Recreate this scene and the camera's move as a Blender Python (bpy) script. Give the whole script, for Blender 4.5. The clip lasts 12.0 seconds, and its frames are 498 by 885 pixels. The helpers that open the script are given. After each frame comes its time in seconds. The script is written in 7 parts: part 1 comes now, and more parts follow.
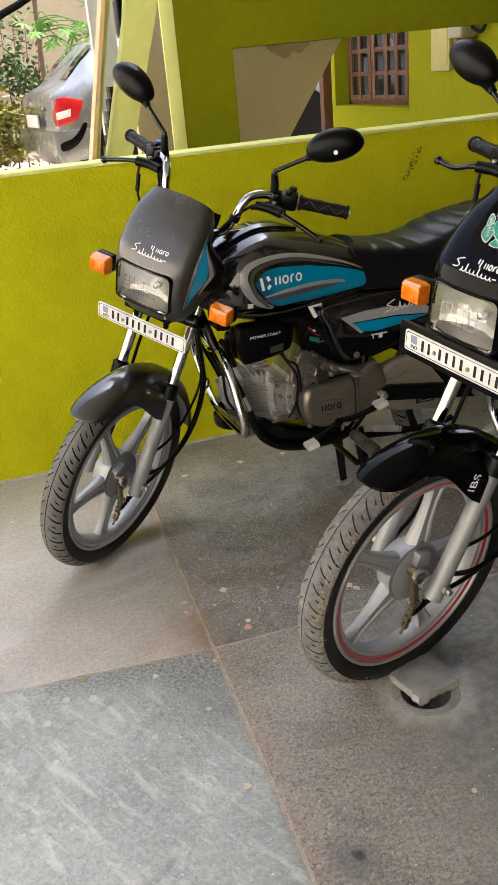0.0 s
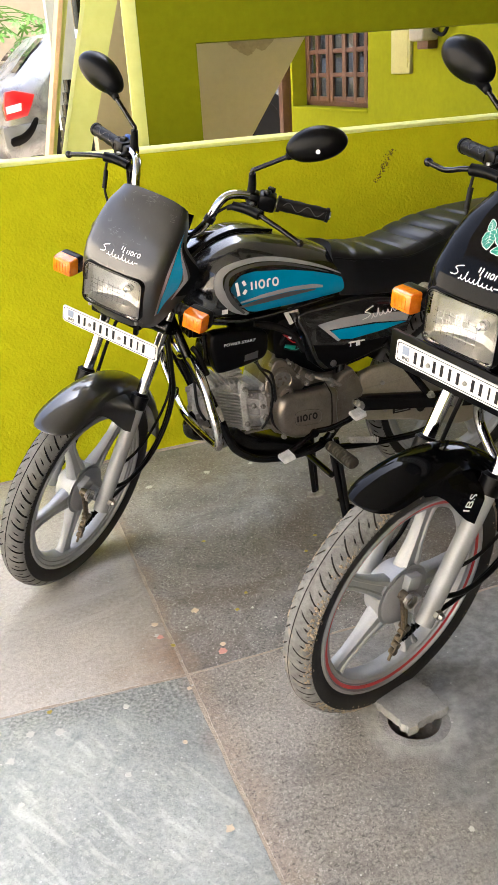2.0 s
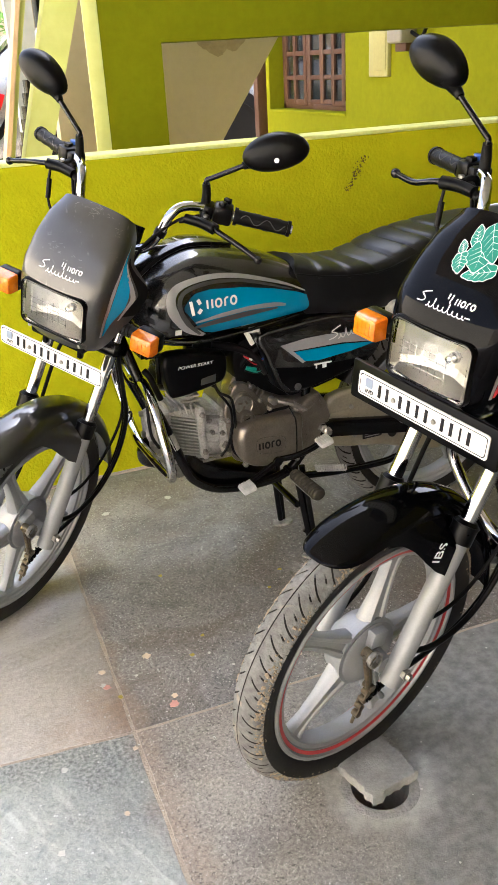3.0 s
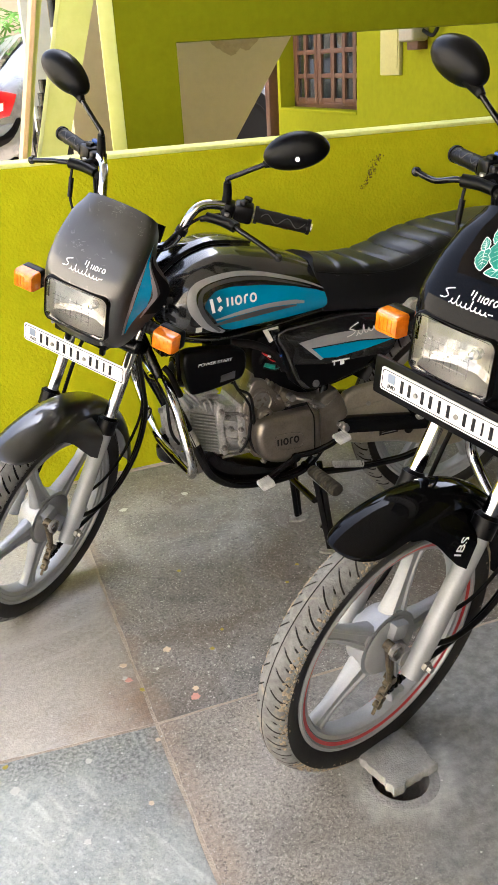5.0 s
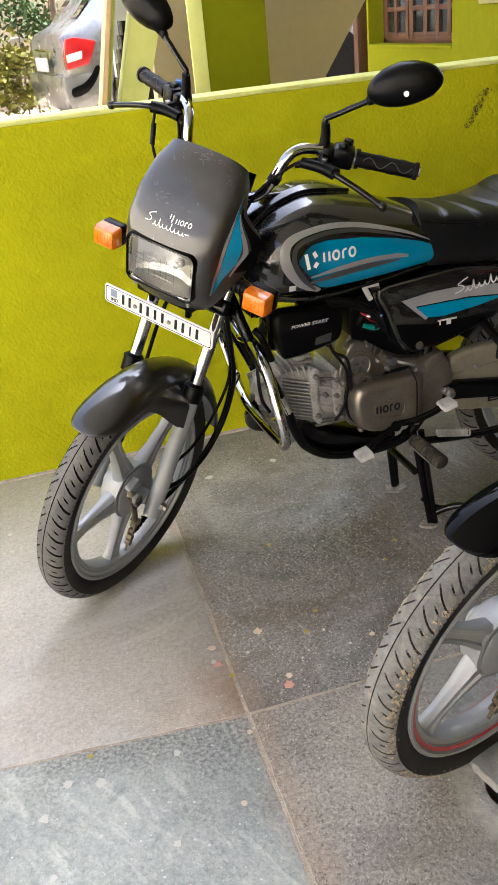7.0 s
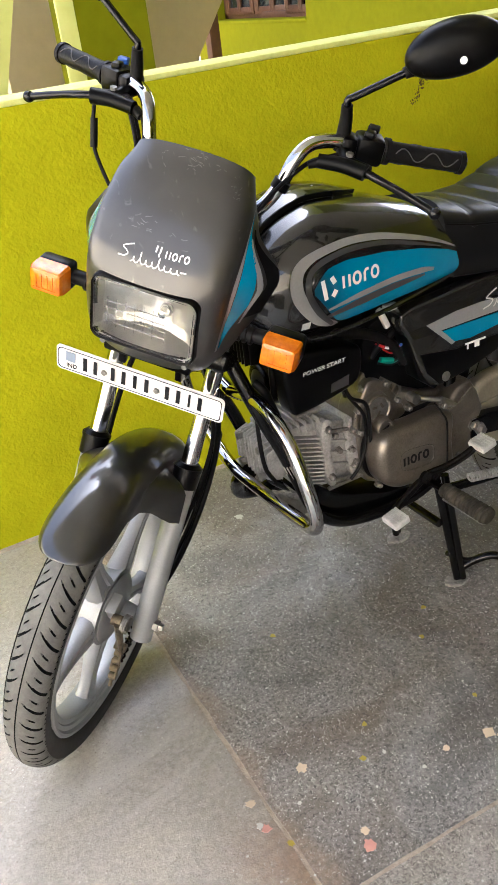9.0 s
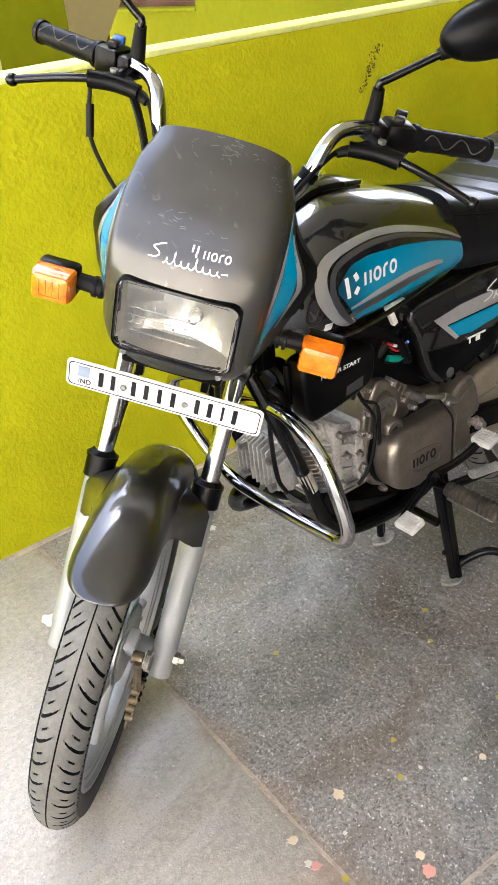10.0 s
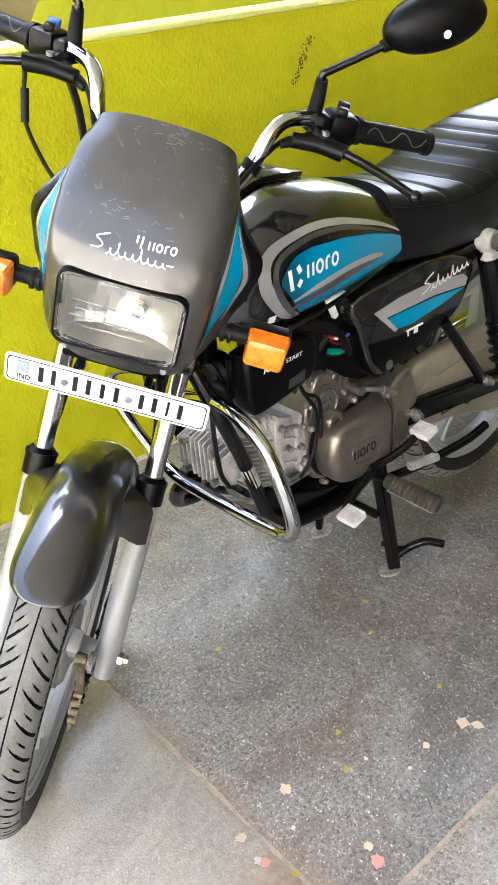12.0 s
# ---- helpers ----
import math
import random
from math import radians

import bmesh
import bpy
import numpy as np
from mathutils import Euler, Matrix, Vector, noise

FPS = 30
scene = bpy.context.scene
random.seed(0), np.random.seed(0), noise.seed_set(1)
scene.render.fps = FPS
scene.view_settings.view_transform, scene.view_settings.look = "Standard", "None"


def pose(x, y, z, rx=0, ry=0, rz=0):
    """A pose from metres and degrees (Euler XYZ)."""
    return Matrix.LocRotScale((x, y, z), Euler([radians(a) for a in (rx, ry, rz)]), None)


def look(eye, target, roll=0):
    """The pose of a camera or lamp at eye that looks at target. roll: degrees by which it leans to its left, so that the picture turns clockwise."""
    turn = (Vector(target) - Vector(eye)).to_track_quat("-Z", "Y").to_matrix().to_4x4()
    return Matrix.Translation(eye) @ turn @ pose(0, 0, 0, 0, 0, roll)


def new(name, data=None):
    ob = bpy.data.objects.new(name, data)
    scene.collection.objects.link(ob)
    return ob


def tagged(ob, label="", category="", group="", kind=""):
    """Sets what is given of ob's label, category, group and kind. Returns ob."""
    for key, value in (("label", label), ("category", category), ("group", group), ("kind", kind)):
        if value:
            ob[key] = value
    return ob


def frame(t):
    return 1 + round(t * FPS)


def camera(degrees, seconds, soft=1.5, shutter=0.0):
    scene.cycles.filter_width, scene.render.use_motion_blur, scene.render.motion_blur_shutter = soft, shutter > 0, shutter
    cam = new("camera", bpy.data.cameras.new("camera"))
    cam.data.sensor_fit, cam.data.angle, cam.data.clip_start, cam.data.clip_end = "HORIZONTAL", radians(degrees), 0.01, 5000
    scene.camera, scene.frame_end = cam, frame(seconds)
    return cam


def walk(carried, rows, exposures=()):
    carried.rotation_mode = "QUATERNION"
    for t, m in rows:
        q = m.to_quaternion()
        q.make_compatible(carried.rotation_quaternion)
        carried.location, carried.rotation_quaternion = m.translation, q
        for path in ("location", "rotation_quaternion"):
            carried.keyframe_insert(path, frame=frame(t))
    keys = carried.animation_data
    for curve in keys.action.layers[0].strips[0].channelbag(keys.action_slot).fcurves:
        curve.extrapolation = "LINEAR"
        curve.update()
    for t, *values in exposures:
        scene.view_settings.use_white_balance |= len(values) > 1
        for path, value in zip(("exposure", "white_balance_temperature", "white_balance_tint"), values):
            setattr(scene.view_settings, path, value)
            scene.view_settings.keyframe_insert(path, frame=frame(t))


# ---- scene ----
cam = camera(32.1, 12.0)
PATH = [
    (0, (-0.454, 0.39, 1.357), (0.072, 2.146, 0.557), -5.3),
    (0.5, (-0.43, 0.367, 1.352), (0.097, 2.123, 0.554), -5.2),
    (1, (-0.428, 0.396, 1.358), (0.118, 2.147, 0.559), -4.8),
    (1.5, (-0.453, 0.452, 1.354), (0.141, 2.185, 0.552), -4.3),
    (2, (-0.48, 0.53, 1.344), (0.158, 2.244, 0.537), -3.7),
    (2.5, (-0.453, 0.589, 1.333), (0.217, 2.292, 0.524), -3.2),
    (3, (-0.346, 0.682, 1.336), (0.328, 2.384, 0.53), -3.2),
    (3.2, (-0.278, 0.718, 1.336), (0.396, 2.418, 0.526), -3.1),
    (4.8, (-0.338, 0.691, 1.35), (0.315, 2.4, 0.54), -3.5),
    (5, (-0.383, 0.672, 1.341), (0.275, 2.379, 0.533), -3.4),
    (5.5, (-0.457, 0.631, 1.333), (0.192, 2.34, 0.521), -3.5),
    (6, (-0.466, 0.625, 1.33), (0.135, 2.34, 0.494), -4.1),
    (6.5, (-0.441, 0.71, 1.315), (0.09, 2.427, 0.436), -4.9),
    (7, (-0.359, 0.842, 1.314), (0.104, 2.569, 0.418), -5.9),
    (7.2, (-0.347, 0.883, 1.309), (0.118, 2.608, 0.41), -6.0),
    (8.8, (-0.458, 1.399, 1.291), (0.26, 3.008, 0.344), -7.5),
    (9, (-0.465, 1.441, 1.29), (0.311, 3.015, 0.33), -7.5),
    (9.5, (-0.529, 1.561, 1.285), (0.38, 3.049, 0.305), -7.4),
    (10, (-0.606, 1.67, 1.287), (0.4, 3.08, 0.286), -6.2),
    (10.5, (-0.632, 1.699, 1.288), (0.436, 3.051, 0.273), -5.0),
    (11, (-0.642, 1.713, 1.283), (0.444, 3.048, 0.265), -4.6),
    (11.5, (-0.637, 1.711, 1.284), (0.465, 3.031, 0.262), -4.3),
    (12, (-0.618, 1.703, 1.282), (0.512, 2.995, 0.254), -4.0),
]
EXPOSURE = [(t, s + 0.38, 5760 - 22 * t - 70 * max(0, t - 9.2), 13) for t, s in ((0, 1.85), (0.5, 1.85), (1.5, 2.25), (2.5, 2.55), (3.2, 2.52), (4.8, 2.55), (5.5, 2.25), (7.2, 2.2), (8.8, 2.38), (9.5, 2.62), (10.5, 2.90), (12, 3.0))]
walk(cam, [(t, look(eye, target, roll)) for t, eye, target, roll in PATH], EXPOSURE)

# ---- light ----
world = bpy.data.worlds.new("sky")
scene.world = world
world.use_nodes = True
wn = world.node_tree.nodes
sky = wn.new("ShaderNodeTexSky")
sky.sky_type, sky.sun_disc = "NISHITA", False
sky.sun_elevation, sky.sun_rotation = radians(56), radians(75)
sky.dust_density, sky.air_density, sky.ozone_density = 7.0, 0.6, 0.4
haze = wn.new("ShaderNodeHueSaturation")
haze.inputs["Saturation"].default_value = 0.5
world.node_tree.links.new(sky.outputs[0], haze.inputs["Color"])
world.node_tree.links.new(haze.outputs[0], wn["Background"].inputs[0])
wn["Background"].inputs[1].default_value = 0.15
sun = new("sun", bpy.data.lights.new("sun", "SUN"))
sun.data.energy, sun.data.angle, sun.data.color = 4.5, radians(0.6), (1.0, 0.95, 0.86)
sun.matrix_basis = look((5.6, 1.5, 8.6), (0.0, 0.0, 0.0))


# ---- materials ----
def mat(name, base, rough=0.5, metal=0.0, other=None, scale=6.0, grain=60.0, mix=0.5, bump=0.0, bscale=150.0,
        coat=0.0, crough=0.025, rvar=0.08, trans=0.0, ior=1.45, spec=0.5, lo=0.36, hi=0.64, harsh=0.64):
    """A surface with variation at two scales: a broad one between base and other, and a fine grain in colour, gloss and relief."""
    m = bpy.data.materials.new(name)
    m.use_nodes = True
    n, k = m.node_tree.nodes, m.node_tree.links
    b = n["Principled BSDF"]
    co = n.new("ShaderNodeTexCoord")
    big = n.new("ShaderNodeTexNoise")
    big.inputs["Scale"].default_value, big.inputs["Detail"].default_value = scale, 4
    fine = n.new("ShaderNodeTexNoise")
    fine.inputs["Scale"].default_value, fine.inputs["Detail"].default_value, fine.inputs["Roughness"].default_value = grain, 8, harsh
    for t in (big, fine):
        k.new(co.outputs["Object"], t.inputs["Vector"])
    two = n.new("ShaderNodeMath")
    two.operation = "MULTIPLY_ADD"
    k.new(fine.outputs[0], two.inputs[0])
    two.inputs[1].default_value = mix
    soft = n.new("ShaderNodeMath")
    soft.operation = "MULTIPLY"
    soft.inputs[1].default_value = 1 - mix
    k.new(big.outputs[0], soft.inputs[0])
    k.new(soft.outputs[0], two.inputs[2])
    ramp = n.new("ShaderNodeValToRGB")
    ramp.color_ramp.elements[0].position, ramp.color_ramp.elements[1].position = lo, hi
    other = other or tuple(c * 0.82 for c in base)
    ramp.color_ramp.elements[0].color, ramp.color_ramp.elements[1].color = (*other, 1), (*base, 1)
    k.new(two.outputs[0], ramp.inputs[0])
    k.new(ramp.outputs[0], b.inputs["Base Color"])
    gl = n.new("ShaderNodeMapRange")
    gl.inputs["To Min"].default_value, gl.inputs["To Max"].default_value = max(0.02, rough - rvar), min(1, rough + rvar)
    k.new(two.outputs[0], gl.inputs["Value"])
    k.new(gl.outputs[0], b.inputs["Roughness"])
    b.inputs["Metallic"].default_value, b.inputs["Coat Weight"].default_value = metal, coat
    b.inputs["Coat Roughness"].default_value, b.inputs["IOR"].default_value = crough, ior
    b.inputs["Transmission Weight"].default_value, b.inputs["Specular IOR Level"].default_value = trans, spec
    if bump:
        bn = n.new("ShaderNodeTexNoise")
        bn.inputs["Scale"].default_value, bn.inputs["Detail"].default_value = bscale, 3
        k.new(co.outputs["Object"], bn.inputs["Vector"])
        bu = n.new("ShaderNodeBump")
        bu.inputs["Strength"].default_value, bu.inputs["Distance"].default_value = bump, 1.0 / bscale
        k.new(bn.outputs[0], bu.inputs["Height"])
        k.new(bu.outputs[0], b.inputs["Normal"])
    return m


GREEN = (0.438, 0.448, 0.001)
M_WALL = mat("lime_paint", GREEN, 0.75, other=(0.36, 0.368, 0.001), scale=2.5, grain=30, mix=0.35, bump=0.36, bscale=85, spec=0.02)
# Pale paint, made lighter still to stand for sky light on the wall top
M_CAP = mat("skylit_pale_lime_paint", (0.72, 0.74, 0.27), 0.7, other=(0.60, 0.62, 0.18), scale=5, grain=60, bump=0.25, bscale=80)
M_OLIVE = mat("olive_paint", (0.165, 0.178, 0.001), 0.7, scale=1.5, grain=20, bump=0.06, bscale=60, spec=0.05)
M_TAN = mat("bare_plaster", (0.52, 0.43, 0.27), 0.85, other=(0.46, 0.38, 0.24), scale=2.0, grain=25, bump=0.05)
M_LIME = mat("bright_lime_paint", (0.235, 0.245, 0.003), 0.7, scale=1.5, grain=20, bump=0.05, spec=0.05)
M_EDGE = mat("peach_edge_paint", (0.66, 0.46, 0.27), 0.7, scale=2, grain=20)
M_PALE = mat("pale_lime_pillar_paint", (0.66, 0.68, 0.26), 0.7, other=(0.58, 0.60, 0.20), scale=1.5, grain=20, bump=0.05)
M_PLASTER = mat("cream_plaster", (0.36, 0.30, 0.20), 0.85, scale=1.2, grain=12, bump=0.2)
M_BOUNCE = mat("pale_cream_bounce_wall", (0.72, 0.64, 0.50), 0.85, scale=0.8, grain=10)
M_STREET = mat("pale_concrete", (0.50, 0.46, 0.40), 0.9, other=(0.42, 0.38, 0.33), scale=1.0, grain=12, bump=0.3, bscale=40)
M_CEIL = mat("ceiling_paint", (0.62, 0.60, 0.54), 0.8, scale=1.0, grain=10)
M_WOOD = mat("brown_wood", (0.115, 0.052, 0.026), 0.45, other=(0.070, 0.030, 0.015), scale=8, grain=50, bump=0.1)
M_GROUT = mat("grout", (0.48, 0.415, 0.345), 0.9, other=(0.30, 0.245, 0.195), scale=24, grain=120, bump=0.5, bscale=200)
M_CEMENT = mat("cement", (0.34, 0.335, 0.32), 0.9, other=(0.20, 0.20, 0.195), scale=14, grain=110, bump=0.5, bscale=120)
M_SLAB = {
    "beige": mat("beige_stone", (0.55, 0.515, 0.465), 0.62, other=(0.34, 0.312, 0.275), scale=4, grain=80, mix=0.74, bump=0.22, bscale=220, lo=0.38, hi=0.63, harsh=0.76),
    "dark": mat("dark_mottled_stone", (0.322, 0.312, 0.297), 0.50, other=(0.076, 0.072, 0.068), scale=4, grain=135, mix=0.80, bump=0.30, bscale=260, lo=0.39, hi=0.62, harsh=0.74),
    "blue": mat("blue_grey_stone", (0.52, 0.545, 0.52), 0.5, other=(0.24, 0.258, 0.25), scale=4, grain=70, mix=0.66, bump=0.2, bscale=110, lo=0.34, hi=0.66, harsh=0.74),
    "brown": mat("brown_mottled_stone", (0.430, 0.398, 0.357), 0.6, other=(0.135, 0.124, 0.110), scale=4, grain=130, mix=0.80, bump=0.30, bscale=260, lo=0.39, hi=0.62, harsh=0.74),
    "grey": mat("smooth_grey_stone", (0.26, 0.265, 0.26), 0.5, other=(0.15, 0.155, 0.155), scale=4, grain=90, mix=0.5, bump=0.15, bscale=110),
}
M_SPOT = {
    "pink": mat("pink_paint_drop", (0.70, 0.36, 0.30), 0.6),
    "cream": mat("cream_paint_drop", (0.72, 0.60, 0.44), 0.6),
    "yellow": mat("yellow_paint_drop", (0.42, 0.34, 0.05), 0.6),
    "white": mat("white_paint_drop", (0.62, 0.62, 0.58), 0.6),
}
M_GREY = mat("metallic_grey_paint", (0.013, 0.0125, 0.012), 0.26, 0.25, scale=30, grain=900, coat=0.72, rvar=0.04)
M_COWL = mat("scratched_metallic_grey_paint", (0.060, 0.0585, 0.056), 0.44, 0.7, scale=30, grain=900, coat=0.55, crough=0.17, rvar=0.04)
M_GUARD = mat("smooth_metallic_grey_paint", (0.034, 0.033, 0.032), 0.33, 0.8, scale=30, grain=900, coat=0.9, crough=0.09, rvar=0.04)
M_SCRATCH = mat("pale_scratch", (0.12, 0.118, 0.115), 0.6, scale=60, grain=400)
M_RIDGE = mat("worn_grip_ridge", (0.045, 0.043, 0.040), 0.5, scale=40, grain=200)
M_BLACK = mat("gloss_black_paint", (0.002, 0.002, 0.0024), 0.07, 0.0, scale=10, grain=200, rvar=0.03, spec=0.11)
M_SATIN = mat("satin_black_plastic", (0.0022, 0.0022, 0.0024), 0.30, scale=15, grain=250, bump=0.06, bscale=400, spec=0.13)
M_FRAME = mat("black_frame_paint", (0.003, 0.003, 0.003), 0.20, scale=15, grain=120, spec=0.38)
M_RUBBER = mat("black_rubber", (0.003, 0.003, 0.0034), 0.45, other=(0.006, 0.0057, 0.0054), scale=8, grain=120, bump=0.1, spec=0.15)
M_TYRE = mat("tyre_rubber", (0.155, 0.151, 0.144), 0.8, other=(0.10, 0.097, 0.092), scale=9, grain=90, bump=0.15, spec=0.3)
M_TYREWALL = mat("tyre_sidewall", (0.007, 0.007, 0.007), 0.5, other=(0.016, 0.014, 0.012), scale=10, grain=120, spec=0.3)
M_WORN = mat("worn_steel", (0.46, 0.44, 0.40), 0.65, 0.3, other=(0.12, 0.11, 0.10), scale=40, grain=200)
M_CRACK = mat("dusty_tyre_groove", (0.045, 0.042, 0.038), 0.95, scale=10, grain=120, spec=0.1)
M_GROOVE = mat("tyre_groove", (0.008, 0.008, 0.008), 0.9, scale=10, grain=120, spec=0.1)
M_DUSTY = mat("dusty_tyre_rubber", (0.20, 0.198, 0.193), 0.95, other=(0.105, 0.104, 0.101), scale=9, grain=80, bump=0.3, spec=0.15)
M_SEAT = mat("black_seat_leatherette", (0.003, 0.003, 0.0036), 0.34, other=(0.0045, 0.0045, 0.005), scale=6, grain=20, rvar=0.04, spec=0.36, bump=0.10, bscale=500)
M_CHROME = mat("chrome", (0.56, 0.555, 0.55), 0.07, 1.0, scale=20, grain=200, rvar=0.03)
M_SILVER = mat("silver_wheel_paint", (0.36, 0.37, 0.385), 0.48, 0.45, scale=12, grain=300, coat=0.2)
M_FORK = mat("silver_fork_paint", (0.30, 0.308, 0.32), 0.5, 0.35, scale=12, grain=300, coat=0.2)
M_ALU = mat("cast_aluminium", (0.50, 0.49, 0.475), 0.42, 0.35, other=(0.23, 0.22, 0.205), scale=26, grain=180, bump=0.3, bscale=420)
M_ENGINE = mat("bronze_grey_engine_paint", (0.225, 0.200, 0.166), 0.30, 0.75, other=(0.130, 0.114, 0.094), scale=22, grain=300, bump=0.10, bscale=500)
M_CASE = mat("olive_bronze_case_paint", (0.33, 0.297, 0.225), 0.34, 0.45, other=(0.23, 0.205, 0.152), scale=14, grain=200, coat=0.3)
M_BOLT = mat("dull_steel_bolt", (0.30, 0.285, 0.26), 0.45, 0.7, other=(0.12, 0.11, 0.10), scale=60, grain=240)
M_ZINC = mat("yellow_zinc", (0.26, 0.21, 0.13), 0.45, 0.7, other=(0.07, 0.055, 0.04), scale=30, grain=150)
M_PEG = mat("dusty_peg_rubber", (0.075, 0.064, 0.046), 0.85, other=(0.018, 0.017, 0.015), scale=25, grain=120, spec=0.2)
M_PAD = mat("bright_cast_pad", (0.72, 0.71, 0.70), 0.42, 0.35, other=(0.50, 0.49, 0.48), scale=60, grain=250)
M_STEEL = mat("bare_steel", (0.36, 0.35, 0.33), 0.38, 0.9, other=(0.20, 0.19, 0.175), scale=30, grain=150)
M_AMBER = mat("amber_lens", (0.74, 0.200, 0.0), 0.16, other=(0.54, 0.115, 0.0), scale=45, grain=120, bump=0.15, bscale=180, coat=0.45, spec=0.35)
M_REFLECT = mat("headlamp_reflector", (0.54, 0.525, 0.49), 0.36, 1.0, scale=20, grain=100)
M_GLASS = mat("clear_glass", (0.98, 0.98, 0.98), 0.03, trans=1.0, ior=1.30, scale=20, grain=60, rvar=0.02, other=(0.96, 0.96, 0.94))
M_MIRROR = mat("mirror_glass", (0.85, 0.86, 0.86), 0.03, 1.0, rvar=0.01)
M_BLUE = mat("blue_stripe", (0.003, 0.215, 0.40), 0.25, scale=20, grain=300, coat=0.8)
M_BLUEFADE = mat("fading_blue_print", (0.003, 0.215, 0.40), 0.25, scale=20, grain=300, coat=0.8)
M_GSTRIPE = mat("grey_stripe", (0.30, 0.30, 0.31), 0.3, 0.2, scale=20, grain=300, coat=0.8)
M_DSTRIPE = mat("dark_grey_stripe", (0.055, 0.055, 0.058), 0.3, 0.2, scale=20, grain=300, coat=0.8)
M_RED = mat("red_stripe", (0.48, 0.012, 0.014), 0.3, scale=20, grain=200, coat=0.7)
M_WHITE = mat("white_print", (0.80, 0.80, 0.80), 0.45, scale=20, grain=200)
M_PLATE = mat("white_plate", (0.68, 0.675, 0.66), 0.4, scale=26, grain=160, other=(0.54, 0.53, 0.51))
M_INK = mat("black_print", (0.006, 0.006, 0.007), 0.5, spec=0.3)
M_EMBLEM = mat("blue_grey_emblem", (0.22, 0.27, 0.36), 0.5)
M_TEAL = mat("teal_sticker", (0.004, 0.19, 0.145), 0.4, scale=30, grain=200)
M_GOLD = mat("faded_gold_print", (0.22, 0.13, 0.05), 0.6)
M_BLUEPL = mat("blue_switch_plastic", (0.02, 0.09, 0.42), 0.4)
M_CAR = mat("silver_car_paint", (0.25, 0.255, 0.265), 0.28, 0.6, scale=5, grain=600, coat=0.6)
M_CARGLASS = mat("dark_car_glass", (0.02, 0.025, 0.025), 0.05, coat=1.0)
M_TAIL = mat("red_tail_lens", (0.45, 0.010, 0.014), 0.12, coat=1.0)
M_LEAF = mat("green_leaf", (0.085, 0.19, 0.018), 0.7, other=(0.045, 0.11, 0.010), scale=8, grain=30, spec=0.2)
M_LEAF2 = mat("dark_shrub_leaf", (0.060, 0.095, 0.026), 0.7, other=(0.028, 0.046, 0.013), scale=8, grain=30, spec=0.2)
M_HEDGE = mat("yellow_green_hedge_leaf", (0.20, 0.19, 0.020), 0.7, other=(0.085, 0.080, 0.018), scale=6, grain=24, spec=0.2)
M_BARK = mat("brown_bark", (0.16, 0.10, 0.062), 0.85, other=(0.09, 0.06, 0.04), scale=10, grain=60, bump=0.5, bscale=60)
M_SOIL = mat("dry_soil", (0.34, 0.27, 0.19), 0.95, other=(0.22, 0.17, 0.11), scale=1.5, grain=15, bump=0.4, bscale=40)
M_MUD = mat("dried_mud", (0.33, 0.27, 0.19), 0.95, other=(0.19, 0.155, 0.11), scale=30, grain=90, spec=0.1)
M_STONE = mat("rough_grey_stone", (0.36, 0.355, 0.34), 0.9, other=(0.20, 0.197, 0.19), scale=18, grain=120, bump=0.35, bscale=260, harsh=0.74)
M_BOARD = mat("cream_board", (0.42, 0.39, 0.14), 0.6, scale=3, grain=40)
M_GREYPL = mat("grey_meter_plastic", (0.34, 0.31, 0.24), 0.35)


# ---- shapes ----
def shape(name, bm, material, angle=38):
    bmesh.ops.recalc_face_normals(bm, faces=bm.faces)
    me = bpy.data.meshes.new(name)
    bm.to_mesh(me)
    bm.free()
    me.materials.append(material)
    me.shade_smooth()
    me.set_sharp_from_angle(angle=radians(angle))
    return me


def part(name, bm, material, parent, label="", m=None, angle=38):
    ob = new(name, shape(name, bm, material, angle))
    ob.parent = parent
    if m is not None:
        ob.matrix_basis = m
    if label:
        ob["label"] = label
    return ob


def join(*bms):
    out = bms[0]
    for b in bms[1:]:
        me = bpy.data.meshes.new("tmp")
        b.to_mesh(me)
        b.free()
        out.from_mesh(me)
        bpy.data.meshes.remove(me)
    return out


def rounded(bm, bev, seg=2, min_angle=25):
    if bev > 0:
        edges = [e for e in bm.edges if len(e.link_faces) == 2 and e.calc_face_angle(0) > radians(min_angle)]
        bmesh.ops.bevel(bm, geom=edges, offset=bev, segments=seg, profile=0.5, affect="EDGES", clamp_overlap=True)
    return bm


def box(c, s, bev=0.0, m=None, seg=2):
    bm = bmesh.new()
    bmesh.ops.create_cube(bm, size=1.0, matrix=Matrix.Diagonal((*s, 1)))
    rounded(bm, bev, seg)
    bmesh.ops.transform(bm, matrix=Matrix.Translation(c) @ (m or Matrix()), verts=bm.verts)
    return bm


def grid(rows, closed=False, cap=False):
    """A skin over rows of points; closed: each row is a ring."""
    bm = bmesh.new()
    vs = [[bm.verts.new(p) for p in r] for r in rows]
    n = len(rows[0])
    for a, b in zip(vs, vs[1:]):
        for i in range(n if closed else n - 1):
            j = (i + 1) % n
            bm.faces.new((a[i], a[j], b[j], b[i]))
    if cap and closed:
        bm.faces.new(vs[0])
        bm.faces.new(vs[-1])
    return bm


def thick(bm, t):
    bmesh.ops.recalc_face_normals(bm, faces=bm.faces)
    bmesh.ops.solidify(bm, geom=bm.faces[:], thickness=t)
    return bm


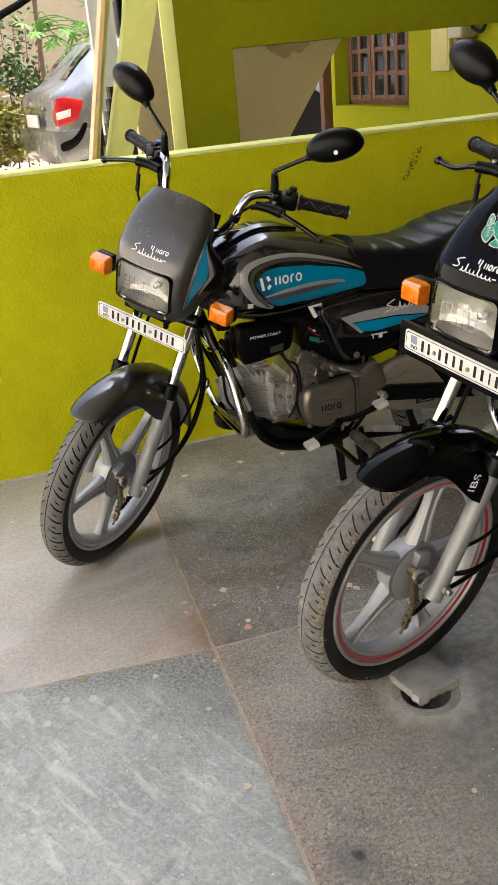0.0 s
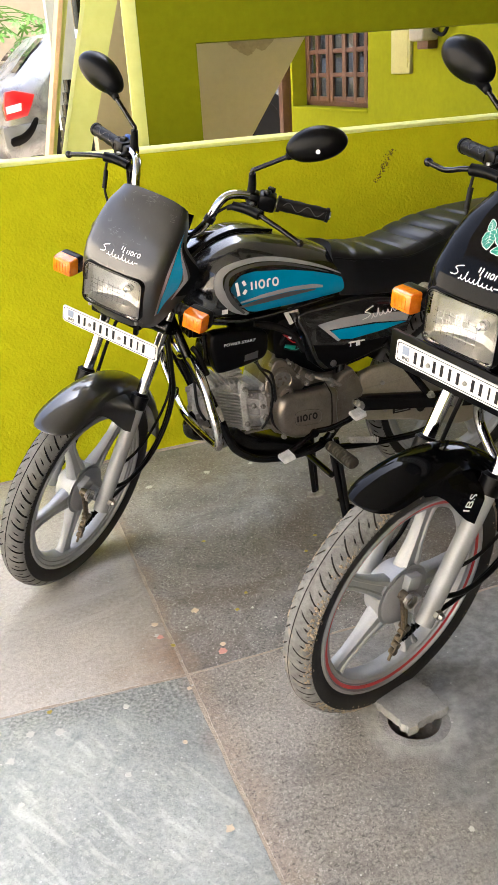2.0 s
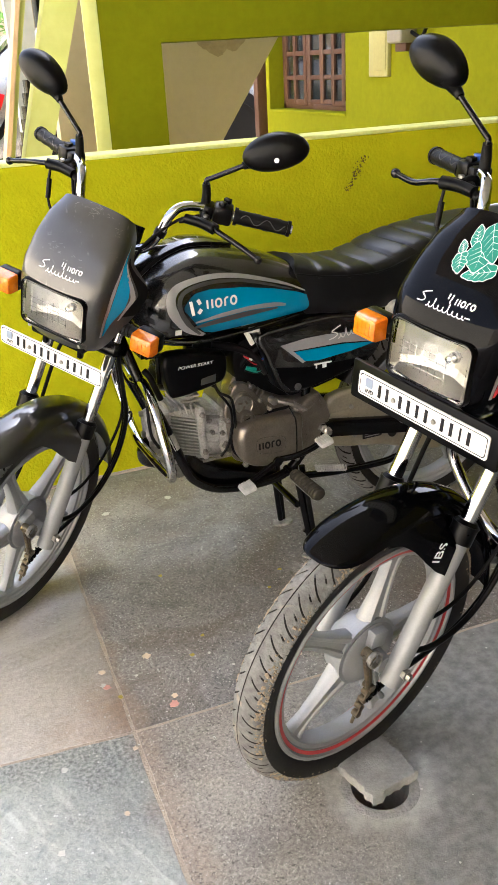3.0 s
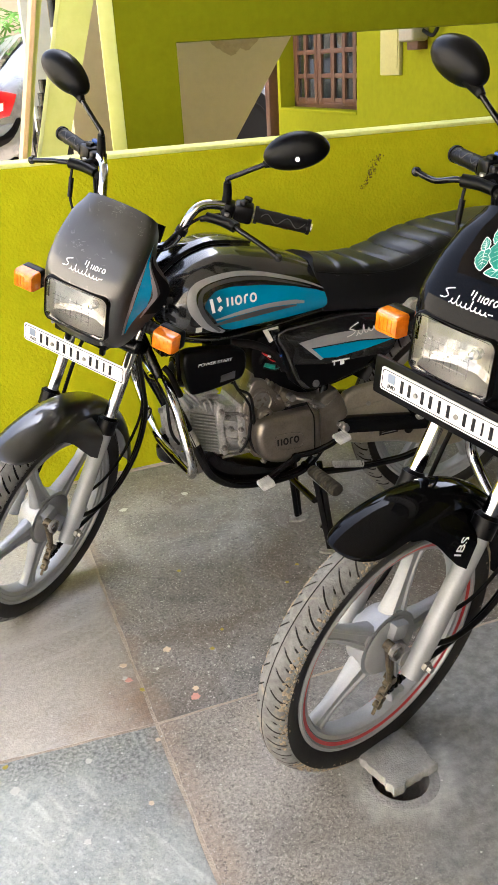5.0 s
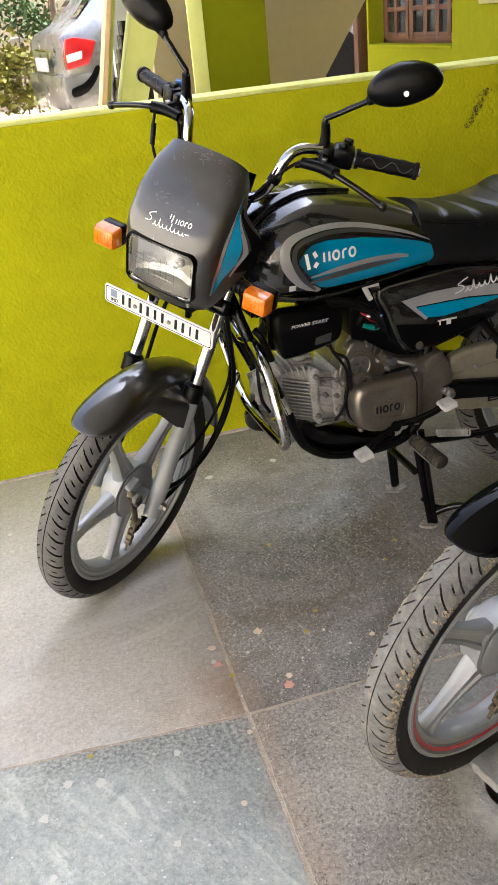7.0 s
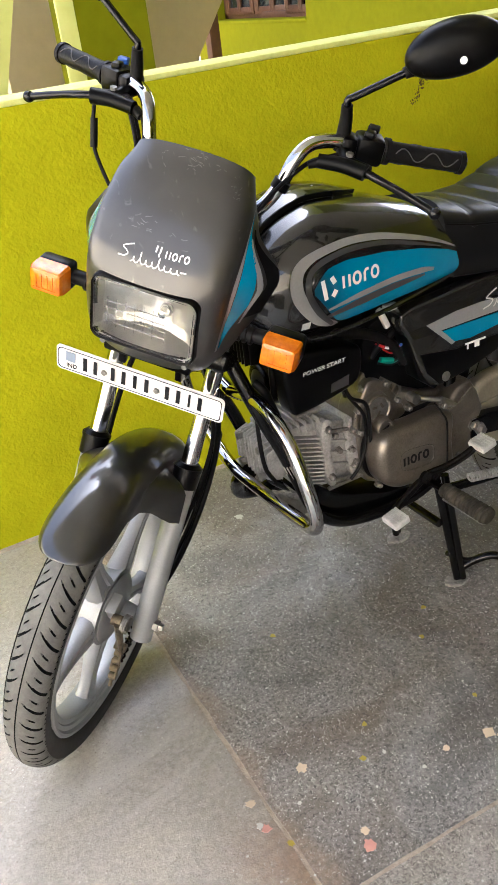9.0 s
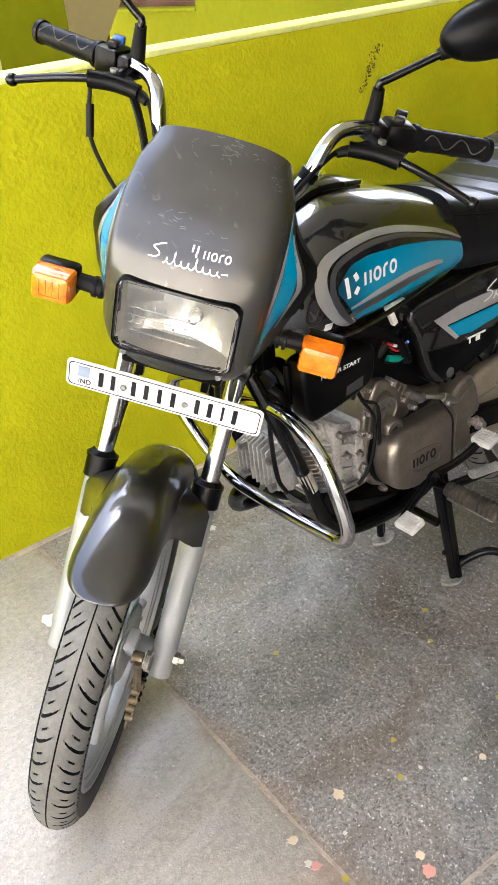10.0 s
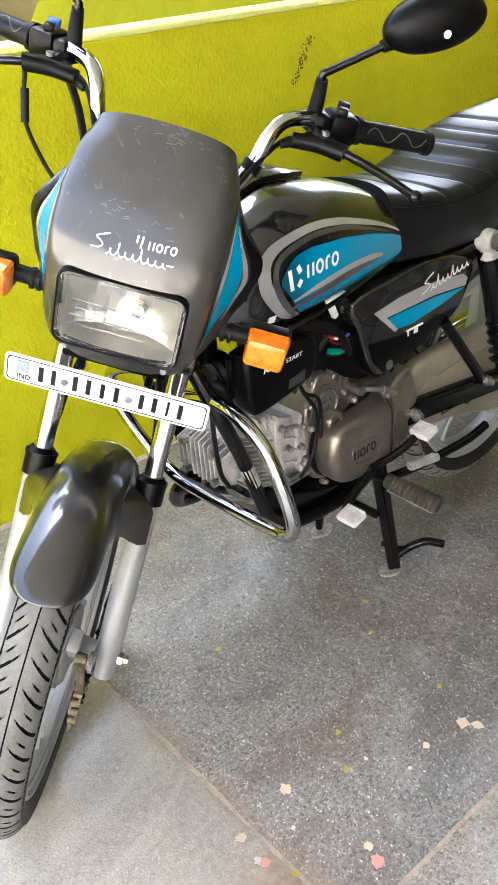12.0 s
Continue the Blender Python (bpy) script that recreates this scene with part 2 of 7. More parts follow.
def curve_through(pts, steps=6):
    """Points along a smooth line through pts."""
    p = [Vector(q) for q in pts]
    if len(p) < 3 or steps < 2:
        return p
    e = [p[0] * 2 - p[1]] + p + [p[-1] * 2 - p[-2]]
    out = []
    for i in range(1, len(e) - 2):
        for k in range(steps):
            t = k / steps
            a, b, c, d = e[i - 1], e[i], e[i + 1], e[i + 2]
            out.append(0.5 * (2 * b + (c - a) * t + (2 * a - 5 * b + 4 * c - d) * t * t + (3 * b - a - 3 * c + d) * t ** 3))
    return out + [p[-1]]


def tube(pts, r, n=10, steps=6, loop=False):
    """A round bar through pts; r is one radius or one for each end."""
    p = curve_through(pts, steps)
    ra, rb = r if isinstance(r, tuple) else (r, r)
    rows, side = [], None
    for i, q in enumerate(p):
        d = (p[min(i + 1, len(p) - 1)] - p[max(i - 1, 0)]).normalized()
        if side is None:
            side = d.orthogonal().normalized()
        side = (side - d * side.dot(d)).normalized()
        up = d.cross(side)
        rr = ra + (rb - ra) * i / max(1, len(p) - 1)
        rows.append([q + rr * (math.cos(a) * side + math.sin(a) * up) for a in (2 * math.pi * k / n for k in range(n))])
    return grid(rows, True, True)


def lathe(profile, c=(0, 0, 0), n=32, axis="y"):
    """profile: (radius, height along the axis)."""
    rows = []
    for r, h in profile:
        row = []
        for k in range(n):
            a = 2 * math.pi * k / n
            u, v = r * math.cos(a), r * math.sin(a)
            o = {"y": (u, h, v), "x": (h, u, v), "z": (u, v, h)}[axis]
            row.append((c[0] + o[0], c[1] + o[1], c[2] + o[2]))
        rows.append(row)
    return grid(rows, True, profile[0] != profile[-1])


def smooth_outline(pts, steps=4):
    n = len(pts)
    p = [Vector((x, z, 0)) for x, z in pts]
    out = []
    for i in range(n):
        a, b, c, d = p[i - 1], p[i], p[(i + 1) % n], p[(i + 2) % n]
        for k in range(steps):
            t = k / steps
            q = 0.5 * (2 * b + (c - a) * t + (2 * a - 5 * b + 4 * c - d) * t * t + (3 * b - a - 3 * c + d) * t ** 3)
            out.append((q.x, q.y))
    return out


def prism(outline, y0, y1, bev=0.0, seg=2, plane="xz", min_angle=25):
    """An outline in the plane, drawn out from y0 to y1 across it."""
    bm = bmesh.new()
    place = {"xz": lambda a, b, h: (a, h, b), "yz": lambda a, b, h: (h, a, b), "xy": lambda a, b, h: (a, b, h)}[plane]
    lo = [bm.verts.new(place(a, b, y0)) for a, b in outline]
    hi = [bm.verts.new(place(a, b, y1)) for a, b in outline]
    bm.faces.new(lo)
    bm.faces.new(hi)
    n = len(outline)
    for i in range(n):
        bm.faces.new((lo[i], lo[(i + 1) % n], hi[(i + 1) % n], hi[i]))
    bmesh.ops.recalc_face_normals(bm, faces=bm.faces)
    if bev:
        rim = [e for e in bm.edges if len(e.link_faces) == 2 and {len(f.verts) for f in e.link_faces} != {4} and max(len(f.verts) for f in e.link_faces) == n]
        bmesh.ops.bevel(bm, geom=rim if n > 4 else bm.edges[:], offset=bev, segments=seg, profile=0.5, affect="EDGES", clamp_overlap=True)
    return bm


def speckle(m, color, scale, size, jitter=1.0):
    """Small flecks of another colour strewn over a material."""
    n, k = m.node_tree.nodes, m.node_tree.links
    b = n["Principled BSDF"]
    src = b.inputs["Base Color"].links[0].from_socket
    co = n.new("ShaderNodeTexCoord")
    vo = n.new("ShaderNodeTexVoronoi")
    vo.inputs["Scale"].default_value, vo.inputs["Randomness"].default_value = scale, jitter
    k.new(co.outputs["Object"], vo.inputs["Vector"])
    sep = n.new("ShaderNodeSeparateColor")
    k.new(vo.outputs["Color"], sep.inputs[0])
    lim = n.new("ShaderNodeMath")
    lim.operation = "MULTIPLY"
    k.new(sep.outputs[0], lim.inputs[0])
    lim.inputs[1].default_value = size
    less = n.new("ShaderNodeMath")
    less.operation = "LESS_THAN"
    k.new(vo.outputs["Distance"], less.inputs[0])
    k.new(lim.outputs[0], less.inputs[1])
    mx = n.new("ShaderNodeMix")
    mx.data_type = "RGBA"
    k.new(less.outputs[0], mx.inputs["Factor"])
    k.new(src, mx.inputs["A"])
    mx.inputs["B"].default_value = (*color, 1)
    k.new(mx.outputs["Result"], b.inputs["Base Color"])


def streaks(m, color, scale, turn, low, high, stretch=5.0, amount=1.0, curl=1.4):
    """Long smears of another colour."""
    n, k = m.node_tree.nodes, m.node_tree.links
    b = n["Principled BSDF"]
    src = b.inputs["Base Color"].links[0].from_socket
    co, mp, no = n.new("ShaderNodeTexCoord"), n.new("ShaderNodeMapping"), n.new("ShaderNodeTexNoise")
    mp.vector_type = "TEXTURE"
    mp.inputs["Rotation"].default_value[2] = radians(turn)
    mp.inputs["Scale"].default_value = (1, 1 / stretch, 1)
    k.new(co.outputs["Object"], mp.inputs["Vector"])
    k.new(mp.outputs[0], no.inputs["Vector"])
    no.inputs["Scale"].default_value, no.inputs["Detail"].default_value, no.inputs["Distortion"].default_value = scale, 10, curl
    rg = n.new("ShaderNodeMapRange")
    rg.inputs["From Min"].default_value, rg.inputs["From Max"].default_value, rg.inputs["To Max"].default_value = low, high, amount
    k.new(no.outputs[0], rg.inputs["Value"])
    mx = n.new("ShaderNodeMix")
    mx.data_type = "RGBA"
    k.new(rg.outputs[0], mx.inputs["Factor"])
    k.new(src, mx.inputs["A"])
    mx.inputs["B"].default_value = (*color, 1)
    k.new(mx.outputs["Result"], b.inputs["Base Color"])


def writing(text, size, material, name, parent, m, label=""):
    cu = bpy.data.curves.new(name, "FONT")
    cu.body, cu.size, cu.extrude, cu.align_x, cu.align_y = text, size, 0.0004, "CENTER", "CENTER"
    tmp = new("tmp_text", cu)
    me = bpy.data.meshes.new_from_object(tmp.evaluated_get(bpy.context.evaluated_depsgraph_get()))
    bpy.data.objects.remove(tmp)
    bpy.data.curves.remove(cu)
    me.materials.clear()
    me.materials.append(material)
    ob = new(name, me)
    ob.parent, ob.matrix_basis = parent, m
    if label:
        ob["label"] = label
    return ob


def zone(m, light, dark, line, soft, reach, grain, amount=1.0, spot=None):
    """A stain or an area of other tones with a soft, uneven border: line (a, b, c) where a x + b y + c > 0, or round a
    spot (x, y).
    """
    n, k = m.node_tree.nodes, m.node_tree.links
    b = n["Principled BSDF"]
    src = b.inputs["Base Color"].links[0].from_socket
    co = n.new("ShaderNodeTexCoord")
    if spot:
        d = n.new("ShaderNodeVectorMath")
        d.operation = "DISTANCE"
        d.inputs[1].default_value = (*spot, 0)
        k.new(co.outputs["Object"], d.inputs[0])
        far = n.new("ShaderNodeMath")
        far.operation = "MULTIPLY_ADD"
        k.new(d.outputs["Value"], far.inputs[0])
        far.inputs[1].default_value, far.inputs[2].default_value = -1.0, line[2]
    else:
        d = n.new("ShaderNodeVectorMath")
        d.operation = "DOT_PRODUCT"
        d.inputs[1].default_value = (line[0], line[1], 0)
        k.new(co.outputs["Object"], d.inputs[0])
        far = n.new("ShaderNodeMath")
        far.operation = "ADD"
        k.new(d.outputs["Value"], far.inputs[0])
        far.inputs[1].default_value = line[2]
    no = n.new("ShaderNodeTexNoise")
    no.inputs["Scale"].default_value, no.inputs["Detail"].default_value = 7.0, 7
    k.new(co.outputs["Object"], no.inputs["Vector"])
    wob = n.new("ShaderNodeMapRange")
    wob.inputs["From Min"].default_value, wob.inputs["From Max"].default_value = 0.25, 0.75
    wob.inputs["To Min"].default_value, wob.inputs["To Max"].default_value = -reach, reach
    k.new(no.outputs[0], wob.inputs["Value"])
    both = n.new("ShaderNodeMath")
    both.operation = "ADD"
    k.new(far.outputs[0], both.inputs[0])
    k.new(wob.outputs[0], both.inputs[1])
    mask = n.new("ShaderNodeMapRange")
    mask.interpolation_type = "SMOOTHSTEP"
    mask.inputs["From Min"].default_value, mask.inputs["From Max"].default_value, mask.inputs["To Max"].default_value = -soft, soft, amount
    k.new(both.outputs[0], mask.inputs["Value"])
    fine = n.new("ShaderNodeTexNoise")
    fine.inputs["Scale"].default_value, fine.inputs["Detail"].default_value, fine.inputs["Roughness"].default_value = grain, 7, 0.6
    k.new(co.outputs["Object"], fine.inputs["Vector"])
    ramp = n.new("ShaderNodeValToRGB")
    ramp.color_ramp.elements[0].position, ramp.color_ramp.elements[1].position = 0.36, 0.62
    ramp.color_ramp.elements[0].color, ramp.color_ramp.elements[1].color = (*dark, 1), (*light, 1)
    k.new(fine.outputs[0], ramp.inputs[0])
    mx = n.new("ShaderNodeMix")
    mx.data_type = "RGBA"
    k.new(mask.outputs[0], mx.inputs["Factor"])
    k.new(src, mx.inputs["A"])
    k.new(ramp.outputs[0], mx.inputs["B"])
    k.new(mx.outputs["Result"], b.inputs["Base Color"])


zone(M_BLUEFADE, (0.002, 0.022, 0.040), (0.002, 0.018, 0.034), (1.0, 0.0, -0.735), 0.055, 0.004, 60, 0.9)
streaks(M_SLAB["blue"], (0.74, 0.77, 0.71), 7.5, -66, 0.54, 0.67, 4.2, 0.46, 0.6)
streaks(M_SLAB["blue"], (0.64, 0.67, 0.62), 20.0, -62, 0.55, 0.66, 3.0, 0.36, 0.3)
streaks(M_SLAB["blue"], (0.16, 0.185, 0.20), 3.4, 60, 0.60, 0.75, 3.0, 0.6)
zone(M_SLAB["blue"], (0.44, 0.45, 0.43), (0.10, 0.105, 0.105), (0.45, 1.0, -1.95), 0.10, 0.14, 120, 0.85)
zone(M_SLAB["blue"], (0.46, 0.37, 0.30), (0.28, 0.22, 0.18), (1.0, 0.0, 0.085), 0.03, 0.03, 60, 0.5)
streaks(M_SLAB["beige"], (0.56, 0.54, 0.51), 2.2, 20, 0.50, 0.72, 2.5, 0.7)
streaks(M_SLAB["beige"], (0.26, 0.23, 0.20), 9.0, 8, 0.62, 0.74, 9.0, 0.40)
speckle(M_SLAB["beige"], (0.33, 0.30, 0.27), 120, 0.22)
speckle(M_SLAB["beige"], (0.60, 0.57, 0.53), 90, 0.18)
zone(M_SLAB["beige"], (0.36, 0.22, 0.13), (0.20, 0.115, 0.07), (0, 0, 0.10), 0.12, 0.07, 60, 0.6, (-0.075, 2.23))
zone(M_SLAB["beige"], (0.45, 0.45, 0.44), (0.26, 0.265, 0.26), (-0.5, -1.0, 1.98), 0.12, 0.12, 60, 0.7)
# Dark slab: darker and browner to the right, lighter towards the back left
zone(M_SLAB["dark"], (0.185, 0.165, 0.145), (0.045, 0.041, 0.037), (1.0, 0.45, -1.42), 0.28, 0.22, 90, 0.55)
zone(M_SLAB["dark"], (0.50, 0.475, 0.43), (0.27, 0.255, 0.228), (-0.35, 1.0, -2.88), 0.26, 0.16, 110, 0.50)
streaks(M_SLAB["dark"], (0.120, 0.094, 0.073), 2.2, 10, 0.47, 0.62, 1.3, 0.62)
streaks(M_SLAB["dark"], (0.33, 0.35, 0.36), 3.1, 65, 0.55, 0.70, 1.2, 0.25)
streaks(M_SLAB["dark"], (0.42, 0.42, 0.41), 11.0, -75, 0.60, 0.72, 3.0, 0.25)
streaks(M_SLAB["dark"], (0.070, 0.070, 0.068), 2.6, -20, 0.54, 0.66, 1.6, 0.40)
streaks(M_SLAB["brown"], (0.15, 0.14, 0.13), 3.4, -25, 0.52, 0.68, 2.2, 0.40)
streaks(M_SLAB["brown"], (0.38, 0.36, 0.335), 2.4, 30, 0.52, 0.75, 2.0, 0.5)
zone(M_SLAB["brown"], (0.46, 0.35, 0.27), (0.24, 0.18, 0.14), (-1.0, 0.04, -0.105), 0.03, 0.03, 70, 0.45)
for kind, tone, sc, sz in (("dark", (0.48, 0.48, 0.46), 60, 0.14), ("brown", (0.46, 0.44, 0.41), 60, 0.13), ("grey", (0.34, 0.34, 0.33), 55, 0.12), ("blue", (0.64, 0.66, 0.65), 45, 0.13), ("beige", (0.52, 0.49, 0.45), 45, 0.12)):
    speckle(M_SLAB[kind], tone, sc, sz)
for kind, pale, deep in (("dark", (0.47, 0.46, 0.435), (0.040, 0.039, 0.037)), ("brown", (0.52, 0.485, 0.44), (0.075, 0.069, 0.062)), ("beige", (0.64, 0.61, 0.56), (0.25, 0.225, 0.195)), ("blue", (0.66, 0.68, 0.65), (0.15, 0.165, 0.165))):
    soft_ = 0.9 if kind in ("dark", "brown") else 0.45
    streaks(M_SLAB[kind], deep, 105.0, 25, 0.585, 0.64, 1.2, 0.75 * soft_)
    streaks(M_SLAB[kind], pale, 120.0, 70, 0.595, 0.645, 1.3, 0.80 * soft_)
speckle(M_SLAB["dark"], (0.60, 0.60, 0.58), 130, 0.17)
speckle(M_SLAB["brown"], (0.56, 0.53, 0.49), 150, 0.15)
# Brown slab: greyer and darker towards the right
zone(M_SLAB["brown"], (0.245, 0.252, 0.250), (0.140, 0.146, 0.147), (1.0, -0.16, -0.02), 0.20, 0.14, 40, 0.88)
zone(M_SLAB["dark"], (0.32, 0.24, 0.175), (0.16, 0.12, 0.088), (-1.0, 0.04, -0.128), 0.022, 0.030, 70, 0.5)
zone(M_SLAB["beige"], (0.40, 0.28, 0.19), (0.22, 0.15, 0.10), (1.0, -0.04, 0.166), 0.020, 0.030, 70, 0.5)
zone(M_SLAB["brown"], (0.16, 0.165, 0.165), (0.09, 0.094, 0.095), (0, 0, 0.045), 0.03, 0.04, 60, 0.55, (-0.012, 1.455))
zone(M_SLAB["brown"], (0.04, 0.042, 0.042), (0.02, 0.021, 0.021), (0, 0, 0.012), 0.008, 0.012, 80, 0.85, (0.006, 1.462))
zone(M_SLAB["brown"], (0.46, 0.45, 0.425), (0.32, 0.315, 0.30), (0, 0, 0.100), 0.030, 0.05, 50, 0.85, (0.338, 1.805))
streaks(M_COWL, (0.20, 0.195, 0.185), 26.0, 40, 0.63, 0.74, 2.2, 0.45)
streaks(M_DUSTY, (0.34, 0.28, 0.19), 14.0, 30, 0.60, 0.72, 1.2, 0.4)
for m_ in (M_GREY, M_COWL, M_GUARD):
    m_.node_tree.nodes["Principled BSDF"].inputs["Coat IOR"].default_value = 1.7


# ---- the setting ----
def setting(name, bm, material, label, category, angle=38):
    return tagged(new(name, shape(name, bm, material, angle)), label, category, kind="structure")


def carve(ob, bm):
    """Take a solid away from ob."""
    cutter = new("cutter", shape("cutter", bm, M_CEMENT))
    mod = ob.modifiers.new("cut", "BOOLEAN")
    mod.object, mod.operation, mod.solver = cutter, "DIFFERENCE", "EXACT"
    bpy.context.view_layer.update()
    me = bpy.data.meshes.new_from_object(ob.evaluated_get(bpy.context.evaluated_depsgraph_get()))
    ob.modifiers.clear()
    me.shade_flat()
    ob.data = me
    bpy.data.objects.remove(cutter)


WALL_Y, WALL_TOP = 3.484, 1.088
ground = setting("ground", box((0, 10, -0.4), (240, 240, 0.5)), M_SOIL, "dry brown soil ground around the house", "ground")
garden = setting("garden_bed", box((-4, 16.0, 0.1), (34, 22.4, 0.6)), M_SOIL, "raised dry soil yard behind the low wall", "ground")
floor = setting("floor", box((0.5, -0.26, -0.0761), (9.0, 7.48, 0.15)), M_GROUT, "grey grout bed under the stone floor slabs", "floor")
wall_low = setting("wall_low", box((-0.5, WALL_Y + 0.06, WALL_TOP / 2 - 0.01), (13.0, 0.12, WALL_TOP)), M_WALL,
                   "low lime green plastered wall with rough trowel marks", "wall")
# Thin top layer whose colour also carries the light from the sky
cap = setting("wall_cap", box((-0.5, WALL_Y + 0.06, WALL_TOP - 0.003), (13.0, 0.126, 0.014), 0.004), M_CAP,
              "pale lime painted top of the low wall, with sky light in its colour", "wall")
setting("wall_foot", tube([(-7, WALL_Y, -0.004), (6, WALL_Y, -0.004)], 0.011, 8, 1), M_GROUT,
               "dusty cement fillet along the foot of the wall", "trim")
# Unseen slab, added to keep the sky off and reflect softly in the tanks
ceiling = setting("ceiling", box((2.05, -0.525, 2.95), (6.9, 7.45, 0.16)), M_CEIL, "unseen cream slab added overhead to block the sky", "ceiling")
# Unseen wall on the sun's side, added as a sun block
wall_east_unseen = setting("wall_east_unseen", box((5.2, 0.0, 3.6), (0.4, 9.0, 7.4)), M_OLIVE, "unseen olive green wall added to block the sun", "wall")
# Unseen slab, added to keep light out of the room
setting("roof_slab_unseen", box((4.13, 6.51, 3.30), (1.78, 3.80, 0.16)), M_CEIL, "unseen cream slab added over the room as shade", "ceiling")
# Unseen mass above the slab, added to keep direct sun off the porch
wall_upper_unseen = setting("wall_upper_unseen", box((3.6, 0.2, 5.2), (3.4, 8.6, 4.3)), M_OLIVE, "unseen olive green block added overhead to hold off the sun", "wall")

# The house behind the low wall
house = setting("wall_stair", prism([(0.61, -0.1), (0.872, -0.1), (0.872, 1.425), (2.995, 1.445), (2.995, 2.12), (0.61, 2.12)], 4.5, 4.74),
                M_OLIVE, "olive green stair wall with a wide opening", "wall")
tan = setting("stair_soffit", prism([(1.0, -0.1), (1.0, 1.7), (1.90, 1.7), (1.742, 1.455), (1.398, 0.967), (1.0, 0.40)], 5.2, 5.3), M_TAN,
              "bare tan plastered stair side with a sloping edge", "wall")
band = setting("stair_band", prism([(0.491, 1.802), (0.642, 1.794), (0.602, 1.612), (0.395, 0.973), (0.10, 0.06), (-0.02, 0.06), (0.278, 0.973), (0.404, 1.417), (0.454, 1.598)], 4.76, 4.86),
               M_PALE, "pale lime sloping stair band", "wall")
setting("gate_post", prism([(0.378, 1.741), (0.409, 1.739), (0.32, 1.371), (0.235, 0.978), (0.05, 0.06), (0.03, 0.06), (0.215, 0.982)], 4.75, 4.85),
                M_PALE, "pale lime sloping post beside the gate", "post")
edge = setting("gate_edge", prism([(0.36, 1.739), (0.379, 1.738), (0.214, 0.982), (0.03, 0.06), (0.008, 0.06), (0.194, 0.984)], 4.72, 4.82),
               M_EDGE, "cream edge of the sloping post", "trim")
setting("wall_back", box((0.88, 5.35, 1.5), (0.64, 0.1, 3.2)), M_TAN, "bare tan plastered wall behind the stair", "wall")
# Its unseen upper metres are added to keep sun off the stair area
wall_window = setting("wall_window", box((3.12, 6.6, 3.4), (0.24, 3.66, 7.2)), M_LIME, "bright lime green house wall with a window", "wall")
carve(wall_window, box((3.0, 7.48, 1.52), (1.0, 1.38, 1.18)))
# Dark wood colour stands in for the shade inside the room
wall_room = setting("wall_room", box((4.0, 7.0, 1.5), (0.1, 3.4, 3.4)), M_WOOD, "room wall with the shade put into its dark brown colour", "wall")
wall_room_end = setting("wall_room_end", box((3.6, 8.4, 1.5), (0.74, 0.1, 3.4)), M_OLIVE, "olive green end wall of the room", "wall")
setting("wall_garden", box((-3, 13.5, 1.9), (34, 0.2, 3.4)), M_PLASTER, "cream plastered garden wall in sunlight", "wall")

# Out of view: sunlit pale ground and wall, added to throw warm fill inside
bounce_ground = setting("pavement", box((-6.6, 0, -0.08), (5.2, 30, 0.14)), M_STREET, "unseen pale concrete ground added to bounce sunlight", "pavement")
bounce_wall = setting("wall_bounce", box((-9.3, 0, 3.2), (0.3, 30, 6.6)), M_BOUNCE, "unseen pale cream wall added to bounce sunlight into the porch", "wall")
# Unseen dark wall behind the camera, added to dim light and reflections from there
setting("wall_porch_unseen", box((2.35, -2.75, 1.43), (6.2, 0.2, 2.88)), M_OLIVE, "unseen olive green wall added behind the porch", "wall")
# Unseen pale wall, added to close the surroundings behind the camera
setting("wall_behind_unseen", box((-2.0, -8.0, 2.8), (15, 0.3, 5.8)), M_BOUNCE, "unseen pale cream wall added behind the viewpoint", "wall")
setting("wall_edge", box((0.5825, 4.505, 1.01), (0.062, 0.014, 2.22), 0.002), M_PALE, "pale lime narrow edge of the stair wall", "wall")


# ---- motorcycles ----
# Own axes: x ahead from the rear axle, y to the rider's left, z up.
RAKE = radians(26)
AXIS_FOOT, AXIS = Vector((1.32, 0, 0)), Vector((-math.sin(RAKE), 0, math.cos(RAKE)))
AXLE = Vector((1.235, 0, 0.297))


def eased(xs, ys, h=0.02):
    order = np.argsort(xs)
    xs, ys = np.array(xs)[order], np.array(ys)[order]
    return lambda x: float(np.mean(np.interp(x + np.linspace(-h, h, 9), xs, ys)))


def sticker(surface, rows, lift=0.0012):
    """A thin skin that lies on a surface; rows of (p, q) places on it."""
    out = []
    for row in rows:
        line = []
        for p, q in row:
            o, e = surface(p, q), 0.002
            n = (surface(p + e, q) - o).cross(surface(p, q + e) - o)
            n = n.normalized() if n.length > 0 else Vector((0, 1, 0))
            if n.dot(o - Vector((o.x * 0.9, 0, o.z - 0.03))) < 0:
                n = -n
            line.append(o + n * lift)
        out.append(line)
    return grid(out)


def ribbon_rows(curve, widths, across=4, steps=6):
    pts = curve_through([(a, b, 0) for a, b in curve], steps)
    ws = np.interp(np.linspace(0, 1, len(pts)), np.linspace(0, 1, len(widths)), widths)
    rows = []
    for i, p in enumerate(pts):
        d = (pts[min(i + 1, len(pts) - 1)] - pts[max(i - 1, 0)]).normalized()
        n = Vector((-d.y, d.x, 0))
        rows.append([tuple((p + n * ws[i] * (k / across - 0.5))[:2]) for k in range(across + 1)])
    return rows


def field_rows(lo, hi, x0, x1, n=28, across=6):
    return [[(x, lo(x) + (hi(x) - lo(x)) * k / across) for k in range(across + 1)] for x in np.linspace(x0, x1, n)]


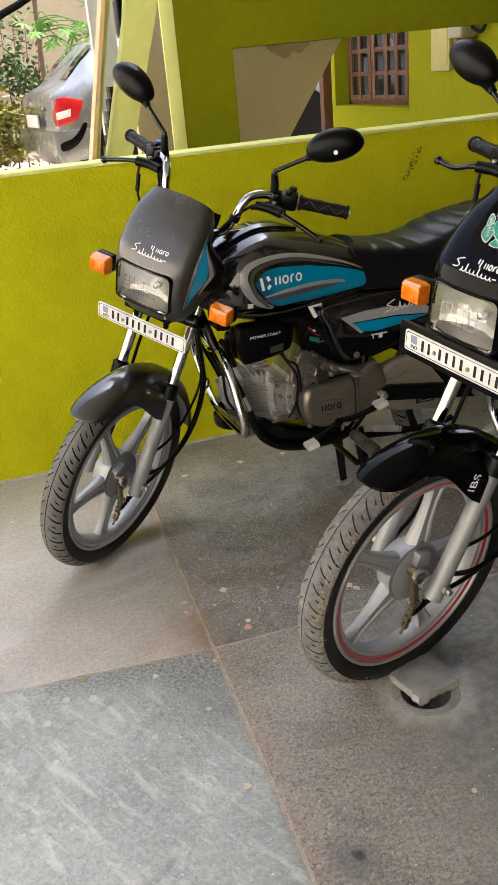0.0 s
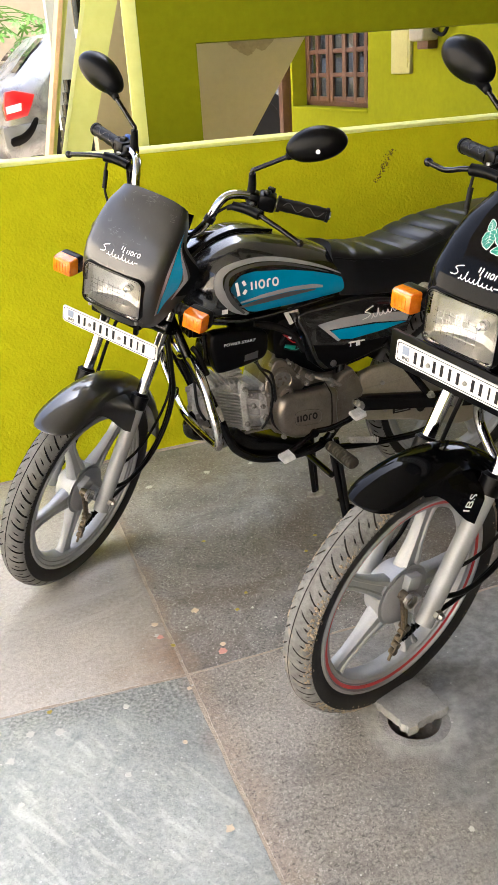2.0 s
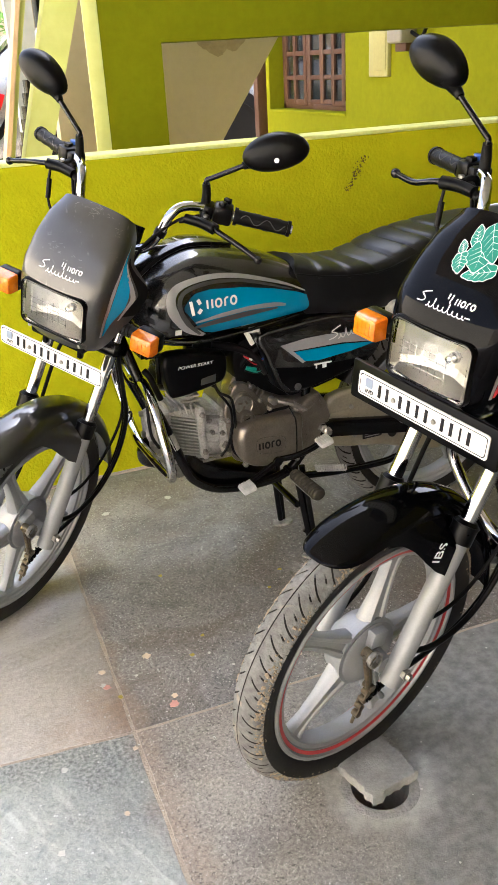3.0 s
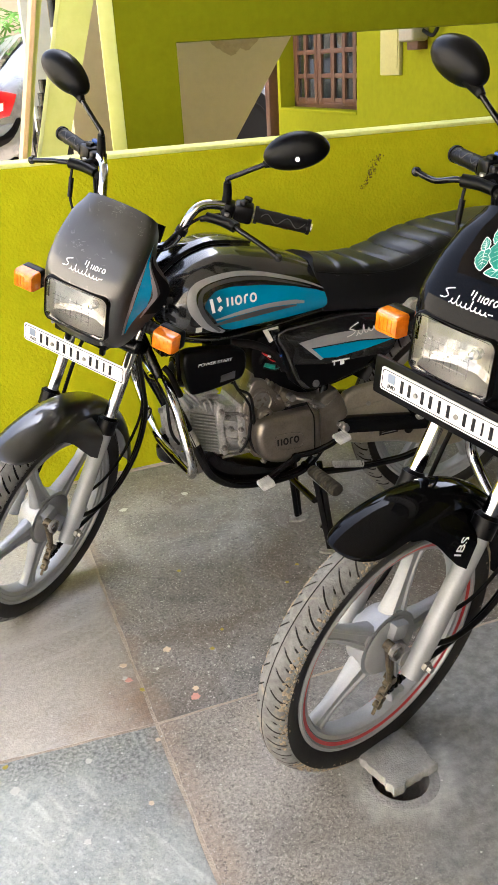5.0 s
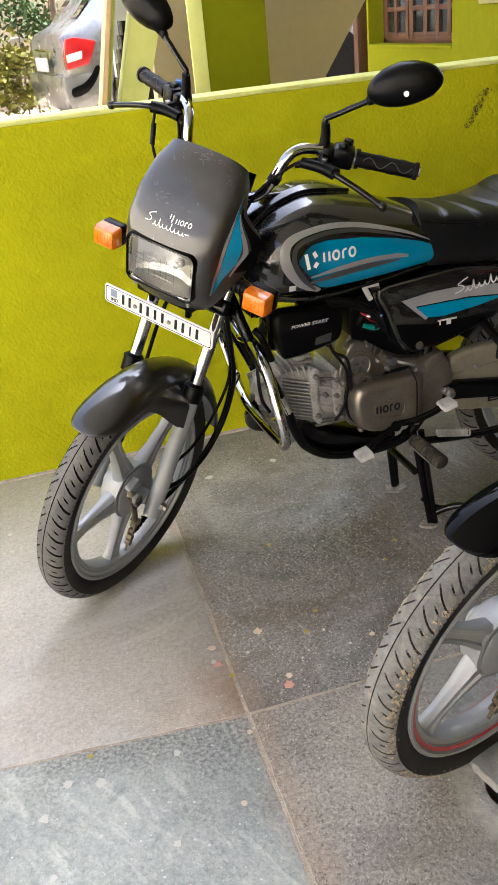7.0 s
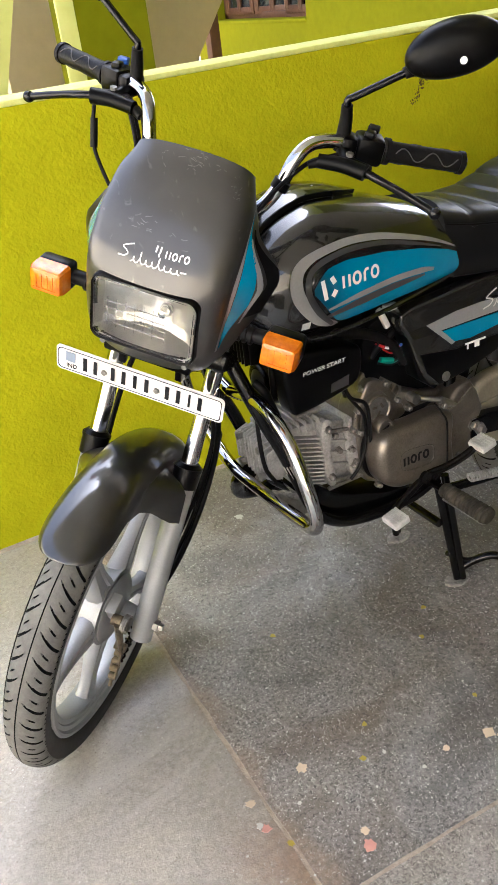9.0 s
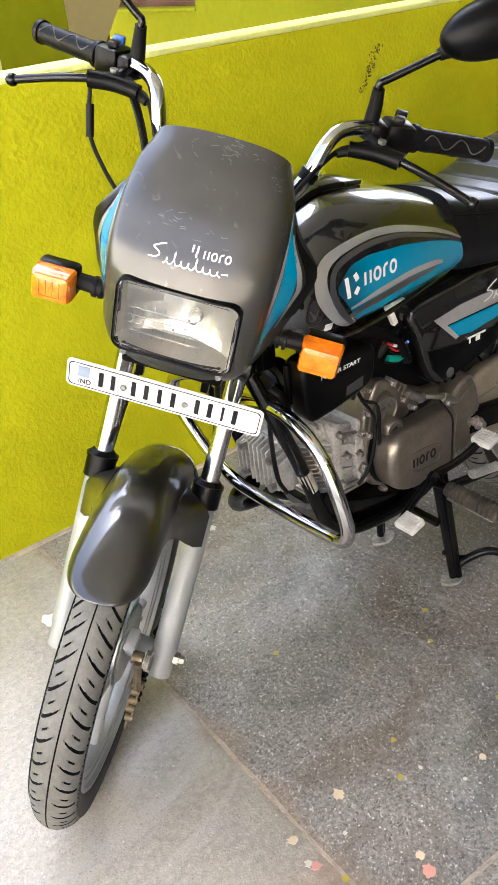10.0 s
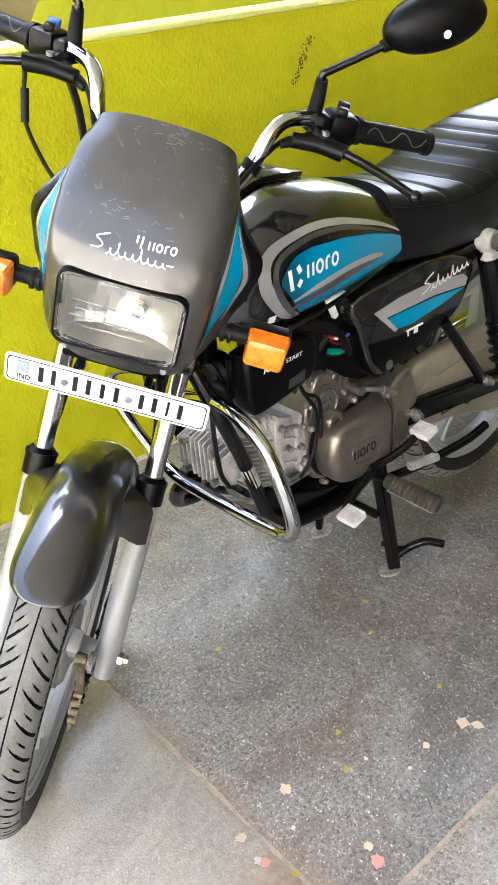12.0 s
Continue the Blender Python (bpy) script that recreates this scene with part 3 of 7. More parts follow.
def tyre_mesh(name, tread, groove, wall, radius=0.304, half=0.037, pitches=46, sub=20, sipes=False):
    """A tyre about the y axis with a centre groove and slanting side grooves cut into the tread."""
    cols, n = [], pitches * sub
    for v in sorted(list(np.linspace(-1, 1, 31)) + [-0.022, 0.022]):
        a = v * radians(76)
        cols.append((half * math.sin(a) / math.sin(radians(76)), radius - 0.040 * (1 - math.cos(a)), abs(v), True))
    side = [(0.0385, 0.276), (0.0372, 0.262), (0.032, 0.248), (0.026, 0.241), (0.0, 0.236)]
    cols = [(-y, r, 1.2, False) for y, r in reversed(side[:-1])] + cols + [(y, r, 1.2, False) for y, r in side[:-1]]
    verts, faces, slot = [], [], []
    deep = np.zeros((n, len(cols)), int)
    for i in range(n):
        for j, (y, r, v, on) in enumerate(cols):
            k = i % sub
            cut = on and ((k == 0 and 0.18 < v < 0.92) or (k == 1 and not sipes and 0.35 < v < 0.92) or (k == 10 and 0.34 < v < 0.66 and not sipes) or (v < 0.01)
                          or (sipes and k == 12 and 0.40 < v < 0.66) or (k in (5, 11, 16) and v > 0.93))
            deep[i, j] = cut
            a = 2 * math.pi * (i - (1 - (1 - min(1, v)) ** 1.8) * sub * 0.95) / n
            rr = r - (0.0045 if cut else 0)
            verts.append((rr * math.cos(a), y, rr * math.sin(a)))
    m = len(cols)
    for i in range(n):
        for j in range(m - 1):
            i2 = (i + 1) % n
            faces.append((i * m + j, i2 * m + j, i2 * m + j + 1, i * m + j + 1))
            inside = deep[i, j] + deep[i2, j] + deep[i, j + 1] + deep[i2, j + 1]
            slot.append(1 if inside >= 2 else (0 if cols[j][3] and cols[j + 1][3] else 2))
    me = bpy.data.meshes.new(name)
    me.from_pydata(verts, [], faces)
    for mt in (tread, groove, wall):
        me.materials.append(mt)
    me.polygons.foreach_set("material_index", slot)
    me.shade_smooth()
    me.set_sharp_from_angle(angle=radians(40))
    return me


def spoke(a):
    rows = []
    for r, w, d in ((0.045, 0.030, 0.020), (0.075, 0.026, 0.017), (0.12, 0.0185, 0.013), (0.17, 0.016, 0.011), (0.2, 0.020, 0.012), (0.216, 0.030, 0.015)):
        ring = []
        for u, t in ((-1, -0.6), (-0.8, -1), (-0.45, -1), (-0.3, -0.72), (0.3, -0.72), (0.45, -1), (0.8, -1), (1, -0.6),
                     (1, 0.6), (0.8, 1), (0.45, 1), (0.3, 0.72), (-0.3, 0.72), (-0.45, 1), (-0.8, 1), (-1, 0.6)):
            x, z = r, u * w
            ring.append((x * math.cos(a) - z * math.sin(a), t * d, x * math.sin(a) + z * math.cos(a)))
        rows.append(ring)
    return grid(rows, True, True)


def wheel(name, bike, place, tyre_data, tape=None, start=0.35, label="silver cast wheel with five spokes"):
    rim = part(name, lathe([(0.243, 0.030), (0.239, 0.0330), (0.2345, 0.0322), (0.2315, 0.0262), (0.2235, 0.0248), (0.2215, 0.0215), (0.2130, 0.0205), (0.2085, 0.012), (0.2085, -0.012), (0.2130, -0.0205),
                            (0.2215, -0.0215), (0.2235, -0.0248), (0.2315, -0.0262), (0.2345, -0.0322), (0.239, -0.0330), (0.243, -0.030), (0.238, -0.026), (0.232, 0.0), (0.238, 0.026), (0.243, 0.030)], n=72),
               M_SILVER, bike, label, place)
    t = new("tyre", tyre_data)
    t.parent = rim
    if tape and name == "front_wheel":
        mud_rng, bm = random.Random(21), bmesh.new()
        for _ in range(5200):
            v = mud_rng.choice([-1, 1]) * min(1.06, 0.60 + abs(mud_rng.gauss(0.22, 0.12)))
            a, th = mud_rng.uniform(0, 2 * math.pi), v * radians(76)
            if 0.5 + 0.28 * math.sin(5 * a + 2 * v) + 0.22 * math.sin(13 * a + 1) < mud_rng.uniform(0.15, 0.85):
                continue
            rr, yy, q = 0.304 - 0.040 * (1 - math.cos(th)) + 0.0002, 0.037 * math.sin(th) / math.sin(radians(76)), mud_rng.choice((0.0009, 0.0013, 0.0018, 0.0024, 0.0034))
            o = Vector((rr * math.cos(a), yy, rr * math.sin(a)))
            out_ = (o - Vector((0.264 * math.cos(a), 0, 0.264 * math.sin(a)))).normalized()
            e1 = out_.orthogonal().normalized()
            e2 = out_.cross(e1)
            base_ = [bm.verts.new(o + q * mud_rng.uniform(0.6, 1.4) * (math.cos(k * 1.257) * e1 + math.sin(k * 1.257) * e2)) for k in range(5)]
            top_ = bm.verts.new(o + out_ * q * mud_rng.uniform(0.3, 0.9))
            for k in range(5):
                bm.faces.new((base_[k], base_[(k + 1) % 5], top_))
        part("dried_mud", bm, M_MUD, t, "crumbs of dried mud")["kind"] = "stuff"
    for k in range(5):
        part("spoke", spoke(start + 2 * math.pi * k / 5), M_SILVER, rim)
    part("hub", lathe([(0.001, -0.062), (0.020, -0.062), (0.024, -0.046), (0.056, -0.040), (0.066, -0.030), (0.070, 0.0), (0.072, 0.010), (0.074, 0.013),
                       (0.074, 0.018), (0.001, 0.018)], n=40), M_SILVER, rim)
    part("brake_plate", join(lathe([(0.001, 0.019), (0.066, 0.019), (0.068, 0.022), (0.062, 0.027), (0.034, 0.030), (0.022, 0.036), (0.018, 0.066), (0.001, 0.066)], n=40),
                             box((0.010, 0.034, 0.046), (0.040, 0.020, 0.036), 0.004)), M_FORK, rim, "silver painted brake plate")
    if tape:
        for s in (1, -1):
            part("rim_tape", lathe([(0.2238, s * 0.0256), (0.2312, s * 0.0270), (0.2312, s * 0.0279), (0.2238, s * 0.0265), (0.2238, s * 0.0256)], n=72), tape, rim, "red rim tape")
    return rim


def loop_script(p0, q0, long, tall, loops=8, dirn=1):
    """Strokes that stand for a flowing word: one swoosh, a run of loops and a tail, as lines in a plane."""
    swoosh = [(0.012, 0.021), (0.004, 0.0185), (-0.004, 0.0145), (0.002, 0.0115), (0.006, 0.008), (0.001, 0.004), (-0.009, 0.003)]
    high = (0.9, 1.9, 0.9, 0.9, 1.8, 0.9, 0.8, 0.7)
    run = []
    for i in range(loops * 10 + 1):
        t = i / (loops * 10)
        h = high[min(loops - 1, int(t * loops)) % 8]
        run.append((0.012 + (long - 0.022) * t + 0.0024 * math.sin(2 * math.pi * loops * t), tall * h * (1 - math.cos(2 * math.pi * loops * t)) / 2))
    tail = [(long - 0.010, 0.0035), (long - 0.001, 0.0040)]
    scale = tall / 0.0075
    smooth = [tuple(v[:2]) for v in curve_through([(a * scale, b * scale, 0) for a, b in swoosh], 4)]
    return [[(p0 + dirn * a, q0 + b) for a, b in line] for line in (smooth, run, tail)]


def block_word(p0, q0, long, tall, dirn=1):
    """Plain shapes that stand for a short block word: two bars, a ring, a bar, a ring."""
    w = long / 4
    lines = [[(0.06 * w, 0), (0.06 * w, tall * 0.5), (0.06 * w, tall)], [(0.66 * w, 0), (0.66 * w, tall * 0.5), (0.66 * w, tall)]]
    for c_ in (1.45, 3.35):
        lines.append([((c_ + 0.36 * math.cos(0.45 * k)) * w, tall * (0.5 + 0.46 * math.sin(0.45 * k))) for k in range(15)])
    lines.append([(2.25 * w, 0), (2.25 * w, tall * 0.75), (2.40 * w, tall * 0.92), (2.68 * w, tall * 0.95)])
    return [[(p0 + dirn * a, q0 - tall / 2 + b) for a, b in line] for line in lines]


def motorcycle(x, y, heading, turn, look_of):
    """A commuter motorcycle on its centre stand; turn: degrees of steering to the left."""
    grey = look_of == "grey"
    paint = M_GREY if grey else M_BLACK
    bike = tagged(new("motorcycle"),
                  "dark grey commuter motorcycle with blue tank stripes on its centre stand" if grey else
                  "black commuter motorcycle with red rim tape and dusty front tyre", "motorcycle", "parked motorcycles")
    bike.matrix_basis = pose(x, y, 0, 0, 0, heading)
    steer = Matrix.Translation(AXIS_FOOT) @ Matrix.Rotation(radians(turn), 4, AXIS) @ Matrix.Translation(-AXIS_FOOT)

    low = (Matrix() if grey else Matrix.Translation((-0.010, 0.016, -0.004))) @ steer

    near = (Matrix() if grey else Matrix.Translation((0.007, 0.029, 0.0))) @ steer

    def own(name, bm, material, label="", angle=38):
        return part(name, bm, material, bike, label, None, angle)

    def held(name, bm, material, label="", angle=38):
        return part(name, bm, material, bike, label, steer, angle)

    def under(name, bm, material, label="", angle=38):
        return part(name, bm, material, bike, label, low, angle)

    # Wheels
    tread = M_TYRE if grey else M_DUSTY
    tyre_data = tyre_mesh("tyre", tread, M_GROOVE if grey else M_CRACK, M_TYREWALL, sipes=not grey)
    wheel("front_wheel", bike, near @ Matrix.Translation(AXLE) @ pose(0, 0, 0, 0, 20 if grey else -15, 0), tyre_data, None if grey else M_RED)
    wheel("rear_wheel", bike, Matrix.Translation((0, 0, 0.335)), tyre_mesh("tyre", M_TYRE, M_GROOVE, M_TYREWALL, 0.302, 0.042), None if grey else M_RED)

    # Fork
    for s in (1, -1):
        o = AXLE + Vector((0.004, 0.086 if s > 0 else -0.091, 0.003))
        leg = under("fork_leg", tube([o - AXIS * 0.035, o - AXIS * 0.02, o + AXIS * 0.02, o + AXIS * 0.05, o + AXIS * 0.282], 0.0205, 20, 2), M_FORK, "silver painted fork leg")
        part("dust_cap", join(tube([o + AXIS * 0.272, o + AXIS * 0.304], 0.0245, 24, 1), tube([o + AXIS * 0.304, o + AXIS * 0.309], 0.0258, 24, 1), tube([o + AXIS * 0.309, o + AXIS * 0.316], (0.0240, 0.018), 24, 1)), M_SATIN, leg, "black dust cap")
        part("stanchion", tube([o + AXIS * 0.30, o + AXIS * 0.62], 0.0150, 20, 1), M_CHROME, leg, "chrome fork tube")
        part("axle_nut", join(lathe([(0.001, s * 0.016), (0.0115, s * 0.016), (0.0115, s * 0.027), (0.008, s * 0.028), (0.007, s * 0.036), (0.001, s * 0.036)], o - AXIS * 0.0, 6),), M_STEEL, leg, "bare steel axle nut", angle=20)
        part("reflector_boss", box(o + AXIS * 0.27 + Vector((-0.024, 0, 0)), (0.016, 0.012, 0.02), 0.003), M_SATIN, leg)
    held("fork_clamp", join(box(AXLE + AXIS * 0.505, (0.07, 0.215, 0.035), 0.008, Matrix.Rotation(-RAKE, 4, "Y"))), M_FRAME, "black lower fork clamp")

    # Front brake arm, rod and cable
    b = AXLE + Vector((0, 0.034, 0))
    pv, en = Vector((1.285, 0.052, 0.335)), Vector((1.276, 0.056, 0.250))
    arm = under("brake_arm", join(tube([pv, en], (0.0085, 0.0065), 8, 1), tube([pv + Vector((0.012, 0.004, 0.004)), en + Vector((0.006, 0.004, 0.0))], (0.006, 0.005), 8, 1),
                                 lathe([(0.001, -0.010), (0.011, -0.010), (0.011, 0.008), (0.006, 0.009), (0.006, 0.014), (0.001, 0.014)], pv, 14),
                                 lathe([(0.001, -0.01), (0.008, -0.01), (0.008, 0.012), (0.001, 0.012)], en, 10)), M_ZINC, "dull yellow brake arm")
    part("arm_spring", tube([pv + Vector((0.016 * math.cos(0.7 * k), 0.012 + 0.0012 * k * 0.3, 0.016 * math.sin(0.7 * k))) for k in range(28)], 0.0022, 6, 1), M_STEEL, arm)
    link = part("brake_link", join(*[lathe([(0.001, -0.006), (0.0075, -0.006), (0.0075, 0.008), (0.001, 0.008)], en + Vector((0.006 + 0.007 * k, 0.0, -0.012 - 0.015 * k)), 10) for k in range(4)],
                                   *[box(en + Vector((0.010 + 0.007 * k, 0.006 * (-1) ** k, -0.020 - 0.015 * k)), (0.011, 0.004, 0.024), 0.001, Matrix.Rotation(radians(-25), 4, "Y")) for k in range(3)]), M_ZINC, arm, "jointed brake link")
    part("brake_rod", tube([en + Vector((0.026, 0.0, -0.052)), en + Vector((0.036, 0.0, -0.078))], 0.0036, 8, 1), M_ZINC, arm)
    part("rod_spring", tube([en + Vector((0.010 - 0.0016 * k + 0.0, 0.004 + 0.0065 * math.cos(k * 0.9), -0.030 + 0.0006 * k + 0.0065 * math.sin(k * 0.9))) for k in range(44)], 0.0024, 6, 1), M_FRAME, arm, "dark coil spring")
    sweep_ = [(0.985, 0.058, 0.268), (0.915, 0.060, 0.345), (0.890, 0.060, 0.455), (0.915, 0.055, 0.570), (0.945, 0.040, 0.720), (0.940, 0.030, 0.850)]
    under("brake_cable", tube([en + Vector((0.01, 0.0, -0.03)), en + Vector((-0.06, 0.006, -0.012)), (1.10, 0.056, 0.232)] + sweep_, 0.0058, 10), M_RUBBER, "black brake cable")
    under("sleeve_cable", tube([(1.19, 0.060, 0.285), (1.10, 0.070, 0.262)] + [(a_ + 0.010, b_ + 0.012, c_ + 0.012) for a_, b_, c_ in sweep_], 0.0062, 10), M_RUBBER, "black cable in a thick sleeve")
    under("cable_clip", tube([(0.880 + 0.018 * math.cos(k * 0.785), 0.066, 0.455 + 0.018 * math.sin(k * 0.785)) for k in range(9)], 0.0028, 6, 2), M_RUBBER, "black cable clip ring")
    under("meter_cable", tube([b + Vector((-0.02, -0.118, 0.01)), b + Vector((-0.10, -0.125, 0.06)), b + Vector((-0.17, -0.13, 0.2)), b + Vector((-0.22, -0.11, 0.38)),
                              b + Vector((-0.25, -0.06, 0.52))], 0.005, 8), M_RUBBER, "black meter cable")
    under("brake_hose", tube([(1.18, 0.062, 0.345), (1.07, 0.070, 0.352), (0.975, 0.070, 0.405), (0.915, 0.066, 0.485), (0.920, 0.055, 0.590), (0.950, 0.035, 0.740)], 0.0042, 8), M_RUBBER, "thin black hose")

    # Front mudguard
    rows = []
    for i in range(64):
        f = (i / 63) ** 1.7
        deg = 60.0 + 122 * f
        a = radians(deg)
        tip = min(1.0, (deg - 60.0) / 14)
        grow = max(0.0, 1 - (1 - tip) ** 2.6) ** (1 / 2.6)
        w = 0.0580 * grow + 0.0004
        drop = np.interp(deg, [59, 72, 84, 98, 130, 182], [0.030, 0.038, 0.046, 0.056, 0.060, 0.05]) * grow ** 2
        row = []
        for k in range(25):
            u = (k / 12 - 1) * radians(87)
            r = 0.338 + 0.003 * grow - drop * (1 - math.cos(u)) ** 1.15
            row.append(AXLE + Vector((r * math.cos(a), w * math.sin(u), r * math.sin(a))))
        rows.append(row)
    guard = under("front_mudguard", thick(grid(rows), 0.0028), M_GUARD if grey else paint, "metallic grey front mudguard" if grey else "glossy black front mudguard", 50)
    for s in (1, -1):
        wing = []
        for deg in np.linspace(82, 109.5, 24):
            a = radians(deg)
            low = float(np.interp(deg, [82, 88, 94, 100, 105, 109.5], [0.289, 0.279, 0.258, 0.232, 0.216, 0.212]))
            out = float(np.interp(deg, [82, 90, 97, 102, 106, 109.5], [0.0, 0.005, 0.016, 0.027, 0.037, 0.046]))
            wing.append([AXLE + Vector((r * math.cos(a), s * (0.0562 + out * math.sin(min(1.0, max(0.0, 0.305 - r) / 0.040) * 1.5708)), r * math.sin(a))) for r in np.linspace(low, 0.305, 11)])
        part("mudguard_skirt", thick(grid(wing), 0.0035), M_GUARD if grey else paint, guard, angle=60)
        part("mudguard_mount", box(AXLE + AXIS * 0.262 + Vector((-0.004, s * 0.066, 0)), (0.04, 0.022, 0.05), 0.006, Matrix.Rotation(-RAKE, 4, "Y")), M_SATIN, guard)
    if not grey:
        writing("IBS", 0.034, M_WHITE, "brake_mark", guard, Matrix.Translation(AXLE + Vector((-0.060, 0.0915, 0.250))) @ pose(0, 0, 0, 90, 0, 180) @ pose(0, 0, 0, 0, 0, 62))

    # Headlamp cowl
    za = [0.788, 0.80, 0.83, 0.88, 0.93, 0.955, 1.0, 1.04, 1.066]
    cx = eased(za, [1.128, 1.140, 1.150, 1.154, 1.148, 1.136, 1.096, 1.050, 1.012], 0.008)
    cw = eased(za, [0.094, 0.102, 0.109, 0.112, 0.115, 0.116, 0.115, 0.109, 0.092], 0.008)
    cd = eased(za, [0.05, 0.06, 0.085, 0.120, 0.132, 0.118, 0.064, 0.046, 0.040], 0.008)
    cf = eased(za, [0.0, 0.004, 0.014, 0.036, 0.050, 0.044, 0.012, 0.002, 0.001], 0.008)

    def cowl(z, u):
        """u from -1 to 1 across the front, up to 2 along the sides."""
        f, w, d, fl = cx(z), cw(z), cd(z), cf(z)
        s, v = (1 if u >= 0 else -1), abs(u)
        sweep = float(np.interp(z, [0.93, 1.066], [0.052, 0.030]))
        z = z + 0.030 * float(np.interp(z, [0.945, 1.066], [0, 1])) * (1 - min(1, v) ** 2)
        if v <= 1:
            a = v * math.pi / 2
            px = f - sweep * (1 - math.cos(a) ** 0.75 if v < 1 else 1)
            py = w * math.sin(a) ** 0.85 if v > 0 else 0
        else:
            t = v - 1
            px, py = f - sweep - (d - sweep) * t, w + fl * t
            z = z - 0.034 * t * float(np.interp(z, [1.0, 1.066], [0, 1]))
        return Vector((px, s * py, z))

    zs = list(np.linspace(0.788, 1.066, 40))
    us = [-2, -1.85, -1.7, -1.5, -1.3, -1.15] + list(np.linspace(-1, 1, 31)) + [1.15, 1.3, 1.5, 1.7, 1.85, 2]
    bm = grid([[cowl(z, u) for u in us] for z in zs])
    gone = [f for f in bm.faces if abs(f.calc_center_median().y) < 0.083 and 0.822 < f.calc_center_median().z < 0.926]
    bmesh.ops.delete(bm, geom=gone, context="FACES")
    shell = held("headlamp_cowl", thick(bm, 0.003), M_COWL if grey else paint, "metallic grey headlamp cowl with light scratches" if grey else "glossy black headlamp cowl", 60)

    def side_rows(z0, z1, lo, hi, s, n=16, across=4):
        return [[(z, s * (lo(z) + (hi(z) - lo(z)) * k / across)) for k in range(across + 1)] for z in np.linspace(z0, z1, n)]

    lin = lambda za_, ua_: (lambda z: float(np.interp(z, za_, ua_)))
    c1, c2 = (M_BLUE, M_GSTRIPE) if grey else (M_RED, M_GSTRIPE)
    for s in (1, -1):
        part("side_stripe", sticker(cowl, side_rows(0.838, 1.03, lin([0.838, 0.9, 0.97, 1.03], [0.93, 1.08, 1.14, 1.16]), lin([0.838, 0.9, 0.97, 1.03], [0.98, 1.50, 1.48, 1.18]), s)), c1, shell,
             "blue side stripe" if grey else "red side stripe")
        part("edge_stripe", sticker(cowl, side_rows(0.836, 1.035, lin([0.836, 0.9, 0.97, 1.035], [0.86, 0.97, 1.03, 1.10]), lin([0.836, 0.9, 0.97, 1.035], [0.92, 1.06, 1.12, 1.14]), s)), c2, shell, "grey edge stripe")
        part("wing_stripe", sticker(cowl, side_rows(0.872, 1.0, lin([0.872, 0.92, 1.0], [1.42, 1.56, 1.36]), lin([0.872, 0.92, 1.0], [1.48, 1.70, 1.44]), s)), c2, shell, "grey curved stripe")
        part("wing_panel", sticker(cowl, side_rows(0.880, 1.012, lin([0.88, 0.93, 1.012], [1.52, 1.74, 1.46]), lin([0.88, 0.95, 1.012], [1.99, 1.99, 1.60]), s), 0.002), M_SATIN, shell, "black wing panel")
    def spot(py, pz):
        """Place on the cowl, as its own (z, u), of a point seen from the front."""
        z = pz
        for _ in range(6):
            s_ = min(0.999, abs(py) / cw(z)) ** (1 / 0.85)
            v = math.asin(s_) * 2 / math.pi
            z = pz - 0.030 * float(np.interp(z, [0.945, 1.066], [0, 1])) * (1 - v * v)
        return z, math.copysign(v, py)

    # Brand lettering is kept as plain white strokes and loops
    def on_cowl(curve, width, lift=0.0008):
        return sticker(cowl, [[spot(*p) for p in row] for row in ribbon_rows(curve, [width, width], 1, 1)], lift)

    marks = [on_cowl(c_, 0.0017) for c_ in loop_script(-0.044, 0.958, 0.100, 0.0075)]
    marks += [on_cowl([(y0, 0.977), (y0 + 0.0002, 0.985)], 0.0026) for y0 in (0.0030, 0.0095)] + [on_cowl([(0.0095, 0.9725), (0.0085, 0.9765)], 0.0026)]
    marks += [on_cowl(c_, 0.0021) for c_ in block_word(0.0185, 0.9775, 0.038, 0.0085)]
    part("lettering", join(*marks), M_WHITE, shell, "white lettering strokes")
    if grey:
        rub = random.Random(21)
        lines = []
        for k in range(52):
            zc, uc = rub.choice(((1.052, -0.10), (1.056, 0.12), (1.050, 0.42), (1.038, 0.50), (0.992, -0.12), (0.984, 0.02)))
            zc, uc = zc + rub.uniform(-0.006, 0.008), uc + rub.uniform(-0.16, 0.16)
            dz, du = rub.uniform(-0.003, 0.003), rub.uniform(0.008, 0.055)
            lines.append(sticker(cowl, [[(zc + dz * q + 0.0003 * math.sin(5 * q + k) + v * rub.uniform(0.0001, 0.0005), uc + du * q) for v in (-1, 1)] for q in np.linspace(0, 1, 6)], 0.0005))
        tagged(part("scratch", join(*lines), M_SCRATCH, shell), label="fine pale scratches in the paint", kind="stuff")
    if not grey:
        def leaf(base, tip, half, lift, rim=0.0):
            b_, t_ = Vector(base), Vector(tip)
            along = (t_ - b_).normalized()
            out_ = Vector((-along.y, along.x))
            long_ = (t_ - b_).length
            rows_ = []
            for q in np.linspace(0, 1, 21):
                wid = half * math.sin(math.pi * (0.05 + 0.95 * q) ** 0.72) ** 0.72 * (1 + 0.07 * math.sin(27 * q)) + rim
                p_ = b_ + along * (-rim + q * (long_ + 2.2 * rim))
                rows_.append([spot(*(p_ + out_ * (wid * v))) for v in (-1, -0.5, 0, 0.5, 1)])
            return sticker(cowl, rows_, lift)

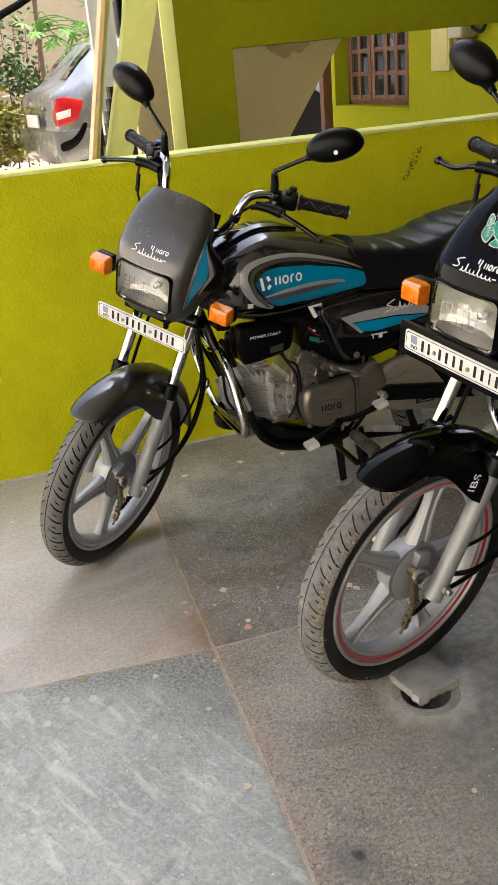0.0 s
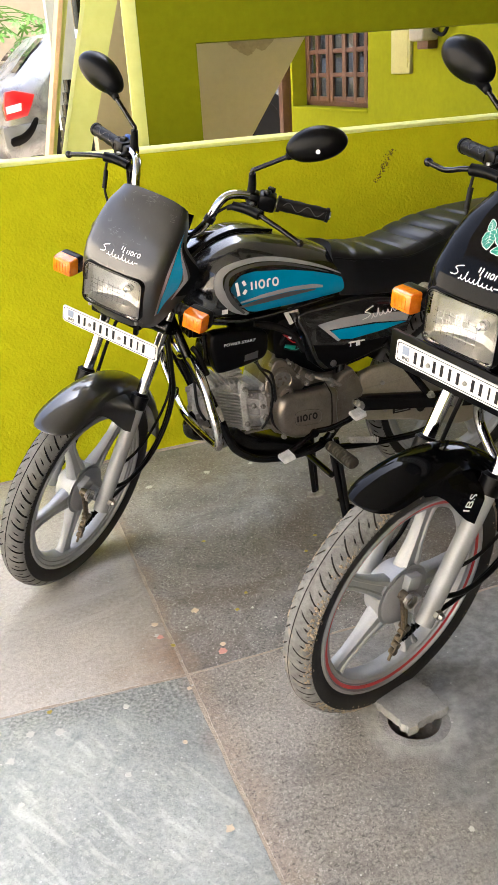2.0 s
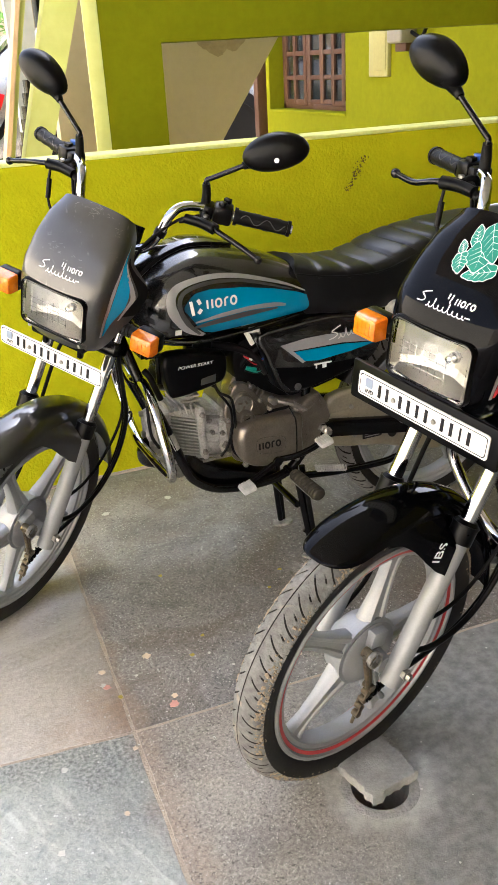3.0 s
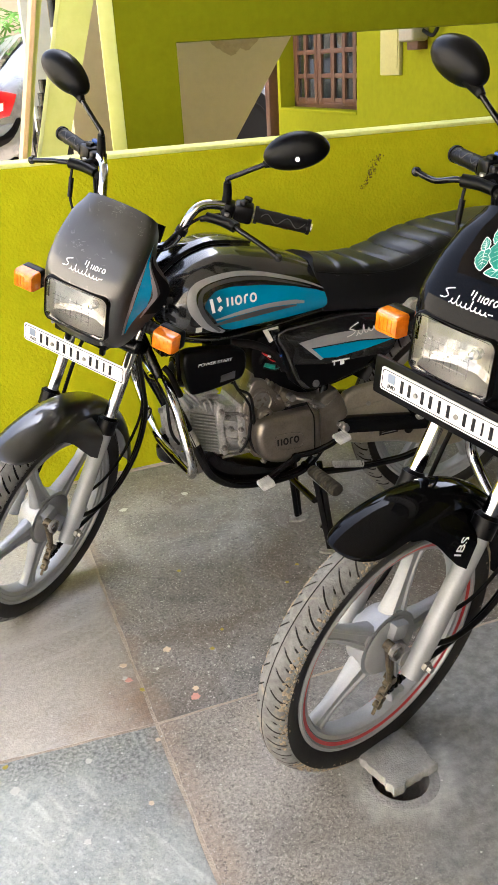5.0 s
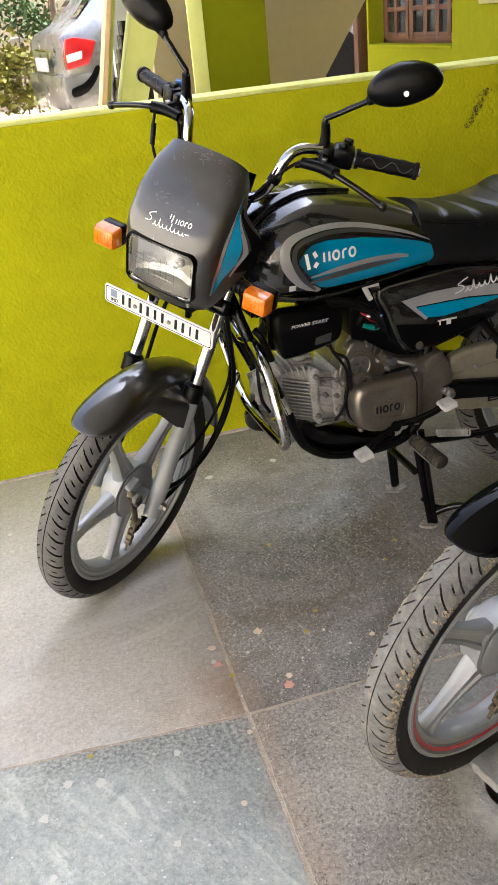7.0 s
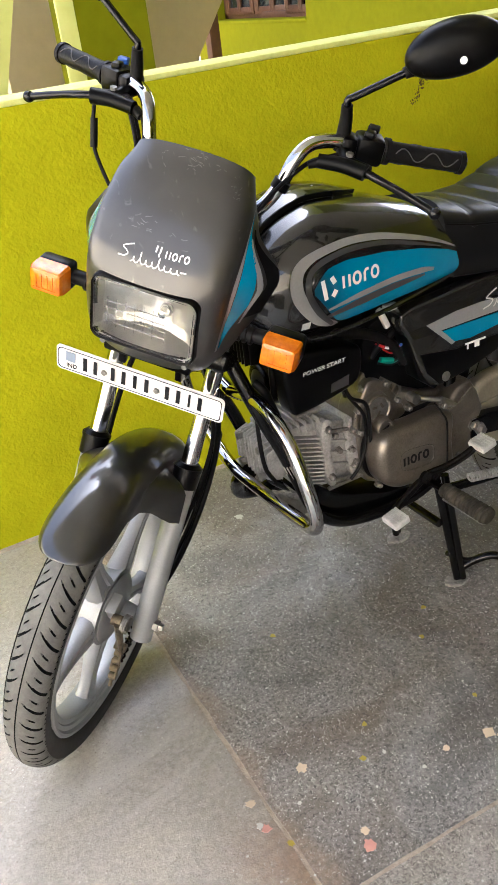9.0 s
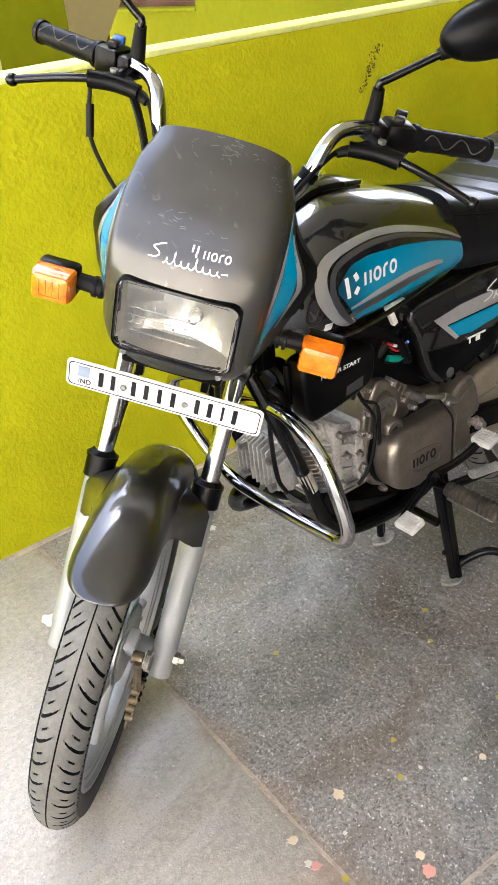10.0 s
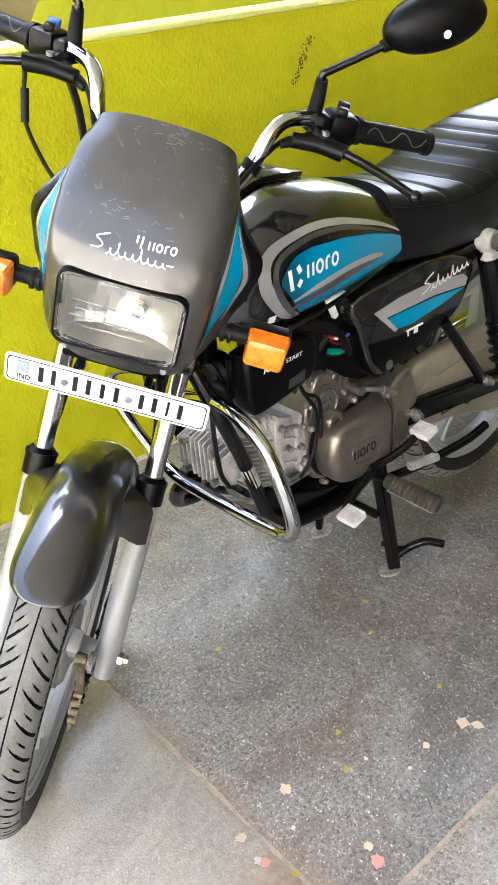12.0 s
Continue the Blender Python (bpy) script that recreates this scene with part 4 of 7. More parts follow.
        def vein(a_, b_, wide, lift):
            a_, b_ = Vector(a_), Vector(b_)
            out_ = Vector((-(b_ - a_).y, (b_ - a_).x)).normalized()
            return sticker(cowl, [[spot(*(a_.lerp(b_, q) + out_ * (wide * v * (1.15 - q)))) for v in (-1, 1)] for q in np.linspace(0, 1, 6)], lift)

        leaves = [((0.052, 1.030), (0.0025, 1.0112), 0.011), ((-0.020, 1.0375), (-0.006, 1.0125), 0.0125), ((-0.0190, 1.0385), (-0.0300, 1.0525), 0.0068),
                  ((-0.004, 1.0515), (-0.0185, 1.0760), 0.0095), ((0.009, 1.0600), (0.020, 1.0190), 0.0225), ((0.003, 1.0810), (0.041, 1.0370), 0.0165)]
        for n_, (base, tip, half) in enumerate(leaves):
            up_ = 0.0008 + 0.0005 * n_
            rim_ = part("leaf_outline", leaf(base, tip, half, up_, 0.0009), M_WHITE, shell, "thin white leaf outline")
            part("leaf_sticker", leaf(base, tip, half, up_ + 0.0002), M_TEAL, rim_, "teal leaf sticker")
            b_, t_ = Vector(base), Vector(tip)
            along = (t_ - b_).normalized()
            out_ = Vector((-along.y, along.x))
            lines = [vein(b_, b_.lerp(t_, 0.93), 0.00045, up_ + 0.0003)]
            for q in (0.14, 0.30, 0.46, 0.62):
                for s_ in (1, -1):
                    root = b_.lerp(t_, q)
                    lines.append(vein(root, root + along * (t_ - b_).length * 0.17 + out_ * (s_ * half * (0.80 - 0.45 * max(0, q - 0.30))), 0.00032, up_ + 0.0003))
            part("leaf_vein", join(*lines), M_WHITE, rim_, "white leaf veins")

    # Headlamp
    hx = 1.146

    def rect(px, w, z0, z1, r, n=6):
        out = []
        for cy, cz, a0 in ((w - r, z1 - r, 0), (-(w - r), z1 - r, 90), (-(w - r), z0 + r, 180), (w - r, z0 + r, 270)):
            for k in range(n + 1):
                a = radians(a0 + 90 * k / n)
                out.append((px, cy + r * math.cos(a), cz + r * math.sin(a)))
        return out

    lamp = held("headlamp", grid([rect(hx - 0.03, 0.0875, 0.8165, 0.9315, 0.018), rect(hx + 0.002, 0.0870, 0.8170, 0.9310, 0.018), rect(hx + 0.0045, 0.0855, 0.8185, 0.9295, 0.017),
                                  rect(hx + 0.003, 0.0838, 0.8205, 0.9275, 0.0155), rect(hx - 0.03, 0.0830, 0.8215, 0.9265, 0.015)], True), M_SATIN, "rectangular headlamp with a black rim", 30)
    facet = random.Random(4)
    bowl = []
    for i_ in range(9):
        line = []
        for k in range(27):
            v, w_ = k / 13 - 1, i_ / 4 - 1
            edge_ = i_ in (0, 8) or k in (0, 26)
            deep_ = 0.056 * (1 - 0.75 * v * v) * (1 - 0.6 * w_ ** 4) + (0 if edge_ else 0.0014 * ((k // 3 + i_ // 4) % 2) + facet.uniform(-0.0005, 0.0005))
            line.append((hx - 0.004 - (0 if edge_ else deep_), 0.0832 * v, 0.874 + 0.0527 * w_))
        bowl.append(line)
    part("reflector", grid(bowl), M_REFLECT, lamp, "bright faceted silver reflector", angle=4)
    part("bulb", join(lathe([(0.001, hx - 0.055), (0.008, hx - 0.055), (0.008, hx - 0.036), (0.0065, hx - 0.030), (0.001, hx - 0.028)], (0, 0.018, 0.872), 16, "x")), M_CHROME, lamp, "capped bulb")
    part("bulb_ring", lathe([(0.0082, hx - 0.050), (0.0105, hx - 0.050), (0.0105, hx - 0.044), (0.0082, hx - 0.044), (0.0082, hx - 0.050)], (0, 0.018, 0.872), 16, "x"), M_STEEL, lamp)
    lens = []
    for px, k in ((hx - 0.002, 1.0), (hx + 0.0045, 0.97), (hx + 0.007, 0.75), (hx + 0.008, 0.4), (hx + 0.008, 0.02)):
        lens.append(rect(px, 0.0834 * k, 0.874 - 0.0530 * k, 0.874 + 0.0530 * k, 0.0155 * k))
    pane = part("lens", thick(grid(lens, True), 0.002), M_GLASS, lamp, "clear glass lens", angle=60)
    pane.visible_shadow = False
    part("lens_lines", join(*[box((hx - 0.003, yy, 0.868), (0.0012, 0.0010, 0.05), 0) for yy in (-0.06, -0.045, -0.03, -0.015, 0.0, 0.015, 0.035)],
                            *[box((hx - 0.003, -0.015, zz), (0.0012, 0.10, 0.0010), 0) for zz in (0.85, 0.862, 0.874, 0.886)]), M_GLASS, lamp, "moulded lens lines")
    for yy in (-0.07, -0.025, 0.03, 0.07):
        part("bezel_screw", lathe([(0.001, 1.132), (0.0045, 1.132), (0.0045, 1.138), (0.001, 1.138)], (0, yy, 0.806), 10, "x"), M_STEEL, lamp)
    held("lamp_bracket", join(box((1.09, 0, 0.79), (0.07, 0.15, 0.02), 0.005), box((1.10, 0.05, 0.775), (0.012, 0.012, 0.05), 0.002), box((1.10, -0.05, 0.775), (0.012, 0.012, 0.05), 0.002)), M_SATIN, "black lamp bracket")

    # Number plate with plain bars in place of its characters
    zc = 0.754 if grey else 0.772
    pw, ph = 0.146, 0.0235
    px = 1.146
    if grey:
        plate = held("number_plate", prism([(b_, c_) for _, b_, c_ in rect(0, pw, zc - ph, zc + ph, 0.008)], px - 0.002, px, plane="yz"), M_PLATE, "white front number plate with black bars")
    else:
        back = held("plate_holder", prism([(b_, c_) for _, b_, c_ in rect(0, pw + 0.020, zc - ph - 0.015, zc + ph + 0.015, 0.006)], px - 0.010, px - 0.002, 0.002, plane="yz"), M_SATIN, "black plate holder")
        plate = part("number_plate", prism([(b_, c_) for _, b_, c_ in rect(0, pw, zc - ph, zc + ph, 0.006)], px - 0.002, px + 0.0005, plane="yz"), M_PLATE, back, "white front number plate with black bars")
    sub = plate if grey else back
    px += 0.0012
    part("plate_border", grid([rect(px, pw - 0.0035, zc - ph + 0.0035, zc + ph - 0.0035, 0.006), rect(px, pw - 0.0050, zc - ph + 0.0050, zc + ph - 0.0050, 0.006)], True), M_INK, sub)
    bars = [(-0.094, 0.011), (-0.076, 0.010), (-0.045, 0.011), (-0.026, 0.011), (-0.006, 0.010), (0.014, 0.011), (0.050, 0.011), (0.069, 0.011), (0.088, 0.006), (0.106, 0.011)]
    for yy, w in bars:
        part("plate_bar", box((px, yy, zc), (0.0006, w * 0.62, 0.025), 0), M_INK, sub)
    part("plate_emblem", box((px, -0.120, zc + 0.006), (0.0006, 0.017, 0.018), 0), M_EMBLEM, sub)
    writing("IND", 0.011, M_INK, "plate_letters", sub, Matrix.Translation((px + 0.0003, -0.118, zc - 0.011)) @ pose(0, 0, 0, 90, 0, 90))
    for yy in (-0.060, 0.032):
        part("plate_bolt", lathe([(0.001, px), (0.0050, px), (0.0042, px + 0.003), (0.001, px + 0.0035)], (0, yy, zc - 0.002), 12, "x"), M_STEEL, sub)

    # Turn signals
    for s in (1, -1):
        c = Vector((1.062, s * 0.200, 0.842)) + (Vector() if grey or s < 0 else Vector((-0.0185, 0.0075, 0.023)))
        body = held("turn_signal", box(c + Vector((-0.016, 0, 0)), (0.030, 0.061, 0.048), 0.008, seg=3), M_SATIN, "turn signal with an amber lens and black stalk")
        glow = join(grid([[(c.x + px_, c.y + w_ * a_, c.z + h_ * b_) for a_, b_ in ((-1, -0.86), (-0.88, -1), (0.88, -1), (1, -0.86), (1, 0.86), (0.88, 1), (-0.88, 1), (-1, 0.86))]
                          for px_, w_, h_ in ((-0.004, 0.0298, 0.0232), (0.018, 0.0292, 0.0226), (0.026, 0.0262, 0.0196), (0.0285, 0.0215, 0.0150))], True, True),
                    *[box(c + Vector((0.0288, yy, 0)), (0.0014, 0.0014, 0.026), 0) for yy in (-0.0150, -0.0050, 0.0050, 0.0150)])
        lens_ = part("signal_lens", glow, M_AMBER, body, "amber lens", angle=30)
        part("lens_ridge", box(c + Vector((0.0284, 0, -0.0125)), (0.0020, 0.040, 0.0014), 0), M_AMBER, lens_)
        part("signal_stalk", join(tube([(1.046, s * 0.09, 0.840), (1.046, s * 0.172, 0.842)], 0.0125, 14, 1),
                                  *[lathe([(0.0160, s * q), (0.0160, s * (q + 0.005)), (0.0125, s * (q + 0.006)), (0.0125, s * q)], (1.046, 0, 0.840), 14) for q in (0.112, 0.122, 0.132, 0.142)]), M_RUBBER, body, "ribbed black stalk")

    # Handlebar
    bar_half = [(0.915, 0.04, 0.965), (0.912, 0.085, 0.985), (0.905, 0.112, 1.03), (0.890, 0.124, 1.070), (0.868, 0.142, 1.092), (0.835, 0.182, 1.094), (0.80, 0.245, 1.084), (0.742, 0.366, 1.077)]
    bar = held("handlebar", tube([(a, -b_, c_) for a, b_, c_ in reversed(bar_half)] + bar_half, 0.0112, 14), M_CHROME, "chrome handlebar")
    for s in (1, -1):
        d = (Vector((0.742, s * 0.366, 1.077)) - Vector((0.80, s * 0.245, 1.084))).normalized()
        g0 = Vector((0.80, s * 0.245, 1.084))
        side_, up_ = d.cross(Vector((0, 0, 1))).normalized(), None
        up_ = side_.cross(d)
        grip = part("grip", join(tube([g0, g0 + d * 0.05, g0 + d * 0.128], (0.0165, 0.0160), 20, 3), tube([g0 - d * 0.004, g0 + d * 0.004], 0.0205, 20, 1), tube([g0 + d * 0.122, g0 + d * 0.130], 0.0182, 20, 1)), M_RUBBER, bar, "black rubber grip with curved ridges")
        for ph in (0.3, 2.4, 4.5):
            part("grip_ridge", tube([g0 + d * (0.012 + 0.104 * k / 24) + 0.0163 * (math.cos(ph + 0.55 * math.sin(k * 0.55)) * side_ + math.sin(ph + 0.55 * math.sin(k * 0.55)) * up_) for k in range(25)], 0.0010, 6, 1), M_RIDGE, grip)
        h0 = g0 - d * 0.030
        part("switch_box", join(box(h0, (0.046, 0.046, 0.044), 0.009, d.to_track_quat("Y", "Z").to_matrix().to_4x4()),
                                box(h0 + Vector((0.006, 0, 0.024)), (0.018, 0.016, 0.012), 0.003)), M_SATIN, bar, "black switch housing")
        part("switch_button", box(h0 + Vector((-0.016, 0, 0.026)), (0.012, 0.018, 0.012), 0.002), M_BLUEPL if s < 0 else M_SATIN, bar)
        e0 = g0 - d * 0.064
        perch = part("lever_perch", join(box(e0, (0.042, 0.026, 0.036), 0.008, d.to_track_quat("Y", "Z").to_matrix().to_4x4()),
                                         tube([e0 + Vector((0.012, 0, -0.006)), e0 + Vector((0.036, s * 0.012, -0.012)), e0 + Vector((0.046, s * 0.050, -0.014))], (0.013, 0.0105), 12),
                                         tube([e0 + Vector((0.050, -s * 0.030, -0.016)), e0 + Vector((0.046, s * 0.010, -0.014)), e0 + Vector((0.050, s * 0.046, -0.015))], (0.0112, 0.0128), 14)), M_SATIN, bar, "black lever perch")
        tip_at = Vector((0.874, s * 0.352, 1.062 if s < 0 and not grey else 1.040))
        lever = join(tube([e0 + Vector((0.038, s * 0.020, -0.012)), e0 + Vector((0.054, s * 0.062, -0.016)), e0 + Vector((0.050, s * 0.112, -0.030)), tip_at], 0.0062, 10),
                     lathe([(0.001, -0.009), (0.006, -0.007), (0.009, 0), (0.006, 0.007), (0.001, 0.009)], tip_at, 14))
        knob = lathe([(0.0005 + 0.0095 * math.sin(math.pi * q / 8), -0.0095 * math.cos(math.pi * q / 8)) for q in range(9)], tip_at, 16, "z")
        part("lever", join(lever, knob), M_FRAME, bar, "black lever with a ball end")
        part("adjuster_sleeve", join(tube([e0 + Vector((0.030, -s * 0.004, -0.013)), e0 + Vector((0.044, -s * 0.026, -0.019)), e0 + Vector((0.053, -s * 0.044, -0.026))], (0.0100, 0.0062), 12, 3)), M_RUBBER, perch, "rubber cable sleeve")
        part("lever_bolt", lathe([(0.001, 0), (0.006, 0), (0.006, 0.006), (0.001, 0.006)], e0 + Vector((0.036, s * 0.014, -0.002)), 8, "z"), M_STEEL, bar)
        # Mirror
        aside = Vector((-0.018, -0.010, 0.0)) if grey and s > 0 else Vector((0.023, -0.009, 0.017)) if s < 0 and not grey else Vector()
        base, elbow, joint = Vector((0.828, s * 0.178, 1.090)), Vector((0.836, s * 0.176, 1.158)), Vector((0.812, s * 0.264, 1.214)) + aside * 0.7
        tilt = Matrix.Translation(Vector((0.800, s * 0.315, 1.252)) + aside) @ Matrix.Rotation(s * radians(24 if grey and s > 0 else 16), 4, "X") @ Matrix.Rotation(s * radians(20 if grey and s > 0 else 8), 4, "Z")
        rows = []
        for k in range(15):
            a = math.pi / 2 * k / 14
            rows.append([tilt @ Vector((0.034 * math.sin(a) ** 1.0, 0.075 * math.cos(a) ** 0.75 * math.cos(t) * (1 - 0.08 * math.sin(t)), 0.041 * math.cos(a) ** 0.75 * math.sin(t)))
                         for t in (2 * math.pi * j / 40 for j in range(40))])
        back_rim = [tilt @ Vector((-0.012, 0.073 * math.cos(t) * (1 - 0.08 * math.sin(t)), 0.039 * math.sin(t))) for t in (2 * math.pi * j / 40 for j in range(40))]
        mirror = held("mirror", grid([back_rim] + rows, True, True), M_SATIN, "oval black mirror housing on a bent stem", 50)
        part("mirror_glass", grid([[tilt @ Vector((-0.0135, r * 0.069 * math.cos(t) * (1 - 0.08 * math.sin(t)), r * 0.036 * math.sin(t))) for t in (2 * math.pi * j / 40 for j in range(40))] for r in (0.01, 1.0)], True), M_MIRROR, mirror)
        part("mirror_stem", tube([elbow - Vector((0, 0, 0.012)), elbow, elbow + (joint - elbow) * 0.15, joint], 0.0058, 12, 4), M_FRAME, mirror, "glossy black bent stem")
        part("stem_boot", join(tube([base - Vector((0, 0, 0.012)), base + Vector((0.002, 0, 0.03)), elbow - Vector((0, 0, 0.008))], (0.0125, 0.0088), 14)), M_RUBBER, mirror, "rubber stem boot")
        part("mirror_neck", tube([joint - (joint - elbow).normalized() * 0.016, joint, tilt @ Vector((0.014, -s * 0.045, -0.012))], (0.0085, 0.014), 14), M_RUBBER, mirror)
        if s > 0 and grey:
            part("mirror_dot", lathe([(0.001, -0.002), (0.0055, -0.002), (0.0055, 0.0010), (0.001, 0.0010)], n=12, axis="x"), M_WHITE, mirror, "small white sticker dot", tilt @ Matrix.Translation((0.0330, 0.004, -0.014)))
        # Cables that run down behind the cowl
        part("cable", tube([e0 + Vector((0.03, -s * 0.006, -0.014)), e0 + Vector((0.050, -s * 0.045, -0.024)), Vector((0.945, s * 0.10, 1.01)), Vector((0.955, s * 0.07, 0.93)), Vector((0.94, s * 0.04, 0.84))], 0.0036, 8), M_RUBBER, bar, "black control cable")
    for dx in (0.0, 0.012):
        part("cable", tube([(0.83 + dx, -0.19, 1.075), (0.872 + dx, -0.15, 1.03), (0.905 + dx, -0.12, 0.97), (0.92 + dx, -0.09, 0.88)], 0.0040, 8), M_RUBBER, bar)
    part("cable", tube([(0.865, -0.235, 1.060), (0.885, -0.225, 1.0), (0.905, -0.19, 0.955), (0.935, -0.14, 0.92)], 0.0034, 8), M_RUBBER, bar)
    part("cable_joint", tube([(0.872, -0.231, 1.035), (0.888, -0.222, 0.992)], 0.0062, 10, 1), M_RUBBER, bar)
    part("bar_clip", tube([(0.9065, 0.1095, 1.022), (0.9025, 0.1145, 1.036)], 0.0145, 14, 1), M_SATIN, bar, "black bar clip")
    part("meter_pod", join(box((0.975, 0, 0.995), (0.06, 0.15, 0.06), 0.012, Matrix.Rotation(radians(-35), 4, "Y"))), M_SATIN, bar, "black meter housing")
    held("steering_stem", tube([AXIS_FOOT + AXIS * 0.78, AXIS_FOOT + AXIS * 1.10], 0.028, 16, 1), M_FRAME, "black steering stem")

    # Fuel tank
    tx = [0.385, 0.45, 0.55, 0.65, 0.75, 0.82, 0.86, 0.885]
    tw = eased(tx, [0.092, 0.108, 0.124, 0.138, 0.146, 0.138, 0.115, 0.075])
    tt = eased([0.385, 0.447, 0.5, 0.575, 0.67, 0.73, 0.79, 0.83, 0.86, 0.885], [0.818, 0.856, 0.880, 0.904, 0.926, 0.930, 0.912, 0.888, 0.865, 0.835])
    tb = eased([0.385, 0.5, 0.61, 0.75, 0.83, 0.86, 0.885], [0.722, 0.714, 0.710, 0.704, 0.712, 0.730, 0.765])
    mid = lambda q: tb(q) + 0.42 * (tt(q) - tb(q))

    def tank_side(s):
        def f(q, z):
            m, t, b_ = mid(q), tt(q), tb(q)
            k = (z - m) / (t - m) if z > m else (m - z) / (m - b_)
            p = 2.8 if z > m else 3.6
            return Vector((q, s * tw(q) * max(0.0, 1 - min(0.999, k) ** p) ** (1 / p), z))
        return f

    rows = []
    for q in np.linspace(0.388, 0.884, 44):
        m, t, b_ = mid(q), tt(q), tb(q)
        ring = []
        for k in range(48):
            a = 2 * math.pi * k / 48
            p = 2.8 if math.sin(a) > 0 else 3.6
            yy = math.copysign(abs(math.cos(a)) ** (2 / p), math.cos(a)) * tw(q)
            zz = m + math.copysign(abs(math.sin(a)) ** (2 / p), math.sin(a)) * ((t - m) if math.sin(a) > 0 else (m - b_))
            ring.append((q, yy, zz))
        rows.append(ring)
    tank = own("fuel_tank", grid(rows, True, True), paint, "metallic grey fuel tank with blue and silver stripes" if grey else "glossy black fuel tank", 60)
    for s in (1, -1):
        f = tank_side(s)
        part("grey_arch", sticker(f, ribbon_rows([(0.722, 0.722), (0.772, 0.752), (0.803, 0.795), (0.800, 0.836), (0.765, 0.858), (0.70, 0.866), (0.63, 0.858), (0.55, 0.836), (0.485, 0.813), (0.42, 0.782)], [0.010, 0.022, 0.024, 0.020, 0.014, 0.012, 0.011, 0.009, 0.006, 0.002])), M_GSTRIPE if grey else M_RED, tank, "silver arch stripe")
        part("dark_arch", sticker(f, ribbon_rows([(0.735, 0.728), (0.768, 0.762), (0.785, 0.800), (0.778, 0.832), (0.745, 0.848), (0.69, 0.853), (0.62, 0.845), (0.545, 0.824), (0.475, 0.800)], [0.006, 0.012, 0.012, 0.010, 0.010, 0.009, 0.008, 0.006, 0.002]), 0.0016), M_DSTRIPE, tank)
        hi = eased([0.396, 0.458, 0.53, 0.618, 0.704, 0.745, 0.765, 0.776], [0.762, 0.790, 0.811, 0.829, 0.838, 0.834, 0.818, 0.800], 0.006)
        lo = eased([0.396, 0.551, 0.70, 0.728, 0.745, 0.760, 0.776], [0.738, 0.728, 0.726, 0.734, 0.752, 0.775, 0.797], 0.006)
        part("blue_field", sticker(f, field_rows(lo, hi, 0.397, 0.775, 40, 8), 0.0014), M_BLUEFADE if grey else M_DSTRIPE, tank, "teal blue panel fading to black in front" if grey else "")
        part("bar_stripe", sticker(f, ribbon_rows([(0.750, 0.762), (0.68, 0.770), (0.60, 0.774), (0.53, 0.770), (0.496, 0.764)], [0.004, 0.010, 0.011, 0.011, 0.006]), 0.0020), M_GSTRIPE, tank)
        part("bar_shadow", sticker(f, ribbon_rows([(0.752, 0.750), (0.68, 0.757), (0.60, 0.761), (0.52, 0.760)], [0.006, 0.014, 0.013, 0.004]), 0.0020), M_DSTRIPE, tank)
        bits = [sticker(f, ribbon_rows([tuple(p) for p in line], [0.0052, 0.0052], 1, 1), 0.0024) for line in block_word(0.718, 0.8025, 0.086, 0.0215, -1)]
        for (x0, z0, x1, z1, w) in ((0.759, 0.816, 0.754, 0.781, 0.008), (0.741, 0.818, 0.735, 0.806, 0.009), (0.741, 0.784, 0.733, 0.794, 0.009)):
            bits.append(sticker(f, ribbon_rows([(x0, z0), ((x0 + x1) / 2, (z0 + z1) / 2), (x1, z1)], [w, w], 2, 2), 0.0024))
        if grey:
            part("lettering", join(*bits), M_WHITE, tank, "white lettering strokes")
        part("tank_seam", tube([(0.86, s * 0.094, 0.728), (0.75, s * 0.118, 0.706), (0.6, s * 0.108, 0.710), (0.42, s * 0.074, 0.722)], 0.0045, 8), paint, tank)
    spine = [[(q, v, tt(q) + (0.008 * (1 - (abs(v) / w_) ** 4) + 0.001) * min(1.0, (q - 0.590) / 0.08)) for v in np.linspace(-w_, w_, 9)] for q, w_ in zip(np.linspace(0.60, 0.86, 18), np.interp(np.linspace(0.60, 0.86, 18), [0.60, 0.66, 0.86], [0.022, 0.046, 0.050]))]
    part("tank_spine", thick(grid(spine), -0.008), paint, tank, "raised painted tank lid")
    for s in (1, -1):
        edge_ = [(q, s * (0.050 + 0.004 * math.sin(8 * (q - 0.66))), tt(q) + 0.0045) for q in np.linspace(0.665, 0.862, 12)]
        part("lid_trim", thick(grid([[(a_, b_ - s * 0.004, c_ + 0.005), (a_, b_, c_ + 0.003), (a_, b_ + s * 0.003, c_ - 0.005)] for a_, b_, c_ in edge_]), 0.004), M_SATIN, tank, "black lid trim")
    part("filler_cover", box((0.755, 0, tt(0.755) + 0.009), (0.13, 0.066, 0.008), 0.004, Matrix.Rotation(radians(-1), 4, "Y")), paint, tank)
    if grey:
        part("tank_label", box((0.715, 0.010, tt(0.715) + 0.0142), (0.055, 0.034, 0.0012), 0, Matrix.Rotation(math.atan2(tt(0.70) - tt(0.73), 0.03), 4, "Y")), M_PLATE, tank, "white paper label")

    if grey:
        part("tank_sticker", sticker(tank_side(1), [[(0.800 - 0.016 * a_, 0.735 + 0.014 * c_) for c_ in (0, 0.5, 1)] for a_ in (0, 0.5, 1)], 0.0015), M_PLATE, tank, "small white sticker")

    # Seat
    sx = [0.435, 0.41, 0.38, 0.34, 0.29, 0.23, 0.17, 0.10, 0.0, -0.15, -0.27]
